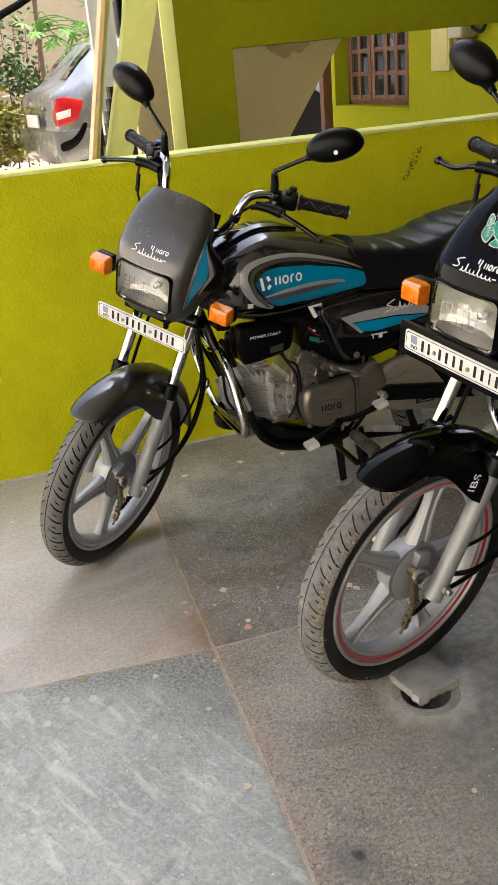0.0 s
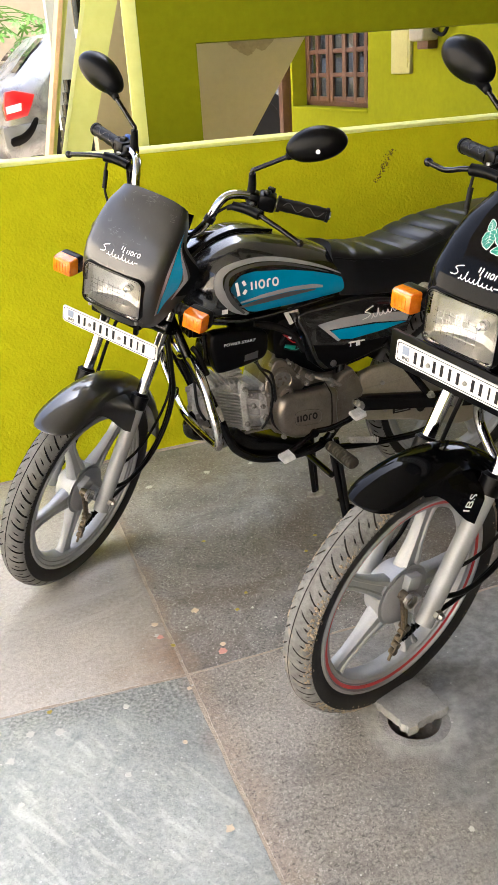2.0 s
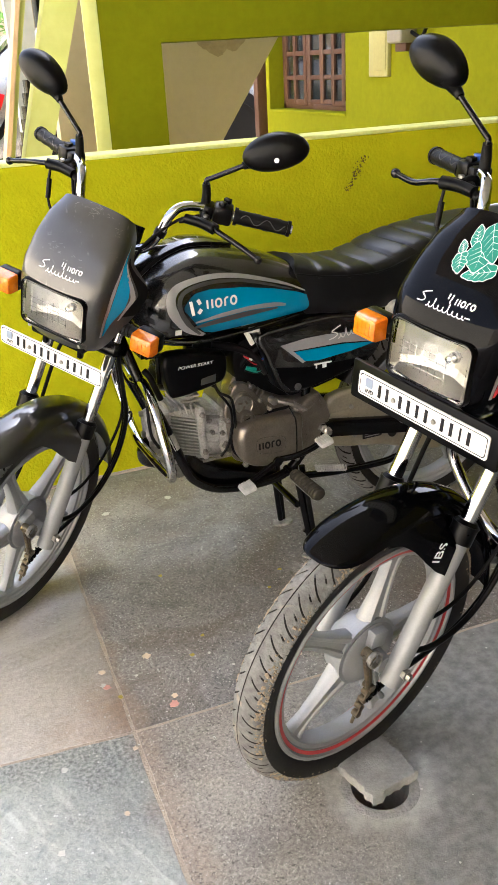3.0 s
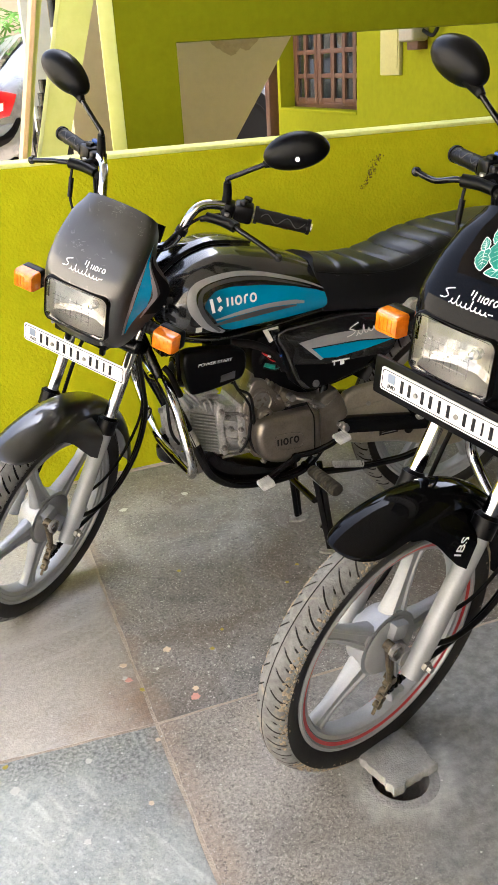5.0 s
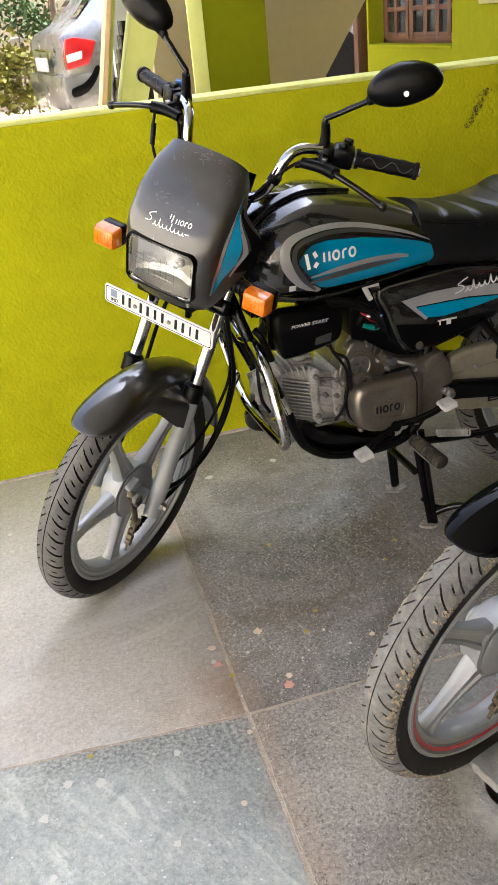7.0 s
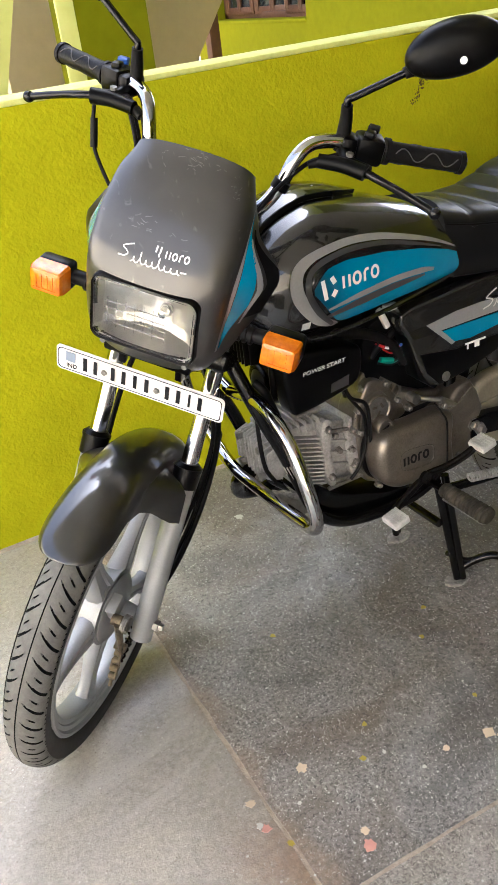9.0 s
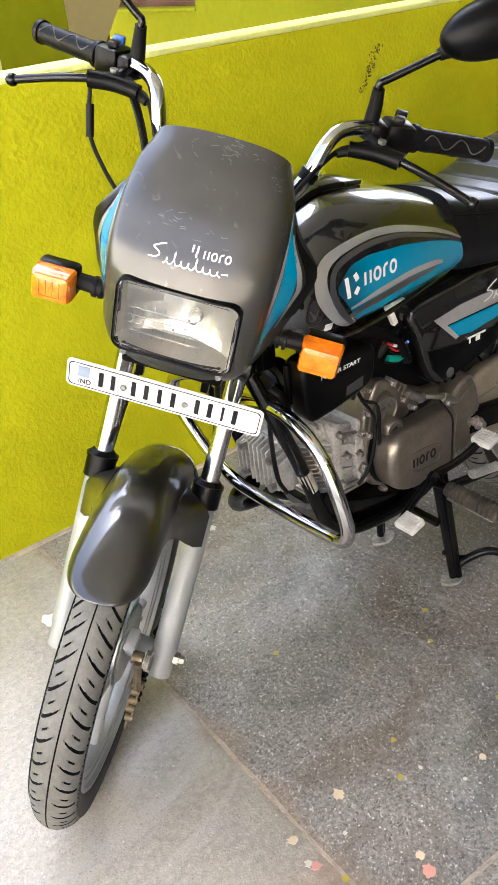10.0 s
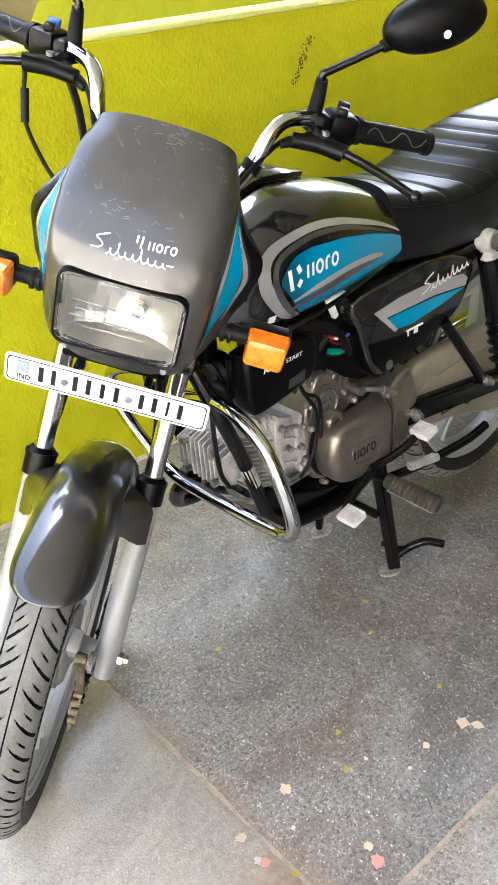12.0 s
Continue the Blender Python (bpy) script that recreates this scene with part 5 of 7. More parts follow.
    st = eased(sx, [0.868, 0.860, 0.853, 0.846, 0.842, 0.850, 0.872, 0.890, 0.905, 0.915, 0.912])
    sw = eased(sx, [0.104, 0.112, 0.120, 0.126, 0.130, 0.135, 0.136, 0.133, 0.126, 0.112, 0.085])
    sb = eased(sx, [0.722, 0.720, 0.718, 0.714, 0.712, 0.712, 0.716, 0.74, 0.775, 0.815, 0.85])
    rows = []
    for q in np.linspace(0.432, -0.268, 150):
        crease = 0.0
        for c_ in (0.385, 0.325, 0.265, 0.205, 0.145, 0.085, 0.02):
            crease = max(crease, math.exp(-((q - c_) / 0.0042) ** 2) + 0.22 * math.exp(-((q - c_) / 0.016) ** 2))
        w, t, b_ = sw(q), st(q) - 0.0046 * crease, sb(q)
        prof = [(0, t), (0.35, t - 0.001), (0.6, t - 0.003), (0.8, t - 0.007), (0.92, t - 0.013), (0.985, t - 0.021), (1.0, t - 0.028), (0.995, t - 0.031), (0.98, t - 0.032), (0.975, t - 0.042), (0.95, (t + b_) / 2 - 0.02), (0.90, b_ + 0.006), (0.84, b_)]
        near = min(1.0, max(0.0, (q - 0.28) / 0.14))
        lean, bow = 0.22 * near, 0.030 - 0.062 * near
        half = [(q - bow * v ** 2 - lean * max(0.0, t - zz - 0.012), v * w, zz) for v, zz in prof]
        rows.append([(a, -b2, c_) for a, b2, c_ in reversed(half)] + half[1:])
    seat = own("seat", grid(rows, True, True), M_SEAT, "black quilted leatherette seat", 50)
    for s in (1, -1):
        part("piping", tube([(q - 0.030 + 0.058 * min(1.0, max(0.0, (q - 0.28) / 0.14)), s * (sw(q) * 0.998 + 0.001), st(q) - 0.0305) for q in np.linspace(0.430, -0.24, 22)], 0.0024, 6, 3), M_RUBBER, seat, "stitched piping")
    if grey:
        for k in range(6):
            part("print_bar", box((0.065 - 0.021 * k, 0.1300, 0.832 + 0.004 * k), (0.013, 0.0012, 0.014), 0), M_GOLD, seat, "faded gold lettering")

    own("seat_base", prism([(0.40, 0.715), (0.41, 0.79), (0.30, 0.80), (0.10, 0.80), (0.10, 0.735), (0.28, 0.705)], -0.085, 0.085, 0.01), M_SATIN, "black seat base")

    own("air_box", prism(smooth_outline([(0.61, 0.67), (0.42, 0.70), (0.20, 0.69), (0.17, 0.61), (0.28, 0.53), (0.44, 0.49), (0.57, 0.495), (0.625, 0.56)], 3), -0.078, 0.066, 0.012), M_SATIN, "black plastic air box between the side panels")

    # Side panels
    outline = smooth_outline([(0.572, 0.690), (0.473, 0.704), (0.36, 0.712), (0.26, 0.698), (0.198, 0.662), (0.215, 0.61), (0.262, 0.566), (0.41, 0.527), (0.488, 0.519), (0.522, 0.55), (0.552, 0.63)], 3)
    for s in (1, -1):
        panel = own("side_panel", prism(outline, s * 0.080, s * 0.114, 0.007, 3), M_SATIN if not grey else paint, "dark grey side panel with a blue stripe" if grey else "black side panel")
        yy = s * 0.1148
        part("panel_edge", prism([(0.577, 0.694), (0.558, 0.640), (0.530, 0.545), (0.49, 0.512), (0.475, 0.524), (0.515, 0.558), (0.535, 0.632), (0.55, 0.69)], s * 0.070, s * 0.110, 0.003), M_SATIN, panel, "black panel edge")
        part("lower_panel", prism([(0.530, 0.60), (0.44, 0.585), (0.25, 0.585), (0.268, 0.570), (0.41, 0.531), (0.486, 0.524), (0.515, 0.556)], s * 0.112, s * 0.1162, 0.001), M_SATIN, panel, "matt black lower panel")
        part("grey_stripe", prism([(0.514, 0.655), (0.44, 0.664), (0.377, 0.665), (0.30, 0.660), (0.236, 0.651), (0.220, 0.639), (0.226, 0.624), (0.333, 0.635), (0.478, 0.635), (0.443, 0.601), (0.452, 0.598)], s * 0.1141, s * 0.1156), M_GSTRIPE, panel)
        part("blue_stripe", prism([(0.474, 0.632), (0.333, 0.631), (0.226, 0.6215), (0.306, 0.608), (0.405, 0.598), (0.446, 0.603)], s * 0.1141, s * 0.1160), M_BLUE if grey else M_RED, panel)
        scrib = [thick(grid([[(a_, s * 0.1158, b_ + 0.14 * (0.357 - a_)) for a_, b_ in row] for row in ribbon_rows(line, [0.0030, 0.0030], 1, 1)]), 0.0012) for line in loop_script(0.357, 0.646, 0.148, 0.0125, 8, -1)]
        shade_ = [thick(grid([[(a_, s * 0.1152, b_ + 0.14 * (0.357 - a_)) for a_, b_ in row] for row in ribbon_rows(line, [0.0075, 0.0075], 1, 1)]), 0.0008) for line in loop_script(0.357, 0.646, 0.148, 0.0125, 8, -1)]
        part("lettering_edge", join(*shade_), M_INK, panel)
        part("lettering", join(*scrib), M_WHITE if not grey else M_PLATE, panel)
        part("panel_badge", join(box((0.392, s * 0.1166, 0.588), (0.052, 0.0012, 0.004), 0), box((0.412, s * 0.1166, 0.583), (0.004, 0.0012, 0.014), 0), box((0.388, s * 0.1166, 0.582), (0.012, 0.0012, 0.014), 0)), M_WHITE, panel)
        part("panel_screw", lathe([(0.001, s * 0.110), (0.011, s * 0.110), (0.010, s * 0.118), (0.001, s * 0.119)], (0.468, 0, 0.535), 16), M_STEEL, panel)

    # Frame
    own("frame_backbone", tube([(0.95, 0, 0.80), (0.80, 0, 0.70), (0.55, 0, 0.66), (0.42, 0, 0.66)], 0.022, 12), M_FRAME, "black frame tube")
    for s in (1, -1):
        own("frame_tube", tube([(0.920, s * 0.035, 0.74), (0.884, s * 0.086, 0.602), (0.840, s * 0.090, 0.494), (0.790, s * 0.090, 0.355), (0.760, s * 0.088, 0.310), (0.70, s * 0.085, 0.275), (0.60, s * 0.085, 0.262), (0.50, s * 0.085, 0.275), (0.44, s * 0.085, 0.33)], 0.0135, 12), M_FRAME, "black frame down tube")
        own("seat_rail", tube([(0.45, s * 0.08, 0.34), (0.42, s * 0.085, 0.55), (0.36, s * 0.095, 0.68), (0.10, s * 0.105, 0.70), (-0.20, s * 0.10, 0.76)], 0.012, 10), M_FRAME, "black rear frame tube")
        own("swingarm", prism([(0.405, 0.372), (0.405, 0.415), (0.36, 0.418), (0.02, 0.365), (-0.05, 0.36), (-0.05, 0.315), (0.0, 0.312), (0.36, 0.368)], s * 0.100, s * 0.125, 0.006), M_FRAME, "black swingarm")
        shock = own("shock_absorber", join(tube([(0.060, s * 0.125, 0.345), (0.166, s * 0.122, 0.69)], 0.013, 12, 1),
                                           tube([(0.090, s * 0.124, 0.465), (0.166, s * 0.122, 0.69)], 0.024, 16, 1)), M_FRAME, "black shock absorber with a shrouded top")
        coil = [(0.060 + 0.106 * k / 120, s * 0.1245, 0.345 + 0.345 * k / 120) for k in range(14, 60)]
        part("spring", tube([Vector(p) + Vector((0.022 * math.cos(j * 0.75), 0.022 * math.sin(j * 0.75), 0)) for j, p in enumerate(coil)], 0.0040, 6, 1), M_FRAME, shock)
        eye_ = part("shock_eye", join(lathe([(0.012, s * 0.112), (0.022, s * 0.112), (0.0235, s * 0.118), (0.0235, s * 0.140), (0.021, s * 0.145), (0.012, s * 0.145), (0.012, s * 0.112)], (0.178, 0, 0.708), 24),
                                      tube([(0.173, s * 0.127, 0.695), (0.165, s * 0.127, 0.672)], (0.017, 0.021), 18, 1)), M_ALU, shock, "cast alloy shock eye")
        part("shock_bolt", lathe([(0.001, s * 0.14), (0.016, s * 0.14), (0.016, s * 0.152), (0.009, s * 0.155), (0.009, s * 0.172), (0.001, s * 0.174)], (0.178, 0, 0.708), 12), M_STEEL, eye_, angle=20)
        part("shock_foot", lathe([(0.001, s * 0.12), (0.018, s * 0.12), (0.018, s * 0.15), (0.001, s * 0.152)], (0.060, 0, 0.345), 16), M_STEEL, shock)

    # Crash guard
    half = [(0.885, 0.0, 0.602), (0.886, 0.085, 0.618), (0.888, 0.150, 0.610), (0.888, 0.205, 0.575), (0.884, 0.236, 0.515), (0.878, 0.250, 0.460), (0.875, 0.248, 0.428), (0.872, 0.232, 0.409), (0.866, 0.200, 0.398), (0.868, 0.10, 0.394), (0.868, 0.0, 0.392)]
    far = [(0.872, -0.050, 0.399), (0.872, -0.105, 0.414), (0.872, -0.155, 0.442), (0.872, -0.200, 0.476), (0.876, -0.228, 0.518), (0.884, -0.215, 0.570), (0.888, -0.160, 0.602), (0.886, -0.085, 0.618)]
    rail = own("crash_guard", tube(half + far + half[:1], 0.0125, 14, 5), M_CHROME, "chrome crash guard hoop")
    for s in (1, -1):
        part("guard_bracket", prism([(0.880, 0.392), (0.85, 0.40), (0.80, 0.360), (0.79, 0.335), (0.81, 0.33), (0.86, 0.372)], s * 0.078, s * 0.084, 0.001), M_STEEL, rail, "steel bracket")

    # Engine
    def bolt(name, x_, y_, z_, r_, long_, parent, mt=None, sides=6):
        return part(name, lathe([(0.001, y_ - 0.006), (r_ * 1.35, y_ - 0.006), (r_ * 1.35, y_ + 0.0012), (r_, y_ + 0.0014), (r_, y_ + long_ * 0.8), (r_ * 0.72, y_ + long_), (0.001, y_ + long_)], (x_, 0, z_), sides), mt or M_BOLT, parent, angle=20)

    case = own("engine_case", prism(smooth_outline([(0.658, 0.50), (0.60, 0.545), (0.50, 0.50), (0.42, 0.478), (0.40, 0.38), (0.45, 0.335), (0.56, 0.325), (0.64, 0.338), (0.664, 0.42)], 3), -0.11, 0.080, 0.012, 3), M_ENGINE, "bronze grey engine case")
    face = smooth_outline([(0.655, 0.402), (0.650, 0.443), (0.626, 0.466), (0.55, 0.467), (0.468, 0.463), (0.465, 0.40), (0.467, 0.336), (0.53, 0.331), (0.60, 0.334), (0.642, 0.360)], 4)
    cover = part("generator_cover", prism(face, 0.078, 0.1415, 0.023, 6), M_ENGINE, case, "smooth bronze grey cover", angle=60)
    part("gasket", prism([(0.56 + (a_ - 0.56) * 1.028, 0.40 + (b_ - 0.40) * 1.04) for a_, b_ in face], 0.0770, 0.0805), M_INK, cover, "dark gasket line")
    flange_ = [(0.56 + (a_ - 0.56) * 1.06, 0.40 + (b_ - 0.40) * 1.09) for a_, b_ in face]
    part("cover_flange", prism(flange_, 0.060, 0.0775, 0.003), M_ENGINE, case)
    oval = smooth_outline([(0.606, 0.400), (0.594, 0.420), (0.532, 0.414), (0.521, 0.393), (0.532, 0.372), (0.594, 0.377)], 5)
    about = lambda k, h_: [(0.564 + (a_ - 0.564) * k, h_, 0.396 + (b_ - 0.396) * (1 - (1 - k) * 1.7)) for a_, b_ in oval]
    part("cover_badge", grid([about(1.0, 0.1412), about(0.985, 0.1424), about(0.965, 0.1424), about(0.945, 0.1410)], True), M_ENGINE, cover, "raised oval badge rim")
    part("badge_groove", grid([about(1.012, 0.1417), about(1.0, 0.1418)], True), M_INK, cover)
    part("badge_lettering", join(*[thick(grid([[(a_, 0.1418, b_) for a_, b_ in row] for row in ribbon_rows(line, [0.0048, 0.0048], 1, 1)]), 0.0010) for line in block_word(0.598, 0.397, 0.066, 0.0180, -1)]), M_INK, cover, "dark block marks")
    part("seam_cable", tube([(0.500, 0.118, 0.488), (0.494, 0.136, 0.468), (0.490, 0.1435, 0.45), (0.489, 0.1435, 0.40), (0.492, 0.1435, 0.352), (0.500, 0.126, 0.330)], 0.0021, 6), M_RUBBER, cover, "thin black cable")
    # Bell housing with its round badge, ribs and oval boss
    bell = part("bell_housing", join(prism(smooth_outline([(0.664, 0.452), (0.668, 0.500), (0.648, 0.540), (0.632, 0.562), (0.606, 0.560), (0.585, 0.540), (0.556, 0.500), (0.545, 0.465), (0.60, 0.455)], 3), 0.020, 0.0835, 0.007, 3),
                                     prism(smooth_outline([(0.645, 0.520), (0.636, 0.566), (0.615, 0.580), (0.580, 0.566), (0.580, 0.520)], 3), 0.005, 0.060, 0.005, 2),
                                     prism(smooth_outline([(0.652, 0.462), (0.655, 0.495), (0.640, 0.532), (0.610, 0.540), (0.588, 0.515), (0.575, 0.470)], 3), 0.08, 0.0870, 0.003, 2)), M_ENGINE, case, "bronze grey bell housing")
    part("badge_seat", lathe([(0.0295, 0.084), (0.0295, 0.0905), (0.0270, 0.0925), (0.0245, 0.0905), (0.0245, 0.084), (0.0295, 0.084)], (0.616, 0, 0.503), 32), M_ENGINE, bell)
    disc_ = part("round_badge", lathe([(0.001, 0.086), (0.0240, 0.086), (0.0235, 0.0892), (0.001, 0.0892)], (0.616, 0, 0.503), 28), M_STEEL, bell, "bare steel round badge")
    for k in range(3):
        part("badge_mark", box((0.616 + 0.010 * math.cos(2.1 * k + 0.5), 0.0896, 0.503 + 0.010 * math.sin(2.1 * k + 0.5)), (0.0125, 0.0010, 0.0052), 0.001, Matrix.Rotation(2.1 * k, 4, "Y")), M_ENGINE, disc_)
    part("oval_boss", join(lathe([(0.0215, 0.080), (0.0215, 0.1080), (0.0190, 0.1115), (0.0140, 0.1120), (0.0120, 0.1085), (0.001, 0.1085)], (0.614, 0, 0.468), 26)), M_ENGINE, bell)
    part("boss_slot", box((0.614, 0.1088, 0.468), (0.016, 0.002, 0.004), 0.0006, Matrix.Rotation(radians(25), 4, "Y")), M_INK, bell)
    for k in range(4):
        part("bell_rib", box((0.596 - 0.013 * k, 0.055, 0.548 - 0.010 * k), (0.005, 0.055, 0.022), 0.0015, Matrix.Rotation(radians(-38), 4, "Y")), M_ENGINE, bell)
    part("sprocket_cover", prism([(0.503, 0.458), (0.468, 0.470), (0.436, 0.498), (0.404, 0.506), (0.384, 0.476), (0.369, 0.432), (0.384, 0.398), (0.396, 0.352), (0.410, 0.338), (0.470, 0.333), (0.503, 0.338)], 0.05, 0.119, 0.010, 3), M_ENGINE, case, "bronze grey sprocket cover")
    part("cover_ridge", prism([(0.486, 0.452), (0.438, 0.468), (0.408, 0.492), (0.400, 0.470), (0.392, 0.436), (0.418, 0.420), (0.486, 0.425)], 0.1185, 0.1225, 0.003, 2), M_ENGINE, case)
    for px_, pz_, yb in ((0.660, 0.466, 0.084), (0.668, 0.372, 0.076), (0.615, 0.322, 0.076), (0.478, 0.474, 0.118), (0.476, 0.326, 0.112), (0.660, 0.512, 0.084), (0.642, 0.548, 0.070), (0.592, 0.548, 0.078), (0.566, 0.505, 0.084), (0.540, 0.478, 0.086), (0.676, 0.430, 0.076), (0.548, 0.322, 0.076), (0.668, 0.398, 0.076), (0.440, 0.346, 0.118)):
        bolt("case_bolt", px_, yb, pz_, 0.0058, 0.010, case)
    bolt("pivot_nut", 0.397, 0.120, 0.402, 0.0115, 0.012, case)
    own("clutch_cable", tube([(0.695, 0.085, 0.60), (0.690, 0.098, 0.560), (0.668, 0.102, 0.525), (0.655, 0.098, 0.495), (0.655, 0.094, 0.44), (0.668, 0.090, 0.395), (0.685, 0.080, 0.365)], 0.0036, 8), M_RUBBER, "thin black cable beside the cylinder")
    # Cylinder: side fins that rise to the front, cast walls, flanges and studs
    tip_ = Matrix.Rotation(radians(-19), 4, "Y")
    cyl = own("cylinder", prism([(0.826, 0.425), (0.828, 0.505), (0.79, 0.512), (0.737, 0.508), (0.655, 0.482), (0.650, 0.400), (0.69, 0.376), (0.76, 0.378), (0.81, 0.405)], -0.056, 0.058, 0.006, 2), M_ALU, "finned aluminium cylinder")
    part("barrel", box((0.700, 0.0, 0.415), (0.110, 0.118, 0.120), 0.008, Matrix.Rotation(radians(-8), 4, "Y")), M_ALU, cyl)
    for k in range(12):
        end = 0.822 - 0.0012 * abs(k - 5)
        part("fin", prism([(0.742, -0.0017), (end, -0.0012), (end, 0.0012), (0.742, 0.0017)], -0.074, 0.078 - 0.0004 * abs(k - 5) ** 1.5), M_ALU, cyl,
             m=Matrix.Translation((0.742, 0, 0.376 + 0.0091 * k)) @ tip_ @ Matrix.Translation((-0.742, 0, 0)))
    for k in range(6):
        part("fin", box((0.736 + 0.0150 * k, -0.002, 0.506 + 0.001 * k), (0.0042, 0.136 - 0.004 * k, 0.030), 0.0012, Matrix.Rotation(radians(14), 4, "Y")), M_ALU, cyl)
    part("rear_flange", prism(smooth_outline([(0.664, 0.488), (0.676, 0.494), (0.684, 0.440), (0.680, 0.378), (0.664, 0.370), (0.655, 0.43)], 3), -0.07, 0.0745, 0.004, 2), M_ALU, cyl, "cast aluminium flange")
    part("front_flange", prism(smooth_outline([(0.718, 0.505), (0.740, 0.512), (0.744, 0.445), (0.736, 0.372), (0.718, 0.370), (0.724, 0.44)], 3), -0.07, 0.0790, 0.004, 2), M_ALU, cyl, "cast aluminium flange")
    part("side_pad", prism(smooth_outline([(0.684, 0.466), (0.716, 0.478), (0.722, 0.436), (0.714, 0.392), (0.684, 0.386), (0.680, 0.43)], 3), 0.05, 0.0665, 0.006, 3), M_ALU, cyl)
    for k in range(3):
        part("pad_rib", box((0.701, 0.066, 0.404 + 0.026 * k), (0.040, 0.012, 0.005), 0.0015, tip_), M_ALU, cyl)
    for px_, pz_, yb in ((0.702, 0.434, 0.067), (0.672, 0.472, 0.075), (0.672, 0.392, 0.075), (0.730, 0.494, 0.080), (0.729, 0.388, 0.080), (0.708, 0.470, 0.066)):
        bolt("cylinder_bolt", px_, yb, pz_, 0.0062, 0.011, cyl)
    for k, (pz_, dz) in enumerate(((0.487, 0.018), (0.372, 0.010), (0.358, 0.0))):
        part("stud", tube([(0.652, 0.070, pz_ - dz), (0.735, 0.072, pz_)], 0.0045, 8, 1), M_BOLT, cyl)
    head = own("cylinder_head", prism([(b_, c_) for _, b_, c_ in rect(0, 0.060, 0.408, 0.500, 0.022, 5)], 0.812, 0.832, 0.005, plane="yz"), M_ALU, "cast aluminium cylinder head")
    for k in range(11):
        drop_ = 0.0010 * abs(k - 5) ** 1.6
        part("fin", prism([(0.830, 0.402 + drop_), (0.858, 0.410 + drop_), (0.860, 0.494 - drop_), (0.830, 0.504 - drop_)], -0.0640 + 0.0124 * k, -0.0608 + 0.0124 * k, 0.0010, 1), M_ALU, head)
    for yy, zz in ((0.040, 0.424), (0.040, 0.482), (-0.040, 0.424), (-0.040, 0.482)):
        part("head_nut", lathe([(0.001, 0.830), (0.0110, 0.830), (0.0110, 0.852), (0.0078, 0.854), (0.0078, 0.868), (0.001, 0.869)], (0, yy, zz), 6, "x"), M_STEEL, head, angle=20)
    part("head_stay", tube([(0.862, 0.07, 0.402), (0.83, 0.080, 0.386), (0.80, 0.082, 0.372)], 0.0056, 8), M_WORN, head)
    own("selector_lever", join(tube([(0.530, 0.090, 0.500), (0.500, 0.108, 0.492), (0.470, 0.112, 0.482)], 0.0055, 10), tube([(0.482, 0.112, 0.486), (0.446, 0.114, 0.462)], 0.0085, 12, 1),
                                lathe([(0.001, 0.080), (0.0105, 0.080), (0.0105, 0.104), (0.001, 0.106)], (0.532, 0, 0.500), 12)), M_STEEL, "steel lever on the engine case")
    own("tube_label", tube([(0.8290, 0.0900, 0.465), (0.8130, 0.0900, 0.420)], 0.0140, 14, 1), M_WORN, "worn pale label round the frame tube")
    own("intake_pipe", join(tube([(0.748, 0.022, 0.50), (0.746, 0.024, 0.54), (0.738, 0.022, 0.585)], 0.0165, 16), box((0.747, 0.024, 0.522), (0.056, 0.042, 0.009), 0.003), box((0.746, 0.024, 0.536), (0.050, 0.040, 0.006), 0.002)), M_ALU, "aluminium intake pipe")
    own("carburettor", join(box((0.71, 0.005, 0.632), (0.06, 0.05, 0.06), 0.01), lathe([(0.001, 0.590), (0.022, 0.590), (0.022, 0.62), (0.001, 0.62)], (0.71, 0.005, 0), 16, "z")), M_SATIN, "dark carburettor")
    own("belly_guard", prism([(0.785, 0.350), (0.755, 0.300), (0.70, 0.272), (0.60, 0.255), (0.52, 0.262), (0.52, 0.278), (0.60, 0.296), (0.68, 0.325), (0.73, 0.352), (0.76, 0.380)], -0.05, 0.074, 0.005), M_FRAME, "black lower frame cover")
    horn = own("horn", lathe([(0.001, 0.800), (0.046, 0.800), (0.050, 0.812), (0.046, 0.826), (0.030, 0.832), (0.012, 0.845), (0.001, 0.846)], (0, 0.018, 0.610), 26, "x"), M_SATIN, "round black horn")
    part("horn_grille", lathe([(0.020, 0.832), (0.036, 0.830), (0.036, 0.834), (0.020, 0.836), (0.020, 0.832)], (0, 0.018, 0.610), 26, "x"), M_FRAME, horn)
    own("regulator", join(box((0.842, -0.010, 0.690), (0.030, 0.100, 0.070), 0.004), *[box((0.860, -0.050 + 0.012 * k, 0.690), (0.014, 0.004, 0.066), 0.001) for k in range(8)]), M_SATIN, "black finned regulator")
    own("cover_hose", tube([(0.872, 0.072, 0.640), (0.862, 0.086, 0.625), (0.850, 0.086, 0.590), (0.838, 0.080, 0.560)], 0.0085, 10), M_RUBBER, "black rubber hose")
    own("air_duct", tube([(0.72, 0.008, 0.645), (0.64, 0.015, 0.650), (0.56, 0.018, 0.640), (0.50, 0.018, 0.630)], 0.030, 16), M_RUBBER, "black air duct behind the carburettor")
    own("harness", tube([(0.68, 0.050, 0.668), (0.62, 0.062, 0.655), (0.57, 0.070, 0.625), (0.54, 0.076, 0.575)], 0.011, 10), M_RUBBER, "black taped wire harness")
    own("breather_hose", tube([(0.615, 0.045, 0.575), (0.600, 0.066, 0.615), (0.565, 0.070, 0.640), (0.53, 0.060, 0.650)], 0.0075, 10), M_RUBBER, "black breather hose")
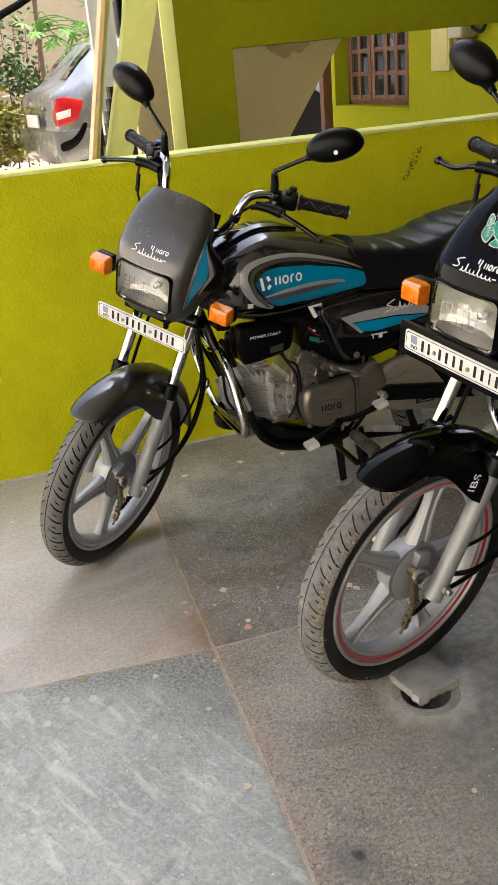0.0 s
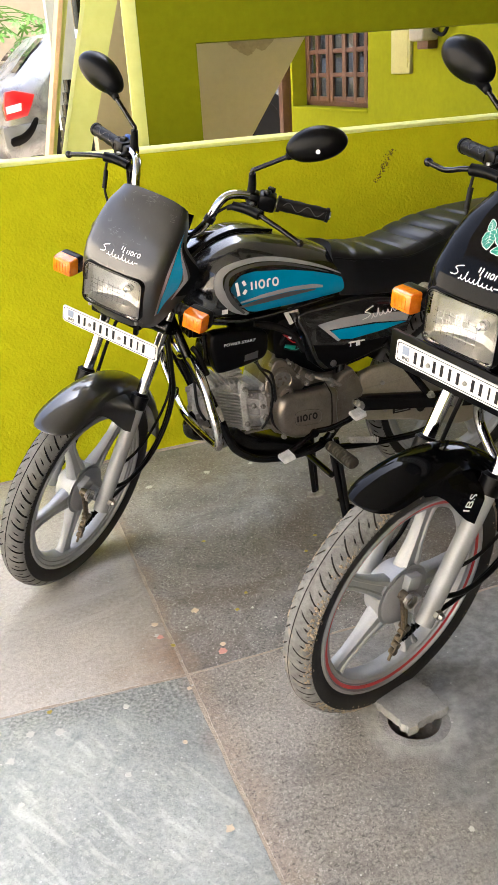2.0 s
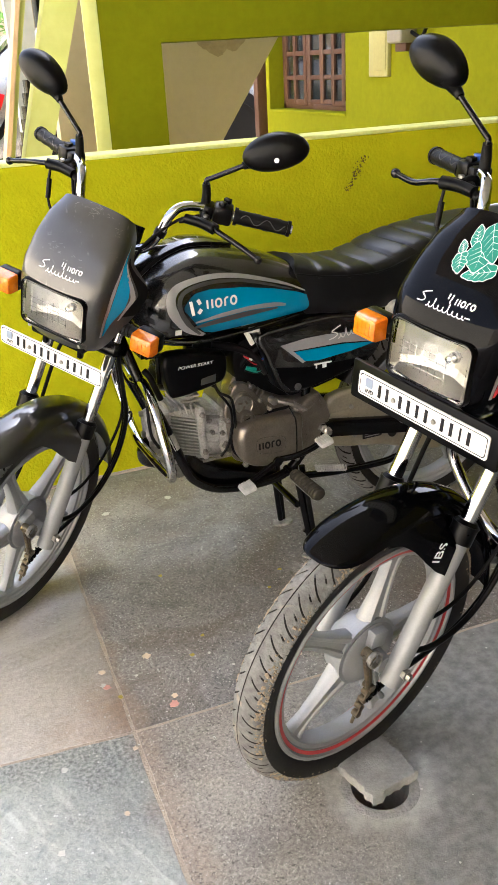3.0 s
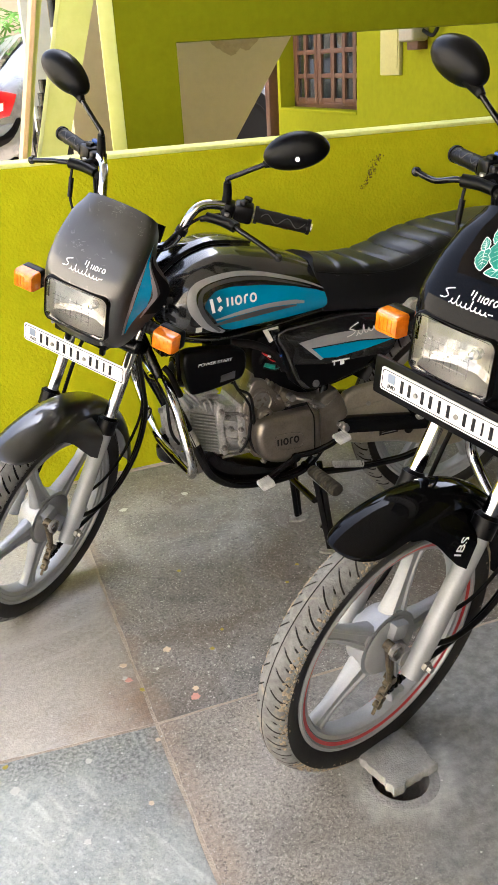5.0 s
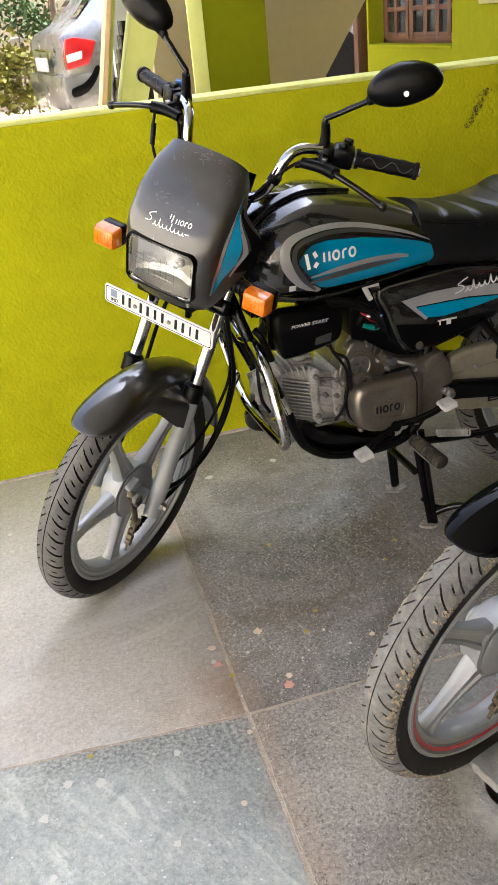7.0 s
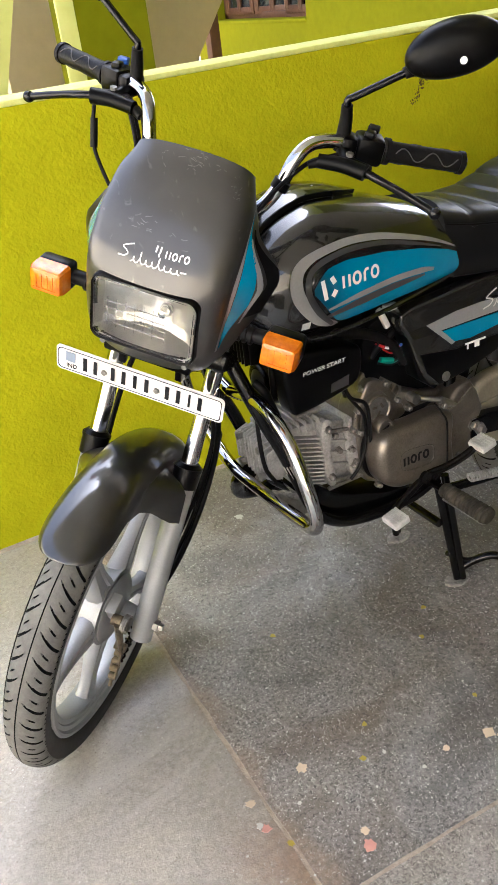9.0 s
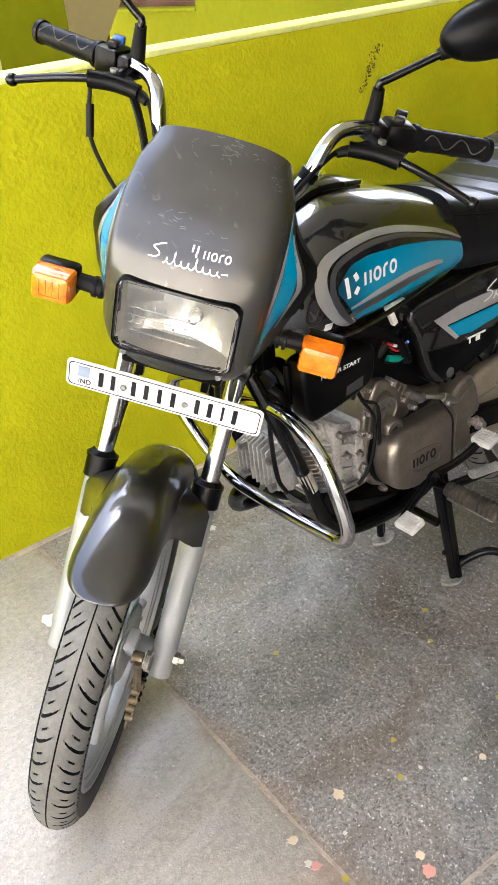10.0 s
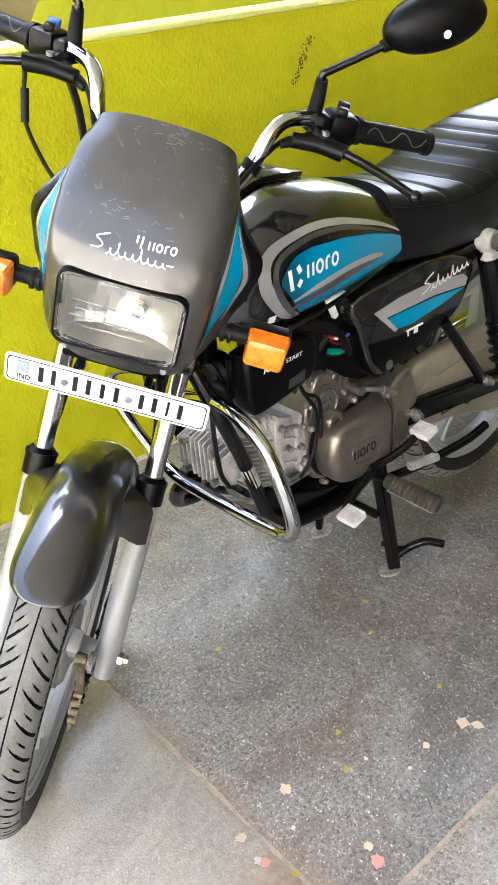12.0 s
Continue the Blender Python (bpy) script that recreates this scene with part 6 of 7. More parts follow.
    own("starter_cable", tube([(0.672, 0.060, 0.540), (0.690, 0.082, 0.566), (0.700, 0.092, 0.575), (0.706, 0.094, 0.59)], 0.0046, 8), M_RUBBER, "black cable on the cylinder")
    own("drain_hose", tube([(0.862, 0.050, 0.58), (0.870, 0.060, 0.530), (0.868, 0.066, 0.46), (0.850, 0.066, 0.42)], 0.0044, 8), M_RUBBER, "black hose beside the cylinder head")

    # Covers, wires and small parts under the tank
    ebox = own("electric_cover", prism(smooth_outline([(0.832, 0.655), (0.808, 0.680), (0.69, 0.668), (0.662, 0.650), (0.668, 0.600), (0.70, 0.580), (0.80, 0.564), (0.822, 0.580)], 3), 0.058, 0.112, 0.010, 3), M_SATIN, "black plastic cover with white lettering")
    part("cover_hinge", tube([(0.835, 0.075, 0.672), (0.836, 0.075, 0.60)], 0.0065, 10, 1), M_SATIN, ebox)
    word = writing("POWER START", 0.0128, M_WHITE, "cover_lettering", ebox, Matrix(((-1, 0, 0, 0.748), (0, 0, 1, 0.1126), (0, 1, 0, 0.643), (0, 0, 0, 1))))
    word.data.transform(Matrix(((1.08, 0.22, 0, 0), (0.02, 0.84, 0, 0), (0, 0, 1, 0), (0, 0, 0, 1))))
    part("cover_mark", prism([(0.735, 0.605), (0.695, 0.612), (0.698, 0.592), (0.738, 0.588)], 0.1115, 0.1128), M_DSTRIPE, ebox)
    own("ignition_key_cable", tube([(0.70, 0.08, 0.62), (0.69, 0.10, 0.56), (0.655, 0.105, 0.53), (0.645, 0.10, 0.44), (0.63, 0.10, 0.36)], 0.0040, 8), M_RUBBER, "black cable on the engine")
    own("fuel_tap", join(box((0.585, 0.075, 0.680), (0.012, 0.01, 0.045), 0.002, Matrix.Rotation(radians(25), 4, "Y")), box((0.572, 0.08, 0.70), (0.03, 0.012, 0.014), 0.003)), M_PLATE, "white plastic fuel tap lever")
    for label_, mt, a_, b_, r_ in (("teal", M_TEAL, (0.598, 0.078, 0.600), (0.572, 0.084, 0.592), 0.0055), ("red", M_RED, (0.602, 0.082, 0.632), (0.592, 0.085, 0.626), 0.0028), ("white", M_WHITE, (0.592, 0.085, 0.626), (0.584, 0.087, 0.622), 0.0028),
                                   ("blue", M_BLUEPL, (0.556, 0.086, 0.618), (0.548, 0.088, 0.624), 0.0026), ("white", M_WHITE, (0.548, 0.087, 0.612), (0.536, 0.090, 0.618), 0.0030)):
        own("wire_connector", tube([a_, b_], r_, 8, 1), mt, label_ + " wire connector under the seat")
    for k, (mt, dz) in enumerate(((M_RUBBER, 0.0), (M_RUBBER, 0.012), (M_RUBBER, 0.022), (M_RED, 0.03), (M_RUBBER, -0.01), (M_TEAL, -0.004), (M_RUBBER, 0.036), (M_RUBBER, 0.018))):
        own("wire", tube([(0.60, 0.055 + 0.004 * k, 0.60 + dz), (0.565, 0.075, 0.585 + dz * 0.6), (0.535, 0.085, 0.61 + dz), (0.515, 0.075, 0.64)], 0.0021, 6), mt, "thin wire under the seat")
    own("air_box", prism([(0.56, 0.68), (0.30, 0.69), (0.28, 0.56), (0.50, 0.53)], -0.078, 0.076, 0.01), M_SATIN, "black air filter box")
    chain = own("chain_case", prism(smooth_outline([(0.365, 0.478), (0.22, 0.492), (0.02, 0.485), (-0.09, 0.44), (-0.11, 0.36), (-0.07, 0.27), (0.02, 0.245), (0.20, 0.298), (0.36, 0.33), (0.375, 0.40)], 3), 0.062, 0.102, 0.014, 4), M_CASE, "olive bronze chain case")
    part("case_ridge", prism([(0.365, 0.432), (0.20, 0.446), (0.02, 0.440), (0.02, 0.434), (0.20, 0.440), (0.365, 0.426)], 0.100, 0.1050, 0.001), M_CASE, chain)
    part("case_label", box((0.232, 0.1028, 0.345), (0.062, 0.0014, 0.026), 0), M_INK, chain, "black label with grey bars")
    part("label_print", join(*[box((0.232, 0.1037, 0.352 - 0.007 * k), (0.048, 0.0008, 0.0025), 0) for k in range(3)]), M_STEEL, chain)
    part("case_plug", lathe([(0.001, 0.10), (0.015, 0.10), (0.015, 0.105), (0.001, 0.106)], (0.165, 0, 0.335), 20), M_RUBBER, chain)
    for px_, pz_ in ((0.30, 0.440), (0.29, 0.352), (0.20, 0.448), (0.08, 0.44)):
        part("case_bolt", lathe([(0.001, 0.10), (0.0068, 0.10), (0.0062, 0.108), (0.001, 0.109)], (px_, 0, pz_), 8), M_STEEL, chain)
    own("swingarm_bolt", lathe([(0.001, 0.11), (0.0135, 0.11), (0.0135, 0.132), (0.008, 0.135), (0.008, 0.142), (0.001, 0.142)], (0.388, 0, 0.393), 6), M_STEEL, "steel swingarm pivot nut", 20)

    # Foot controls and stand
    for s in (1, -1):
        peg = own("footpeg", join(tube([(0.505, s * 0.10, 0.298), (0.500, s * 0.150, 0.296)], 0.009, 10, 1)), M_FRAME, "rubber covered footpeg")
        peg_m = Matrix.Translation((0.500, s * 0.142, 0.296)) @ Matrix.Rotation(s * radians(9), 4, "Z") @ Matrix.Rotation(-s * radians(9), 4, "X")
        prof_ = [(0.001, 0.0), (0.0150, 0.0)]
        for k in range(10):
            yk, rk = 0.004 + 0.0112 * k, 0.0165 + 0.00035 * k
            prof_ += [(rk, yk), (rk + 0.0016, yk + 0.002), (rk + 0.0016, yk + 0.0062), (rk - 0.0022, yk + 0.0075), (rk - 0.0022, yk + 0.0098)]
        prof_ += [(0.0205, 0.116), (0.0175, 0.1205), (0.010, 0.122), (0.001, 0.122)]
        pad = part("peg_rubber", lathe([(r_, s * h_) for r_, h_ in prof_], n=24), M_PEG, peg, "dusty ribbed rubber", peg_m @ Matrix.Diagonal((1.0, 1.0, 0.86, 1.0)))
        part("peg_plate", box((0, s * 0.062, -0.017), (0.022, 0.105, 0.004), 0.001), M_STEEL, peg, m=peg_m)
        foot = own("centre_stand", join(tube([(0.472, s * 0.086, 0.290), (0.434, s * 0.112, 0.012)], 0.0088, 12, 1), tube([(0.452, s * 0.092, 0.288), (0.424, s * 0.118, 0.012)], 0.0088, 12, 1)), M_FRAME, "black centre stand leg")
        part("stand_foot", prism(smooth_outline([(0.465, s * 0.105), (0.44, s * 0.128), (0.405, s * 0.120), (0.40, s * 0.098), (0.435, s * 0.086)], 3), 0.0, 0.007, plane="xy"), M_WORN, foot, "worn steel stand foot")
    own("stand_bar", tube([(0.470, -0.095, 0.17), (0.470, 0.095, 0.17)], 0.010, 10, 1), M_FRAME, "black stand cross bar")
    own("stand_tang", join(tube([(0.438, 0.108, 0.030), (0.40, 0.125, 0.052), (0.365, 0.150, 0.066), (0.335, 0.178, 0.056)], 0.0095, 10),
                           tube([(0.455, 0.10, 0.085), (0.42, 0.115, 0.06), (0.395, 0.128, 0.055)], 0.006, 8)), M_FRAME, "black stand foot lever")
    own("stand_spring", tube([Vector((0.438 - 0.092 * k / 96, 0.152, 0.302 - 0.019 * k / 96)) + Vector((0, 0.0088 * math.cos(k * 0.8), 0.0088 * math.sin(k * 0.8))) for k in range(97)], 0.0024, 6, 1), M_ALU, "steel return spring")
    stay = own("peg_stay", tube([(0.300, 0.118, 0.572), (0.228, 0.126, 0.478), (0.155, 0.132, 0.384)], 0.0115, 10, 2), M_FRAME, "black rear footrest stay")
    part("stay_bolt", lathe([(0.001, 0.135), (0.0115, 0.135), (0.0115, 0.150), (0.007, 0.153), (0.007, 0.160), (0.001, 0.160)], (0.157, 0, 0.388), 6), M_STEEL, stay, angle=20)
    gear = own("gear_lever", join(tube([(0.655, 0.165, 0.306), (0.62, 0.150, 0.312), (0.565, 0.142, 0.335), (0.545, 0.140, 0.348)], 0.0085, 10),
                                  tube([(0.545, 0.140, 0.348), (0.50, 0.150, 0.352), (0.455, 0.158, 0.366), (0.425, 0.160, 0.380)], 0.0085, 10),
                                  lathe([(0.001, 0.11), (0.013, 0.11), (0.013, 0.15), (0.001, 0.152)], (0.548, 0, 0.345), 14)), M_FRAME, "black heel and toe gear lever with bare pads")
    for c_ in ((0.655, 0.183, 0.308), (0.420, 0.170, 0.386)):
        pad = part("pedal_pad", box(c_, (0.038, 0.046, 0.014), 0.004, Matrix.Rotation(radians(14), 4, "Y")), M_PAD, gear, "bare ribbed pedal pad")
        for k in range(6):
            for j in range(5):
                part("stud", box((c_[0] - 0.0135 + 0.0068 * j, c_[1] - 0.018 + 0.0072 * k, c_[2] + 0.0074 + 0.0034 - 0.0017 * j), (0.0042, 0.0046, 0.0036), 0, Matrix.Rotation(radians(14), 4, "Y")), M_PAD, pad)
    own("side_stand", tube([(0.47, 0.115, 0.270), (0.36, 0.135, 0.268), (0.23, 0.150, 0.272), (0.165, 0.155, 0.285)], 0.010, 10), M_FRAME, "black folded side stand")
    own("kick_starter", tube([(0.50, -0.13, 0.33), (0.44, -0.16, 0.40), (0.40, -0.17, 0.46)], 0.009, 10), M_CHROME, "chrome kick starter")
    own("exhaust_pipe", tube([(0.855, -0.03, 0.40), (0.862, -0.075, 0.355), (0.82, -0.11, 0.30), (0.60, -0.13, 0.265), (0.40, -0.14, 0.28)], 0.016, 14), M_FRAME, "dark exhaust pipe")
    own("muffler", lathe([(0.018, 0.42), (0.040, 0.34), (0.048, 0.20), (0.048, -0.30), (0.036, -0.36), (0.001, -0.36)], (0, -0.155, 0.30), 24, "x"), M_CHROME, "chrome muffler")
    rows = []
    for deg in np.linspace(25, 200, 30):
        a = radians(deg)
        rows.append([Vector(((0.345 - 0.04 * (1 - math.cos(u))) * math.cos(a), 0.072 * math.sin(u), 0.36 + (0.345 - 0.04 * (1 - math.cos(u))) * math.sin(a))) for u in np.linspace(-1.4, 1.4, 11)])
    own("rear_mudguard", thick(grid(rows), 0.003), M_SATIN, "black rear mudguard", 50)
    own("tail_lamp", box((-0.33, 0, 0.72), (0.06, 0.14, 0.07), 0.015), M_TAIL, "red tail lamp")
    own("grab_rail", tube([(0.0, 0.13, 0.84), (-0.15, 0.14, 0.87), (-0.30, 0.09, 0.90), (-0.32, 0, 0.90), (-0.30, -0.09, 0.90), (-0.15, -0.14, 0.87), (0.0, -0.13, 0.84)], 0.010, 10), M_CHROME, "chrome grab rail")
    own("rear_hub_link", tube([(0.0, 0.13, 0.335), (0.0, -0.13, 0.335)], 0.009, 10, 1), M_STEEL, "steel rear axle")
    return bike


bike_grey = motorcycle(1.05, 2.765, 180.0, 44.0, "grey")
bike_black = motorcycle(1.574, 1.856, 176.6, 22.0, "black")


# ---- floor slabs, stone, drops of paint ----
def joint_x(y):
    return -0.064 + 0.04 * (y - 2.18)


def joint_y(x):
    return 2.175 - (0.10 if x < -0.065 else 0.02) * (x + 0.065)


def edge_line(a, b, rng, step=0.045, wobble=0.0019):
    n = max(2, int((Vector(b) - Vector(a)).length / step))
    d = (Vector(b) - Vector(a)).normalized()
    side = Vector((-d.y, d.x))
    return [tuple(Vector(a).lerp(Vector(b), k / n) + side * (rng.uniform(-wobble, wobble) if k else 0)) for k in range(n)]


def slab(corners, kind, rng):
    c = sum((Vector(p) for p in corners), Vector((0, 0))) / 4
    inset = [Vector(p) + Vector((math.copysign(0.0040, c.x - p[0]), math.copysign(0.0040, c.y - p[1]))) for p in corners]
    line = []
    for i in range(4):
        line += edge_line(inset[i], inset[(i + 1) % 4], rng)
    return part("floor_slab", prism(line, -0.04, rng.uniform(-0.0004, 0.0), 0.0010, 2, "xy"), M_SLAB[kind], floor, angle=30)


slab_rng = random.Random(5)
xs = [-3.95, -2.45, -1.15, None, 1.45, 2.75, 4.95]
ys = [-3.95, -1.6, -0.35, 0.90, None, WALL_Y - 0.006]
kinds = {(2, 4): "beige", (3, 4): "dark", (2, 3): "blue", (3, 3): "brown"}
slabs = {}
for i in range(6):
    for j in range(5):
        def corner(a, b):
            y0 = ys[b]
            x0 = xs[a]
            if y0 is None:
                y0 = joint_y(x0 if x0 is not None else -0.065)
            if x0 is None:
                x0 = joint_x(y0)
            return (x0, y0)
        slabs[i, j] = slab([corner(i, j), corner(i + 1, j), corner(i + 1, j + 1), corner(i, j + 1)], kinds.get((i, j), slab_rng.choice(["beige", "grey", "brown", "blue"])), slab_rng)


def ragged(points, rng, wobble=0.02, steps=5):
    return [(x + rng.uniform(-wobble, wobble), y + rng.uniform(-wobble, wobble)) for x, y in smooth_outline(points, steps)]


ring = part("hole_rim", lathe([(0.0575, -0.004), (0.0590, 0.0016), (0.064, 0.0020), (0.074, 0.0012), (0.082, -0.0010), (0.0575, -0.004)], (0.338, 1.805, 0), 40, "z"), M_CEMENT, floor, "smooth cement rim round the hole")
for ob in (slabs[3, 3], floor):
    carve(ob, lathe([(0.001, -0.145), (0.056, -0.145), (0.058, 0.05), (0.001, 0.05)], (0.338, 1.805, 0), 28, "z"))
stone_line = []
for a, b in (((0.280, 1.888), (0.298, 1.764)), ((0.298, 1.764), (0.414, 1.788)), ((0.414, 1.788), (0.404, 1.905)), ((0.404, 1.905), (0.280, 1.888))):
    stone_line += edge_line(a, b, slab_rng, 0.011, 0.0042)
stone = tagged(new("stone_slab", shape("stone_slab", prism(stone_line, 0.0036, 0.026, 0.003, 2, "xy"), M_STONE, 30)), "rough broken grey stone piece lying over a floor hole", "stone")


def splat(x, y, r, kind, rng):
    n, r = 22, r * 0.86
    spikes = [1 + (rng.uniform(0.15, 0.55) if rng.random() < 0.3 else rng.uniform(-0.08, 0.08)) for _ in range(n)]
    line = [(x + r * spikes[k] * math.cos(2 * math.pi * k / n), y + r * spikes[k] * math.sin(2 * math.pi * k / n)) for k in range(n)]
    return part("paint_drop", prism(line, -0.001, 0.0008, plane="xy"), M_SPOT[kind], floor, {"pink": "dried pink paint drop"}.get(kind, ""))


drop_rng = random.Random(11)
for x, y, r, kind in ((0.045, 2.222, 0.0115, "pink"), (0.055, 2.250, 0.0075, "cream"), (0.037, 2.421, 0.0095, "cream"), (0.279, 2.304, 0.007, "cream"), (0.142, 2.373, 0.006, "yellow"),
                      (0.434, 2.560, 0.006, "yellow"), (0.180, 2.757, 0.006, "yellow"), (0.366, 2.287, 0.012, "cream"), (0.380, 2.265, 0.010, "cream"), (-0.078, 2.407, 0.0085, "cream"),
                      (-0.081, 2.348, 0.0085, "pink"), (-0.061, 2.301, 0.006, "yellow"), (0.192, 2.437, 0.005, "yellow"), (0.498, 2.632, 0.006, "yellow"), (0.409, 2.371, 0.005, "yellow"),
                      (0.220, 2.295, 0.004, "white"), (0.182, 2.362, 0.004, "white"), (-0.006, 2.359, 0.0035, "white"), (0.133, 3.200, 0.012, "white"), (-0.446, 2.134, 0.010, "white"),
                      (-0.385, 2.113, 0.011, "white"), (-0.498, 2.069, 0.009, "white"), (-0.228, 2.129, 0.008, "white"), (-0.139, 1.962, 0.006, "cream"), (-0.132, 1.704, 0.009, "cream"),
                      (-0.087, 2.359, 0.006, "white"), (0.351, 3.216, 0.011, "white"), (0.517, 3.209, 0.009, "white"), (-0.494, 3.138, 0.007, "white"), (-0.076, 2.126, 0.006, "cream"),
                      (-0.276, 1.923, 0.007, "white"), (-0.394, 2.189, 0.006, "yellow"), (0.281, 1.511, 0.006, "white"), (-0.495, 1.936, 0.007, "white")):
    splat(x, y, r, kind, drop_rng)
bm = bmesh.new()
for _ in range(700):
    x, y, r = drop_rng.uniform(-0.9, 1.1), drop_rng.uniform(1.0, 3.4), drop_rng.choice([0.0012, 0.0016, 0.002, 0.0026])
    if (x - 0.338) ** 2 + (y - 1.805) ** 2 < 0.005:
        continue
    lo = [bm.verts.new((x + r * math.cos(a + r) * drop_rng.uniform(0.6, 1.2), y + r * math.sin(a + r) * drop_rng.uniform(0.6, 1.2), 0.0019)) for a in (0, 1.05, 2.1, 3.14, 4.2, 5.24)]
    bm.faces.new(lo)
specks = part("paint_specks", bm, M_SPOT["white"], floor, "tiny white paint specks")
specks["kind"] = "stuff"

# Dark scuff on the low wall, and flakes along its foot
bm = bmesh.new()
scuff_rng = random.Random(3)
for _ in range(130):
    t = scuff_rng.random()
    x, z, r = 1.19 + 0.075 * t + scuff_rng.gauss(0, 0.008), 0.895 + 0.115 * t + scuff_rng.gauss(0, 0.006), scuff_rng.uniform(0.001, 0.0032)
    bm.faces.new([bm.verts.new((x + r * math.cos(a) * scuff_rng.uniform(0.5, 1.3), WALL_Y - 0.0006, z + r * math.sin(a) * scuff_rng.uniform(0.5, 1.6))) for a in (0, 1.05, 2.1, 3.14, 4.2, 5.24)])
scuff = part("scuff", bm, mat("dark_scuff", (0.115, 0.085, 0.018), 0.8), wall_low, "dark brown scuff mark")

# ---- the window, meter and board on the house wall ----
window = tagged(new("window_1"), "brown wooden window with small panes and open shutters", "window", kind="structure")
WX = 3.17
for c, s_ in (((WX, 6.82, 1.52), (0.07, 0.06, 1.18)), ((WX, 8.14, 1.52), (0.07, 0.06, 1.18)), ((WX, 7.48, 0.955), (0.07, 1.38, 0.05)), ((WX, 7.48, 2.085), (0.07, 1.38, 0.05))):
    part("window_frame", box(c, s_, 0.004), M_WOOD, window)
for y0, turn in ((8.105, 0), (7.675, 10), (7.245, 0)):
    m = Matrix.Translation((WX - 0.035, y0, 0)) @ pose(0, 0, 0, 0, 0, turn)
    shutter = part("shutter", join(*[box((0, -yy, 1.52), (0.035, 0.05, 1.07), 0.003) for yy in (0.025, 0.20, 0.395)],
                                   *[box((0, -0.21, zz), (0.029, 0.418, 0.05 if zz < 1.0 else 0.035), 0.003) for zz in (0.99, 1.185, 1.37, 1.555, 1.74, 1.925, 2.04)]), M_WOOD, window, "wooden shutter with panes", m)
    for r_ in range(5):
        for c_ in range(2):
            part("pane", box((0.004, -0.112 - 0.185 * c_, 1.085 + 0.187 * r_), (0.005, 0.14, 0.155), 0), M_CARGLASS, shutter)
part("window_sill", box((3.09, 7.48, 0.928), (0.2, 1.38, 0.02), 0.003), M_LIME, window, "lime painted sill")
board = tagged(new("meter_board", shape("meter_board", box((2.985, 6.28, 1.48), (0.03, 0.25, 0.58), 0.006), M_BOARD)), "cream painted board fixed on the green wall", "board")
part("board_panel", box((2.968, 6.28, 1.49), (0.006, 0.21, 0.52), 0.002), M_BOARD, board)
meter = tagged(new("electric_meter", shape("electric_meter", box((2.93, 5.92, 1.52), (0.13, 0.17, 0.26), 0.02, seg=3), M_GREYPL)), "grey electric meter with a glass front on the wall", "meter")
part("meter_window", box((2.862, 5.92, 1.54), (0.008, 0.11, 0.13), 0.003), M_GLASS, meter)
part("meter_base", box((2.96, 5.92, 1.37), (0.08, 0.13, 0.06), 0.008), M_WOOD, meter)
part("fuse_box", box((2.95, 6.09, 1.55), (0.09, 0.11, 0.16), 0.008), M_WOOD, meter, "brown fuse box")
part("meter_cable", tube([(2.95, 5.84, 1.45), (2.96, 5.74, 1.42), (2.97, 5.68, 1.5), (2.98, 5.6, 1.62), (2.985, 5.2, 1.66)], 0.012, 8), M_RUBBER, meter)
setting("conduit", tube([(2.985, 5.72, 1.585), (2.985, 5.64, 1.640), (2.985, 4.80, 1.660)], 0.013, 10, 3), M_LIME, "lime painted conduit pipe along the wall", "pipe")
post = tagged(new("wooden_post", shape("wooden_post", box((2.40, 7.0, 1.25), (0.075, 0.075, 2.6), 0.006), M_WOOD)), "brown wooden post standing behind the stair", "post")
louvre = tagged(new("louvre", None), "dark metal louvre slats beside the sloping band", "louvre")
for k in range(7):
    part("slat", box((0.300 + 0.011 * k, 4.93, 0.92 + 0.055 * k), (0.020, 0.10, 0.12), 0.002), M_FRAME, louvre)
for k in range(3):
    part("slat", box((0.455 + 0.010 * k, 4.93, 1.60 + 0.05 * k), (0.020, 0.10, 0.16), 0.002), M_FRAME, louvre)
setting("wall_gap", box((0.39, 5.05, 1.3), (0.12, 0.06, 2.6)), mat("grey_white_plaster", (0.52, 0.53, 0.52), 0.8, scale=2, grain=20), "grey white plaster behind the louvre", "wall")
damp_m = mat("damp_plaster", (0.40, 0.32, 0.19), 0.8, other=(0.27, 0.20, 0.11), scale=9, grain=40)
for drops, y_ in (([(1.24, 1.50), (1.55, 1.50), (1.54, 1.43), (1.48, 1.385), (1.44, 1.395), (1.40, 1.362), (1.35, 1.385), (1.29, 1.425)], 5.1988),
                  ([(1.33, 1.47), (1.47, 1.49), (1.46, 1.425), (1.41, 1.39), (1.36, 1.41)], 5.1976)):
    part("damp_patch", prism(ragged(drops, slab_rng, 0.006), y_, 5.2005), damp_m, tan, "darker damp patch")

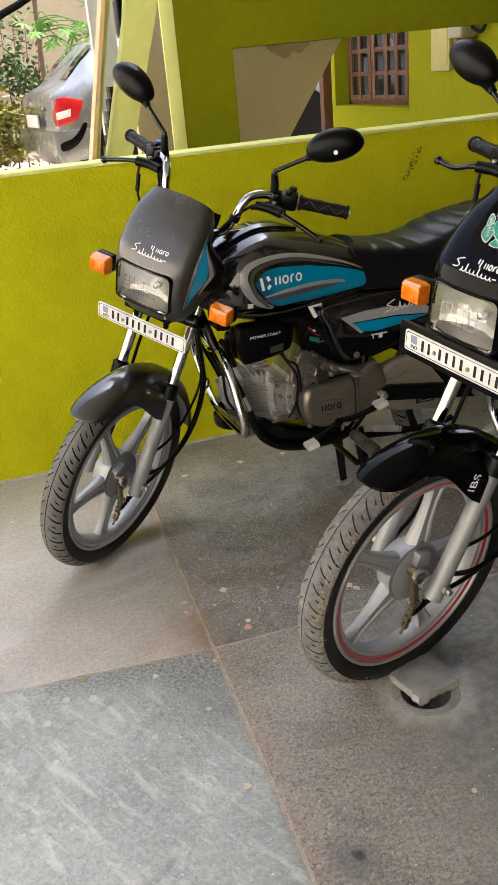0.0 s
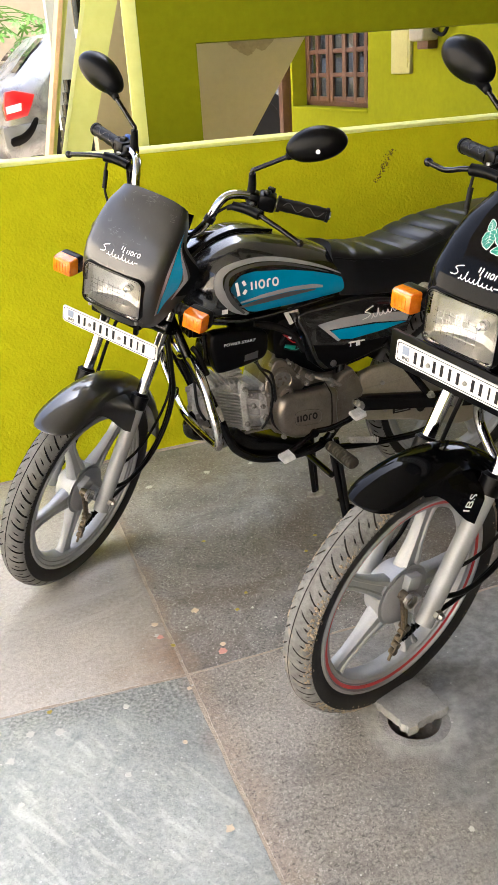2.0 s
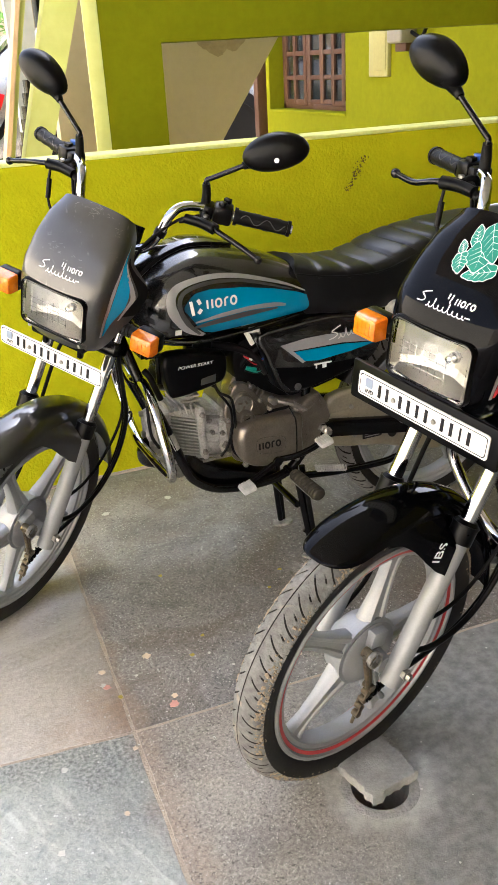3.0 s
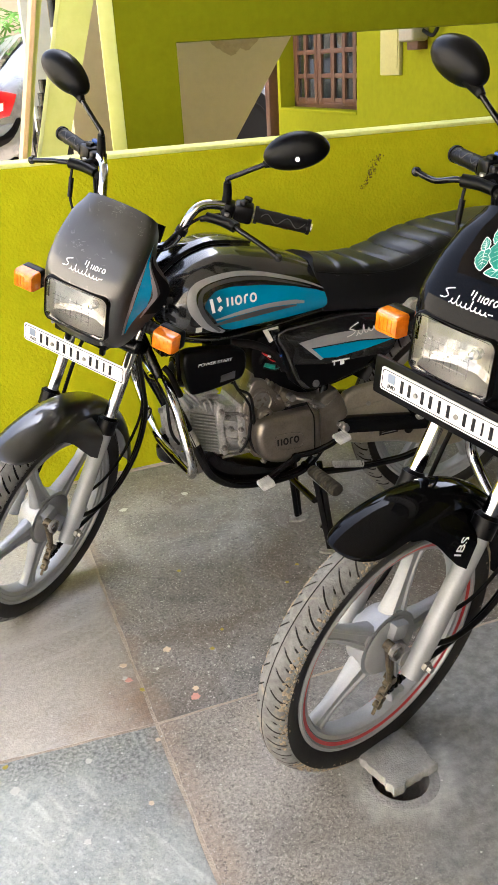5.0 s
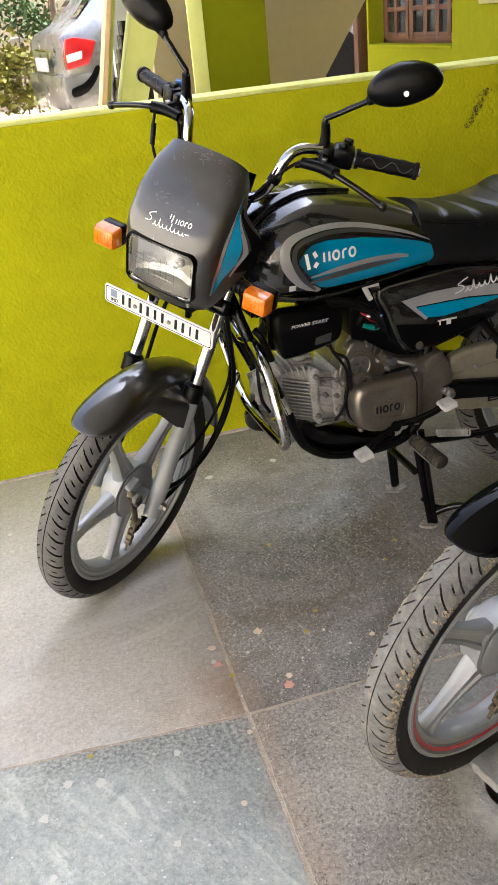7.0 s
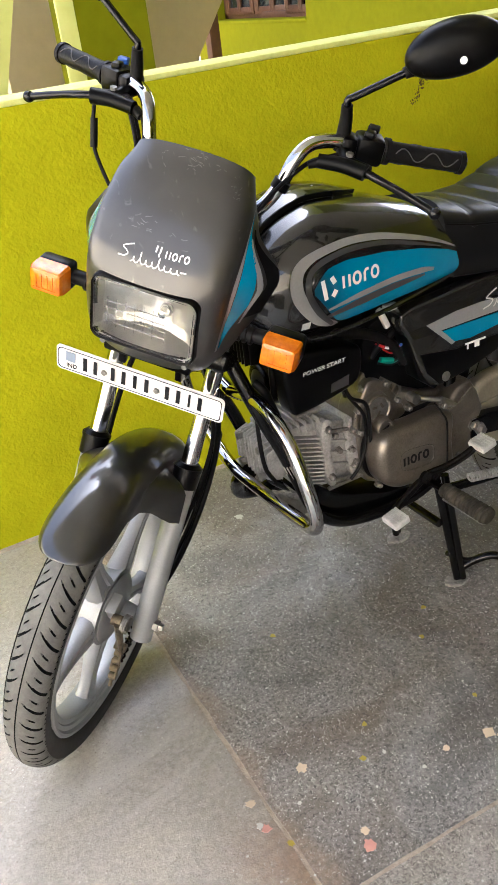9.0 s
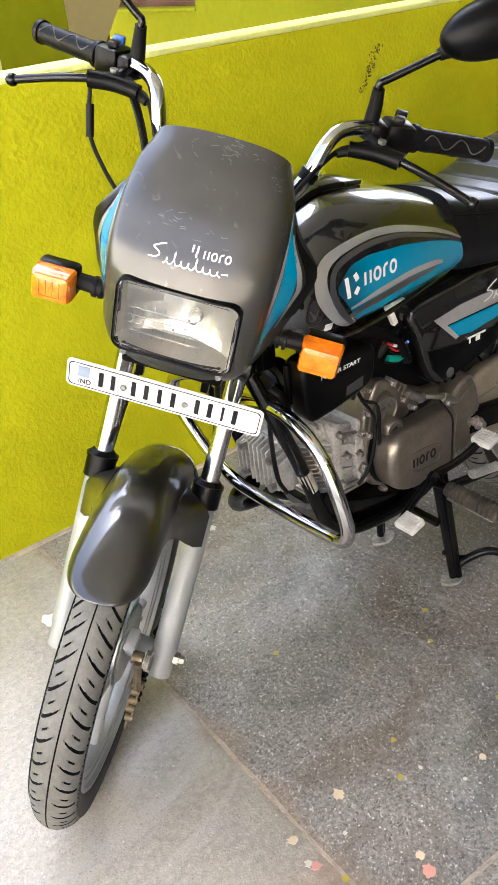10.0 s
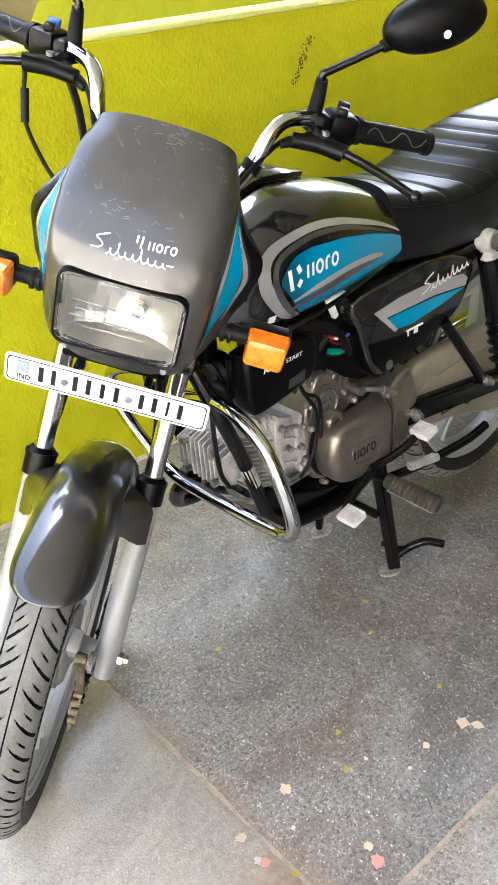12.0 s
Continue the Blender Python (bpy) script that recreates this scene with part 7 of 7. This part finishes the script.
# ---- the car in the yard ----
car = tagged(new("car"), "silver sedan parked in the yard, seen from its rear corner", "car")
car.matrix_basis = pose(0.60, 9.25, 0.38, 0, 0, 6)
prof = [(0.0, 0.42, 0.84), (0.05, 0.30, 0.885), (0.14, 0.26, 0.92), (0.20, 0.25, 0.95), (0.38, 0.25, 1.13), (0.55, 0.25, 1.27), (1.1, 0.25, 1.36), (1.8, 0.25, 1.33), (2.4, 0.25, 1.10), (2.9, 0.25, 0.88), (3.6, 0.27, 0.80), (3.85, 0.35, 0.66)]
rows = []
for x, lo, hi in prof:
    belt = min(hi, 0.86)
    tuck = 0.20 * max(0, (hi - 0.9) / 0.45)
    bow = 0.09 * max(0, 1 - x / 0.35) ** 2
    half = [(0.05, lo), (0.03, lo + 0.12), (0.0, 0.6), (0.03, belt - 0.02), (0.06 + tuck * 0.5, (belt + hi) / 2), (0.12 + tuck, hi - 0.01), (0.3 + tuck, hi + 0.015), (0.8, hi + 0.03)]
    rows.append([(x + 0.0, yy + bow, zz) for yy, zz in half] + [(x, 1.6 - yy - bow, zz) for yy, zz in reversed(half[:-1])])
part("car_body", grid(rows, True, True), M_CAR, car, angle=50)
part("rear_window", grid([[(0.215, yy, 0.985), (0.38, yy, 1.15), (0.53, yy, 1.272)] for yy in (0.28, 0.8, 1.32)]), M_CARGLASS, car)
part("side_window", prism([(0.46, 0.93), (0.60, 1.20), (0.8, 1.25), (1.6, 1.24), (2.1, 1.10), (2.25, 0.93)], 0.055, 0.075, 0.004), M_CARGLASS, car)
lampo = part("tail_lamp", prism(smooth_outline([(0.02, 0.825), (0.10, 0.835), (0.20, 0.812), (0.285, 0.788), (0.245, 0.70), (0.195, 0.610), (0.10, 0.592), (0.0, 0.580), (-0.012, 0.68)], 1), -0.012, 0.09, 0.006), M_TAIL, car, "red and white tail lamp")
part("reverse_lens", prism([(0.0, 0.70), (0.15, 0.725), (0.14, 0.66), (0.0, 0.635)], -0.016, 0.01, 0.003), M_PLATE, lampo)
part("bumper", prism(smooth_outline([(-0.06, 0.50), (0.02, 0.53), (0.30, 0.54), (0.38, 0.48), (0.34, 0.36), (0.10, 0.22), (-0.02, 0.24)], 3), -0.02, 1.6, 0.02), M_CAR, car)
part("bumper_trim", prism(smooth_outline([(0.00, 0.425), (0.10, 0.452), (0.19, 0.515), (0.245, 0.588), (0.285, 0.580), (0.235, 0.475), (0.14, 0.385), (0.01, 0.352)], 2), -0.034, -0.018, 0.004), M_SATIN, car)
part("plate_panel", box((-0.062, 0.8, 0.62), (0.02, 0.5, 0.12), 0.004), M_PLATE, car)
part("boot_trim", box((-0.02, 0.8, 0.74), (0.02, 0.8, 0.03), 0.005), M_CHROME, car)
for x in (0.75, 2.62):
    for y in (0.08, 1.52):
        part("wheel_arch", lathe([(0.001, -0.085 if y < 1 else 0.085), (0.37, -0.085 if y < 1 else 0.085), (0.37, 0.05 if y < 1 else -0.05), (0.001, 0.05 if y < 1 else -0.05)], (x, y, 0.33), 32), M_RUBBER, car)
        w = part("car_wheel", lathe([(0.19, -0.08), (0.28, -0.09), (0.30, -0.06), (0.30, 0.06), (0.28, 0.09), (0.19, 0.08), (0.19, -0.08)], (x, y, 0.30), 32), M_RUBBER, car)
        part("car_rim", lathe([(0.19, -0.07), (0.05, -0.03), (0.05, 0.03), (0.19, 0.07), (0.19, -0.07)], (x, y, 0.30), 24), M_FRAME, w)
        part("rim_spokes", join(*[box((x + 0.105 * math.cos(g), y + (-0.068 if y < 1 else 0.068), 0.30 + 0.105 * math.sin(g)), (0.17, 0.012, 0.022), 0.002, Matrix.Rotation(-g, 4, "Y")) for g in (2 * math.pi * k / 9 for k in range(9))]), M_SILVER, w, "silver rim spokes")

# ---- plants ----
setting("yard_ledge", box((-1.5, 11.95, 1.215), (4.3, 0.22, 0.06), 0.006), M_STREET, "pale plastered ledge behind the hedge", "ledge")
leaf_rng = random.Random(8)


def leaves(n, centre, spread, size, rng, long=1.7):
    bm = bmesh.new()
    for _ in range(n):
        c = Vector(centre) + Vector((rng.gauss(0, spread[0]), rng.gauss(0, spread[1]), rng.gauss(0, spread[2])))
        a = Vector((rng.gauss(0, 1), rng.gauss(0, 1), rng.gauss(0, 0.6))).normalized() * size * rng.uniform(0.6, 1.4)
        b = a.cross(Vector((rng.gauss(0, 1), rng.gauss(0, 1), rng.gauss(0, 1)))).normalized() * a.length / long
        vs = [bm.verts.new(c + v) for v in (-a, -a * 0.3 + b * 0.9 + Vector((0, 0, 0.1 * size)), a * 0.4 + b * 0.7, a, a * 0.4 - b * 0.7, -a * 0.3 - b * 0.9 + Vector((0, 0, 0.1 * size)))]
        bm.faces.new(vs)
    return bm


def merge_leaves(groups, size, long=1.7):
    return join(*[leaves(n, c, s_, size, leaf_rng, long) for n, c, s_ in groups])


def star_leaf(bm, c, size, rng):
    """A papaya leaf: seven pointed lobes round its stalk."""
    a = Vector((rng.gauss(0, 1), rng.gauss(0, 0.5), rng.gauss(0, 0.35))).normalized()
    b = a.cross(Vector((rng.gauss(0, 0.4), rng.gauss(-0.6, 0.4), 1))).normalized()
    mid = bm.verts.new(c)
    ring = []
    for k in range(28):
        g = 2 * math.pi * k / 28
        r = size * (0.30 + 0.70 * abs(math.cos(3.5 * g)) ** 1.6) * rng.uniform(0.9, 1.05)
        ring.append(bm.verts.new(c + r * (math.cos(g) * a + math.sin(g) * b) - Vector((0, 0, 0.25 * r * r / size))))
    for k in range(28):
        bm.faces.new((mid, ring[k], ring[(k + 1) % 28]))


tree = tagged(new("tree"), "slim brown tree with papaya-like green leaves in the yard", "tree")
part("trunk", tube([(0.77, 11.2, 0.38), (0.77, 11.2, 1.2), (0.80, 11.2, 2.0), (0.84, 11.2, 3.0)], (0.042, 0.026), 10), M_BARK, tree)
bm, stalks = bmesh.new(), []
for x, z in ((0.72, 1.85), (0.80, 1.93), (0.92, 1.94), (0.96, 1.80), (1.02, 1.75), (1.08, 1.86), (1.15, 1.80), (1.20, 1.90), (1.26, 1.76), (1.33, 1.80), (1.39, 1.77), (1.46, 1.84), (0.88, 1.74), (1.42, 2.12), (1.52, 2.15), (1.34, 2.10), (0.62, 1.95), (1.10, 1.70), (1.30, 1.88)):
    c = Vector((x, 10.95 + leaf_rng.uniform(-0.15, 0.15), z))
    star_leaf(bm, c, leaf_rng.uniform(0.09, 0.13), leaf_rng)
    stalks.append(tube([(0.80, 11.2, z + 0.10), ((x + 0.80) / 2, 11.1, z + 0.12), c], (0.006, 0.004), 6, 3))
part("branch", join(*stalks), M_LEAF, tree, "thin green leaf stalks")
part("crown", bm, M_LEAF, tree)
shrub = tagged(new("shrub"), "straggly green shrub by the yard wall", "shrub")
part("stem", join(*[tube([(0.36 + 0.12 * k, 11.7, 0.38), (0.40 + 0.11 * k, 11.7, 1.0), (0.42 + 0.14 * k, 11.6, 2.0)], (0.012, 0.005), 6) for k in range(4)]), M_BARK, shrub)
part("crown", merge_leaves([(420, (0.52, 11.6, 1.42), (0.17, 0.2, 0.10)), (170, (0.58, 11.6, 1.80), (0.15, 0.2, 0.17)), (260, (0.40, 11.6, 1.55), (0.14, 0.15, 0.14)), (200, (0.66, 11.6, 1.34), (0.12, 0.2, 0.06))], 0.032, 1.8), M_LEAF2, shrub)
hedge = tagged(new("hedge"), "sunlit yellow green hedge in the yard", "hedge")
part("crown", merge_leaves([(700, (-0.6, 11.2, 0.85), (0.55, 0.3, 0.22)), (520, (0.28, 11.3, 0.95), (0.17, 0.2, 0.13)), (260, (0.20, 11.3, 0.65), (0.2, 0.2, 0.10)), (500, (-2.2, 11.0, 0.9), (0.9, 0.5, 0.3))], 0.040, 1.6), M_HEDGE, hedge)
cable = tagged(new("overhead_cable", shape("overhead_cable", tube([(-1.6, 4.2, 1.2), (-0.6, 4.2, 1.40), (-0.149, 4.2, 1.605), (-0.044, 4.2, 1.653), (0.35, 4.3, 1.86), (0.60, 4.48, 2.0)], 0.014, 10), M_RUBBER)), "black cable hanging beside the stair wall", "cable")
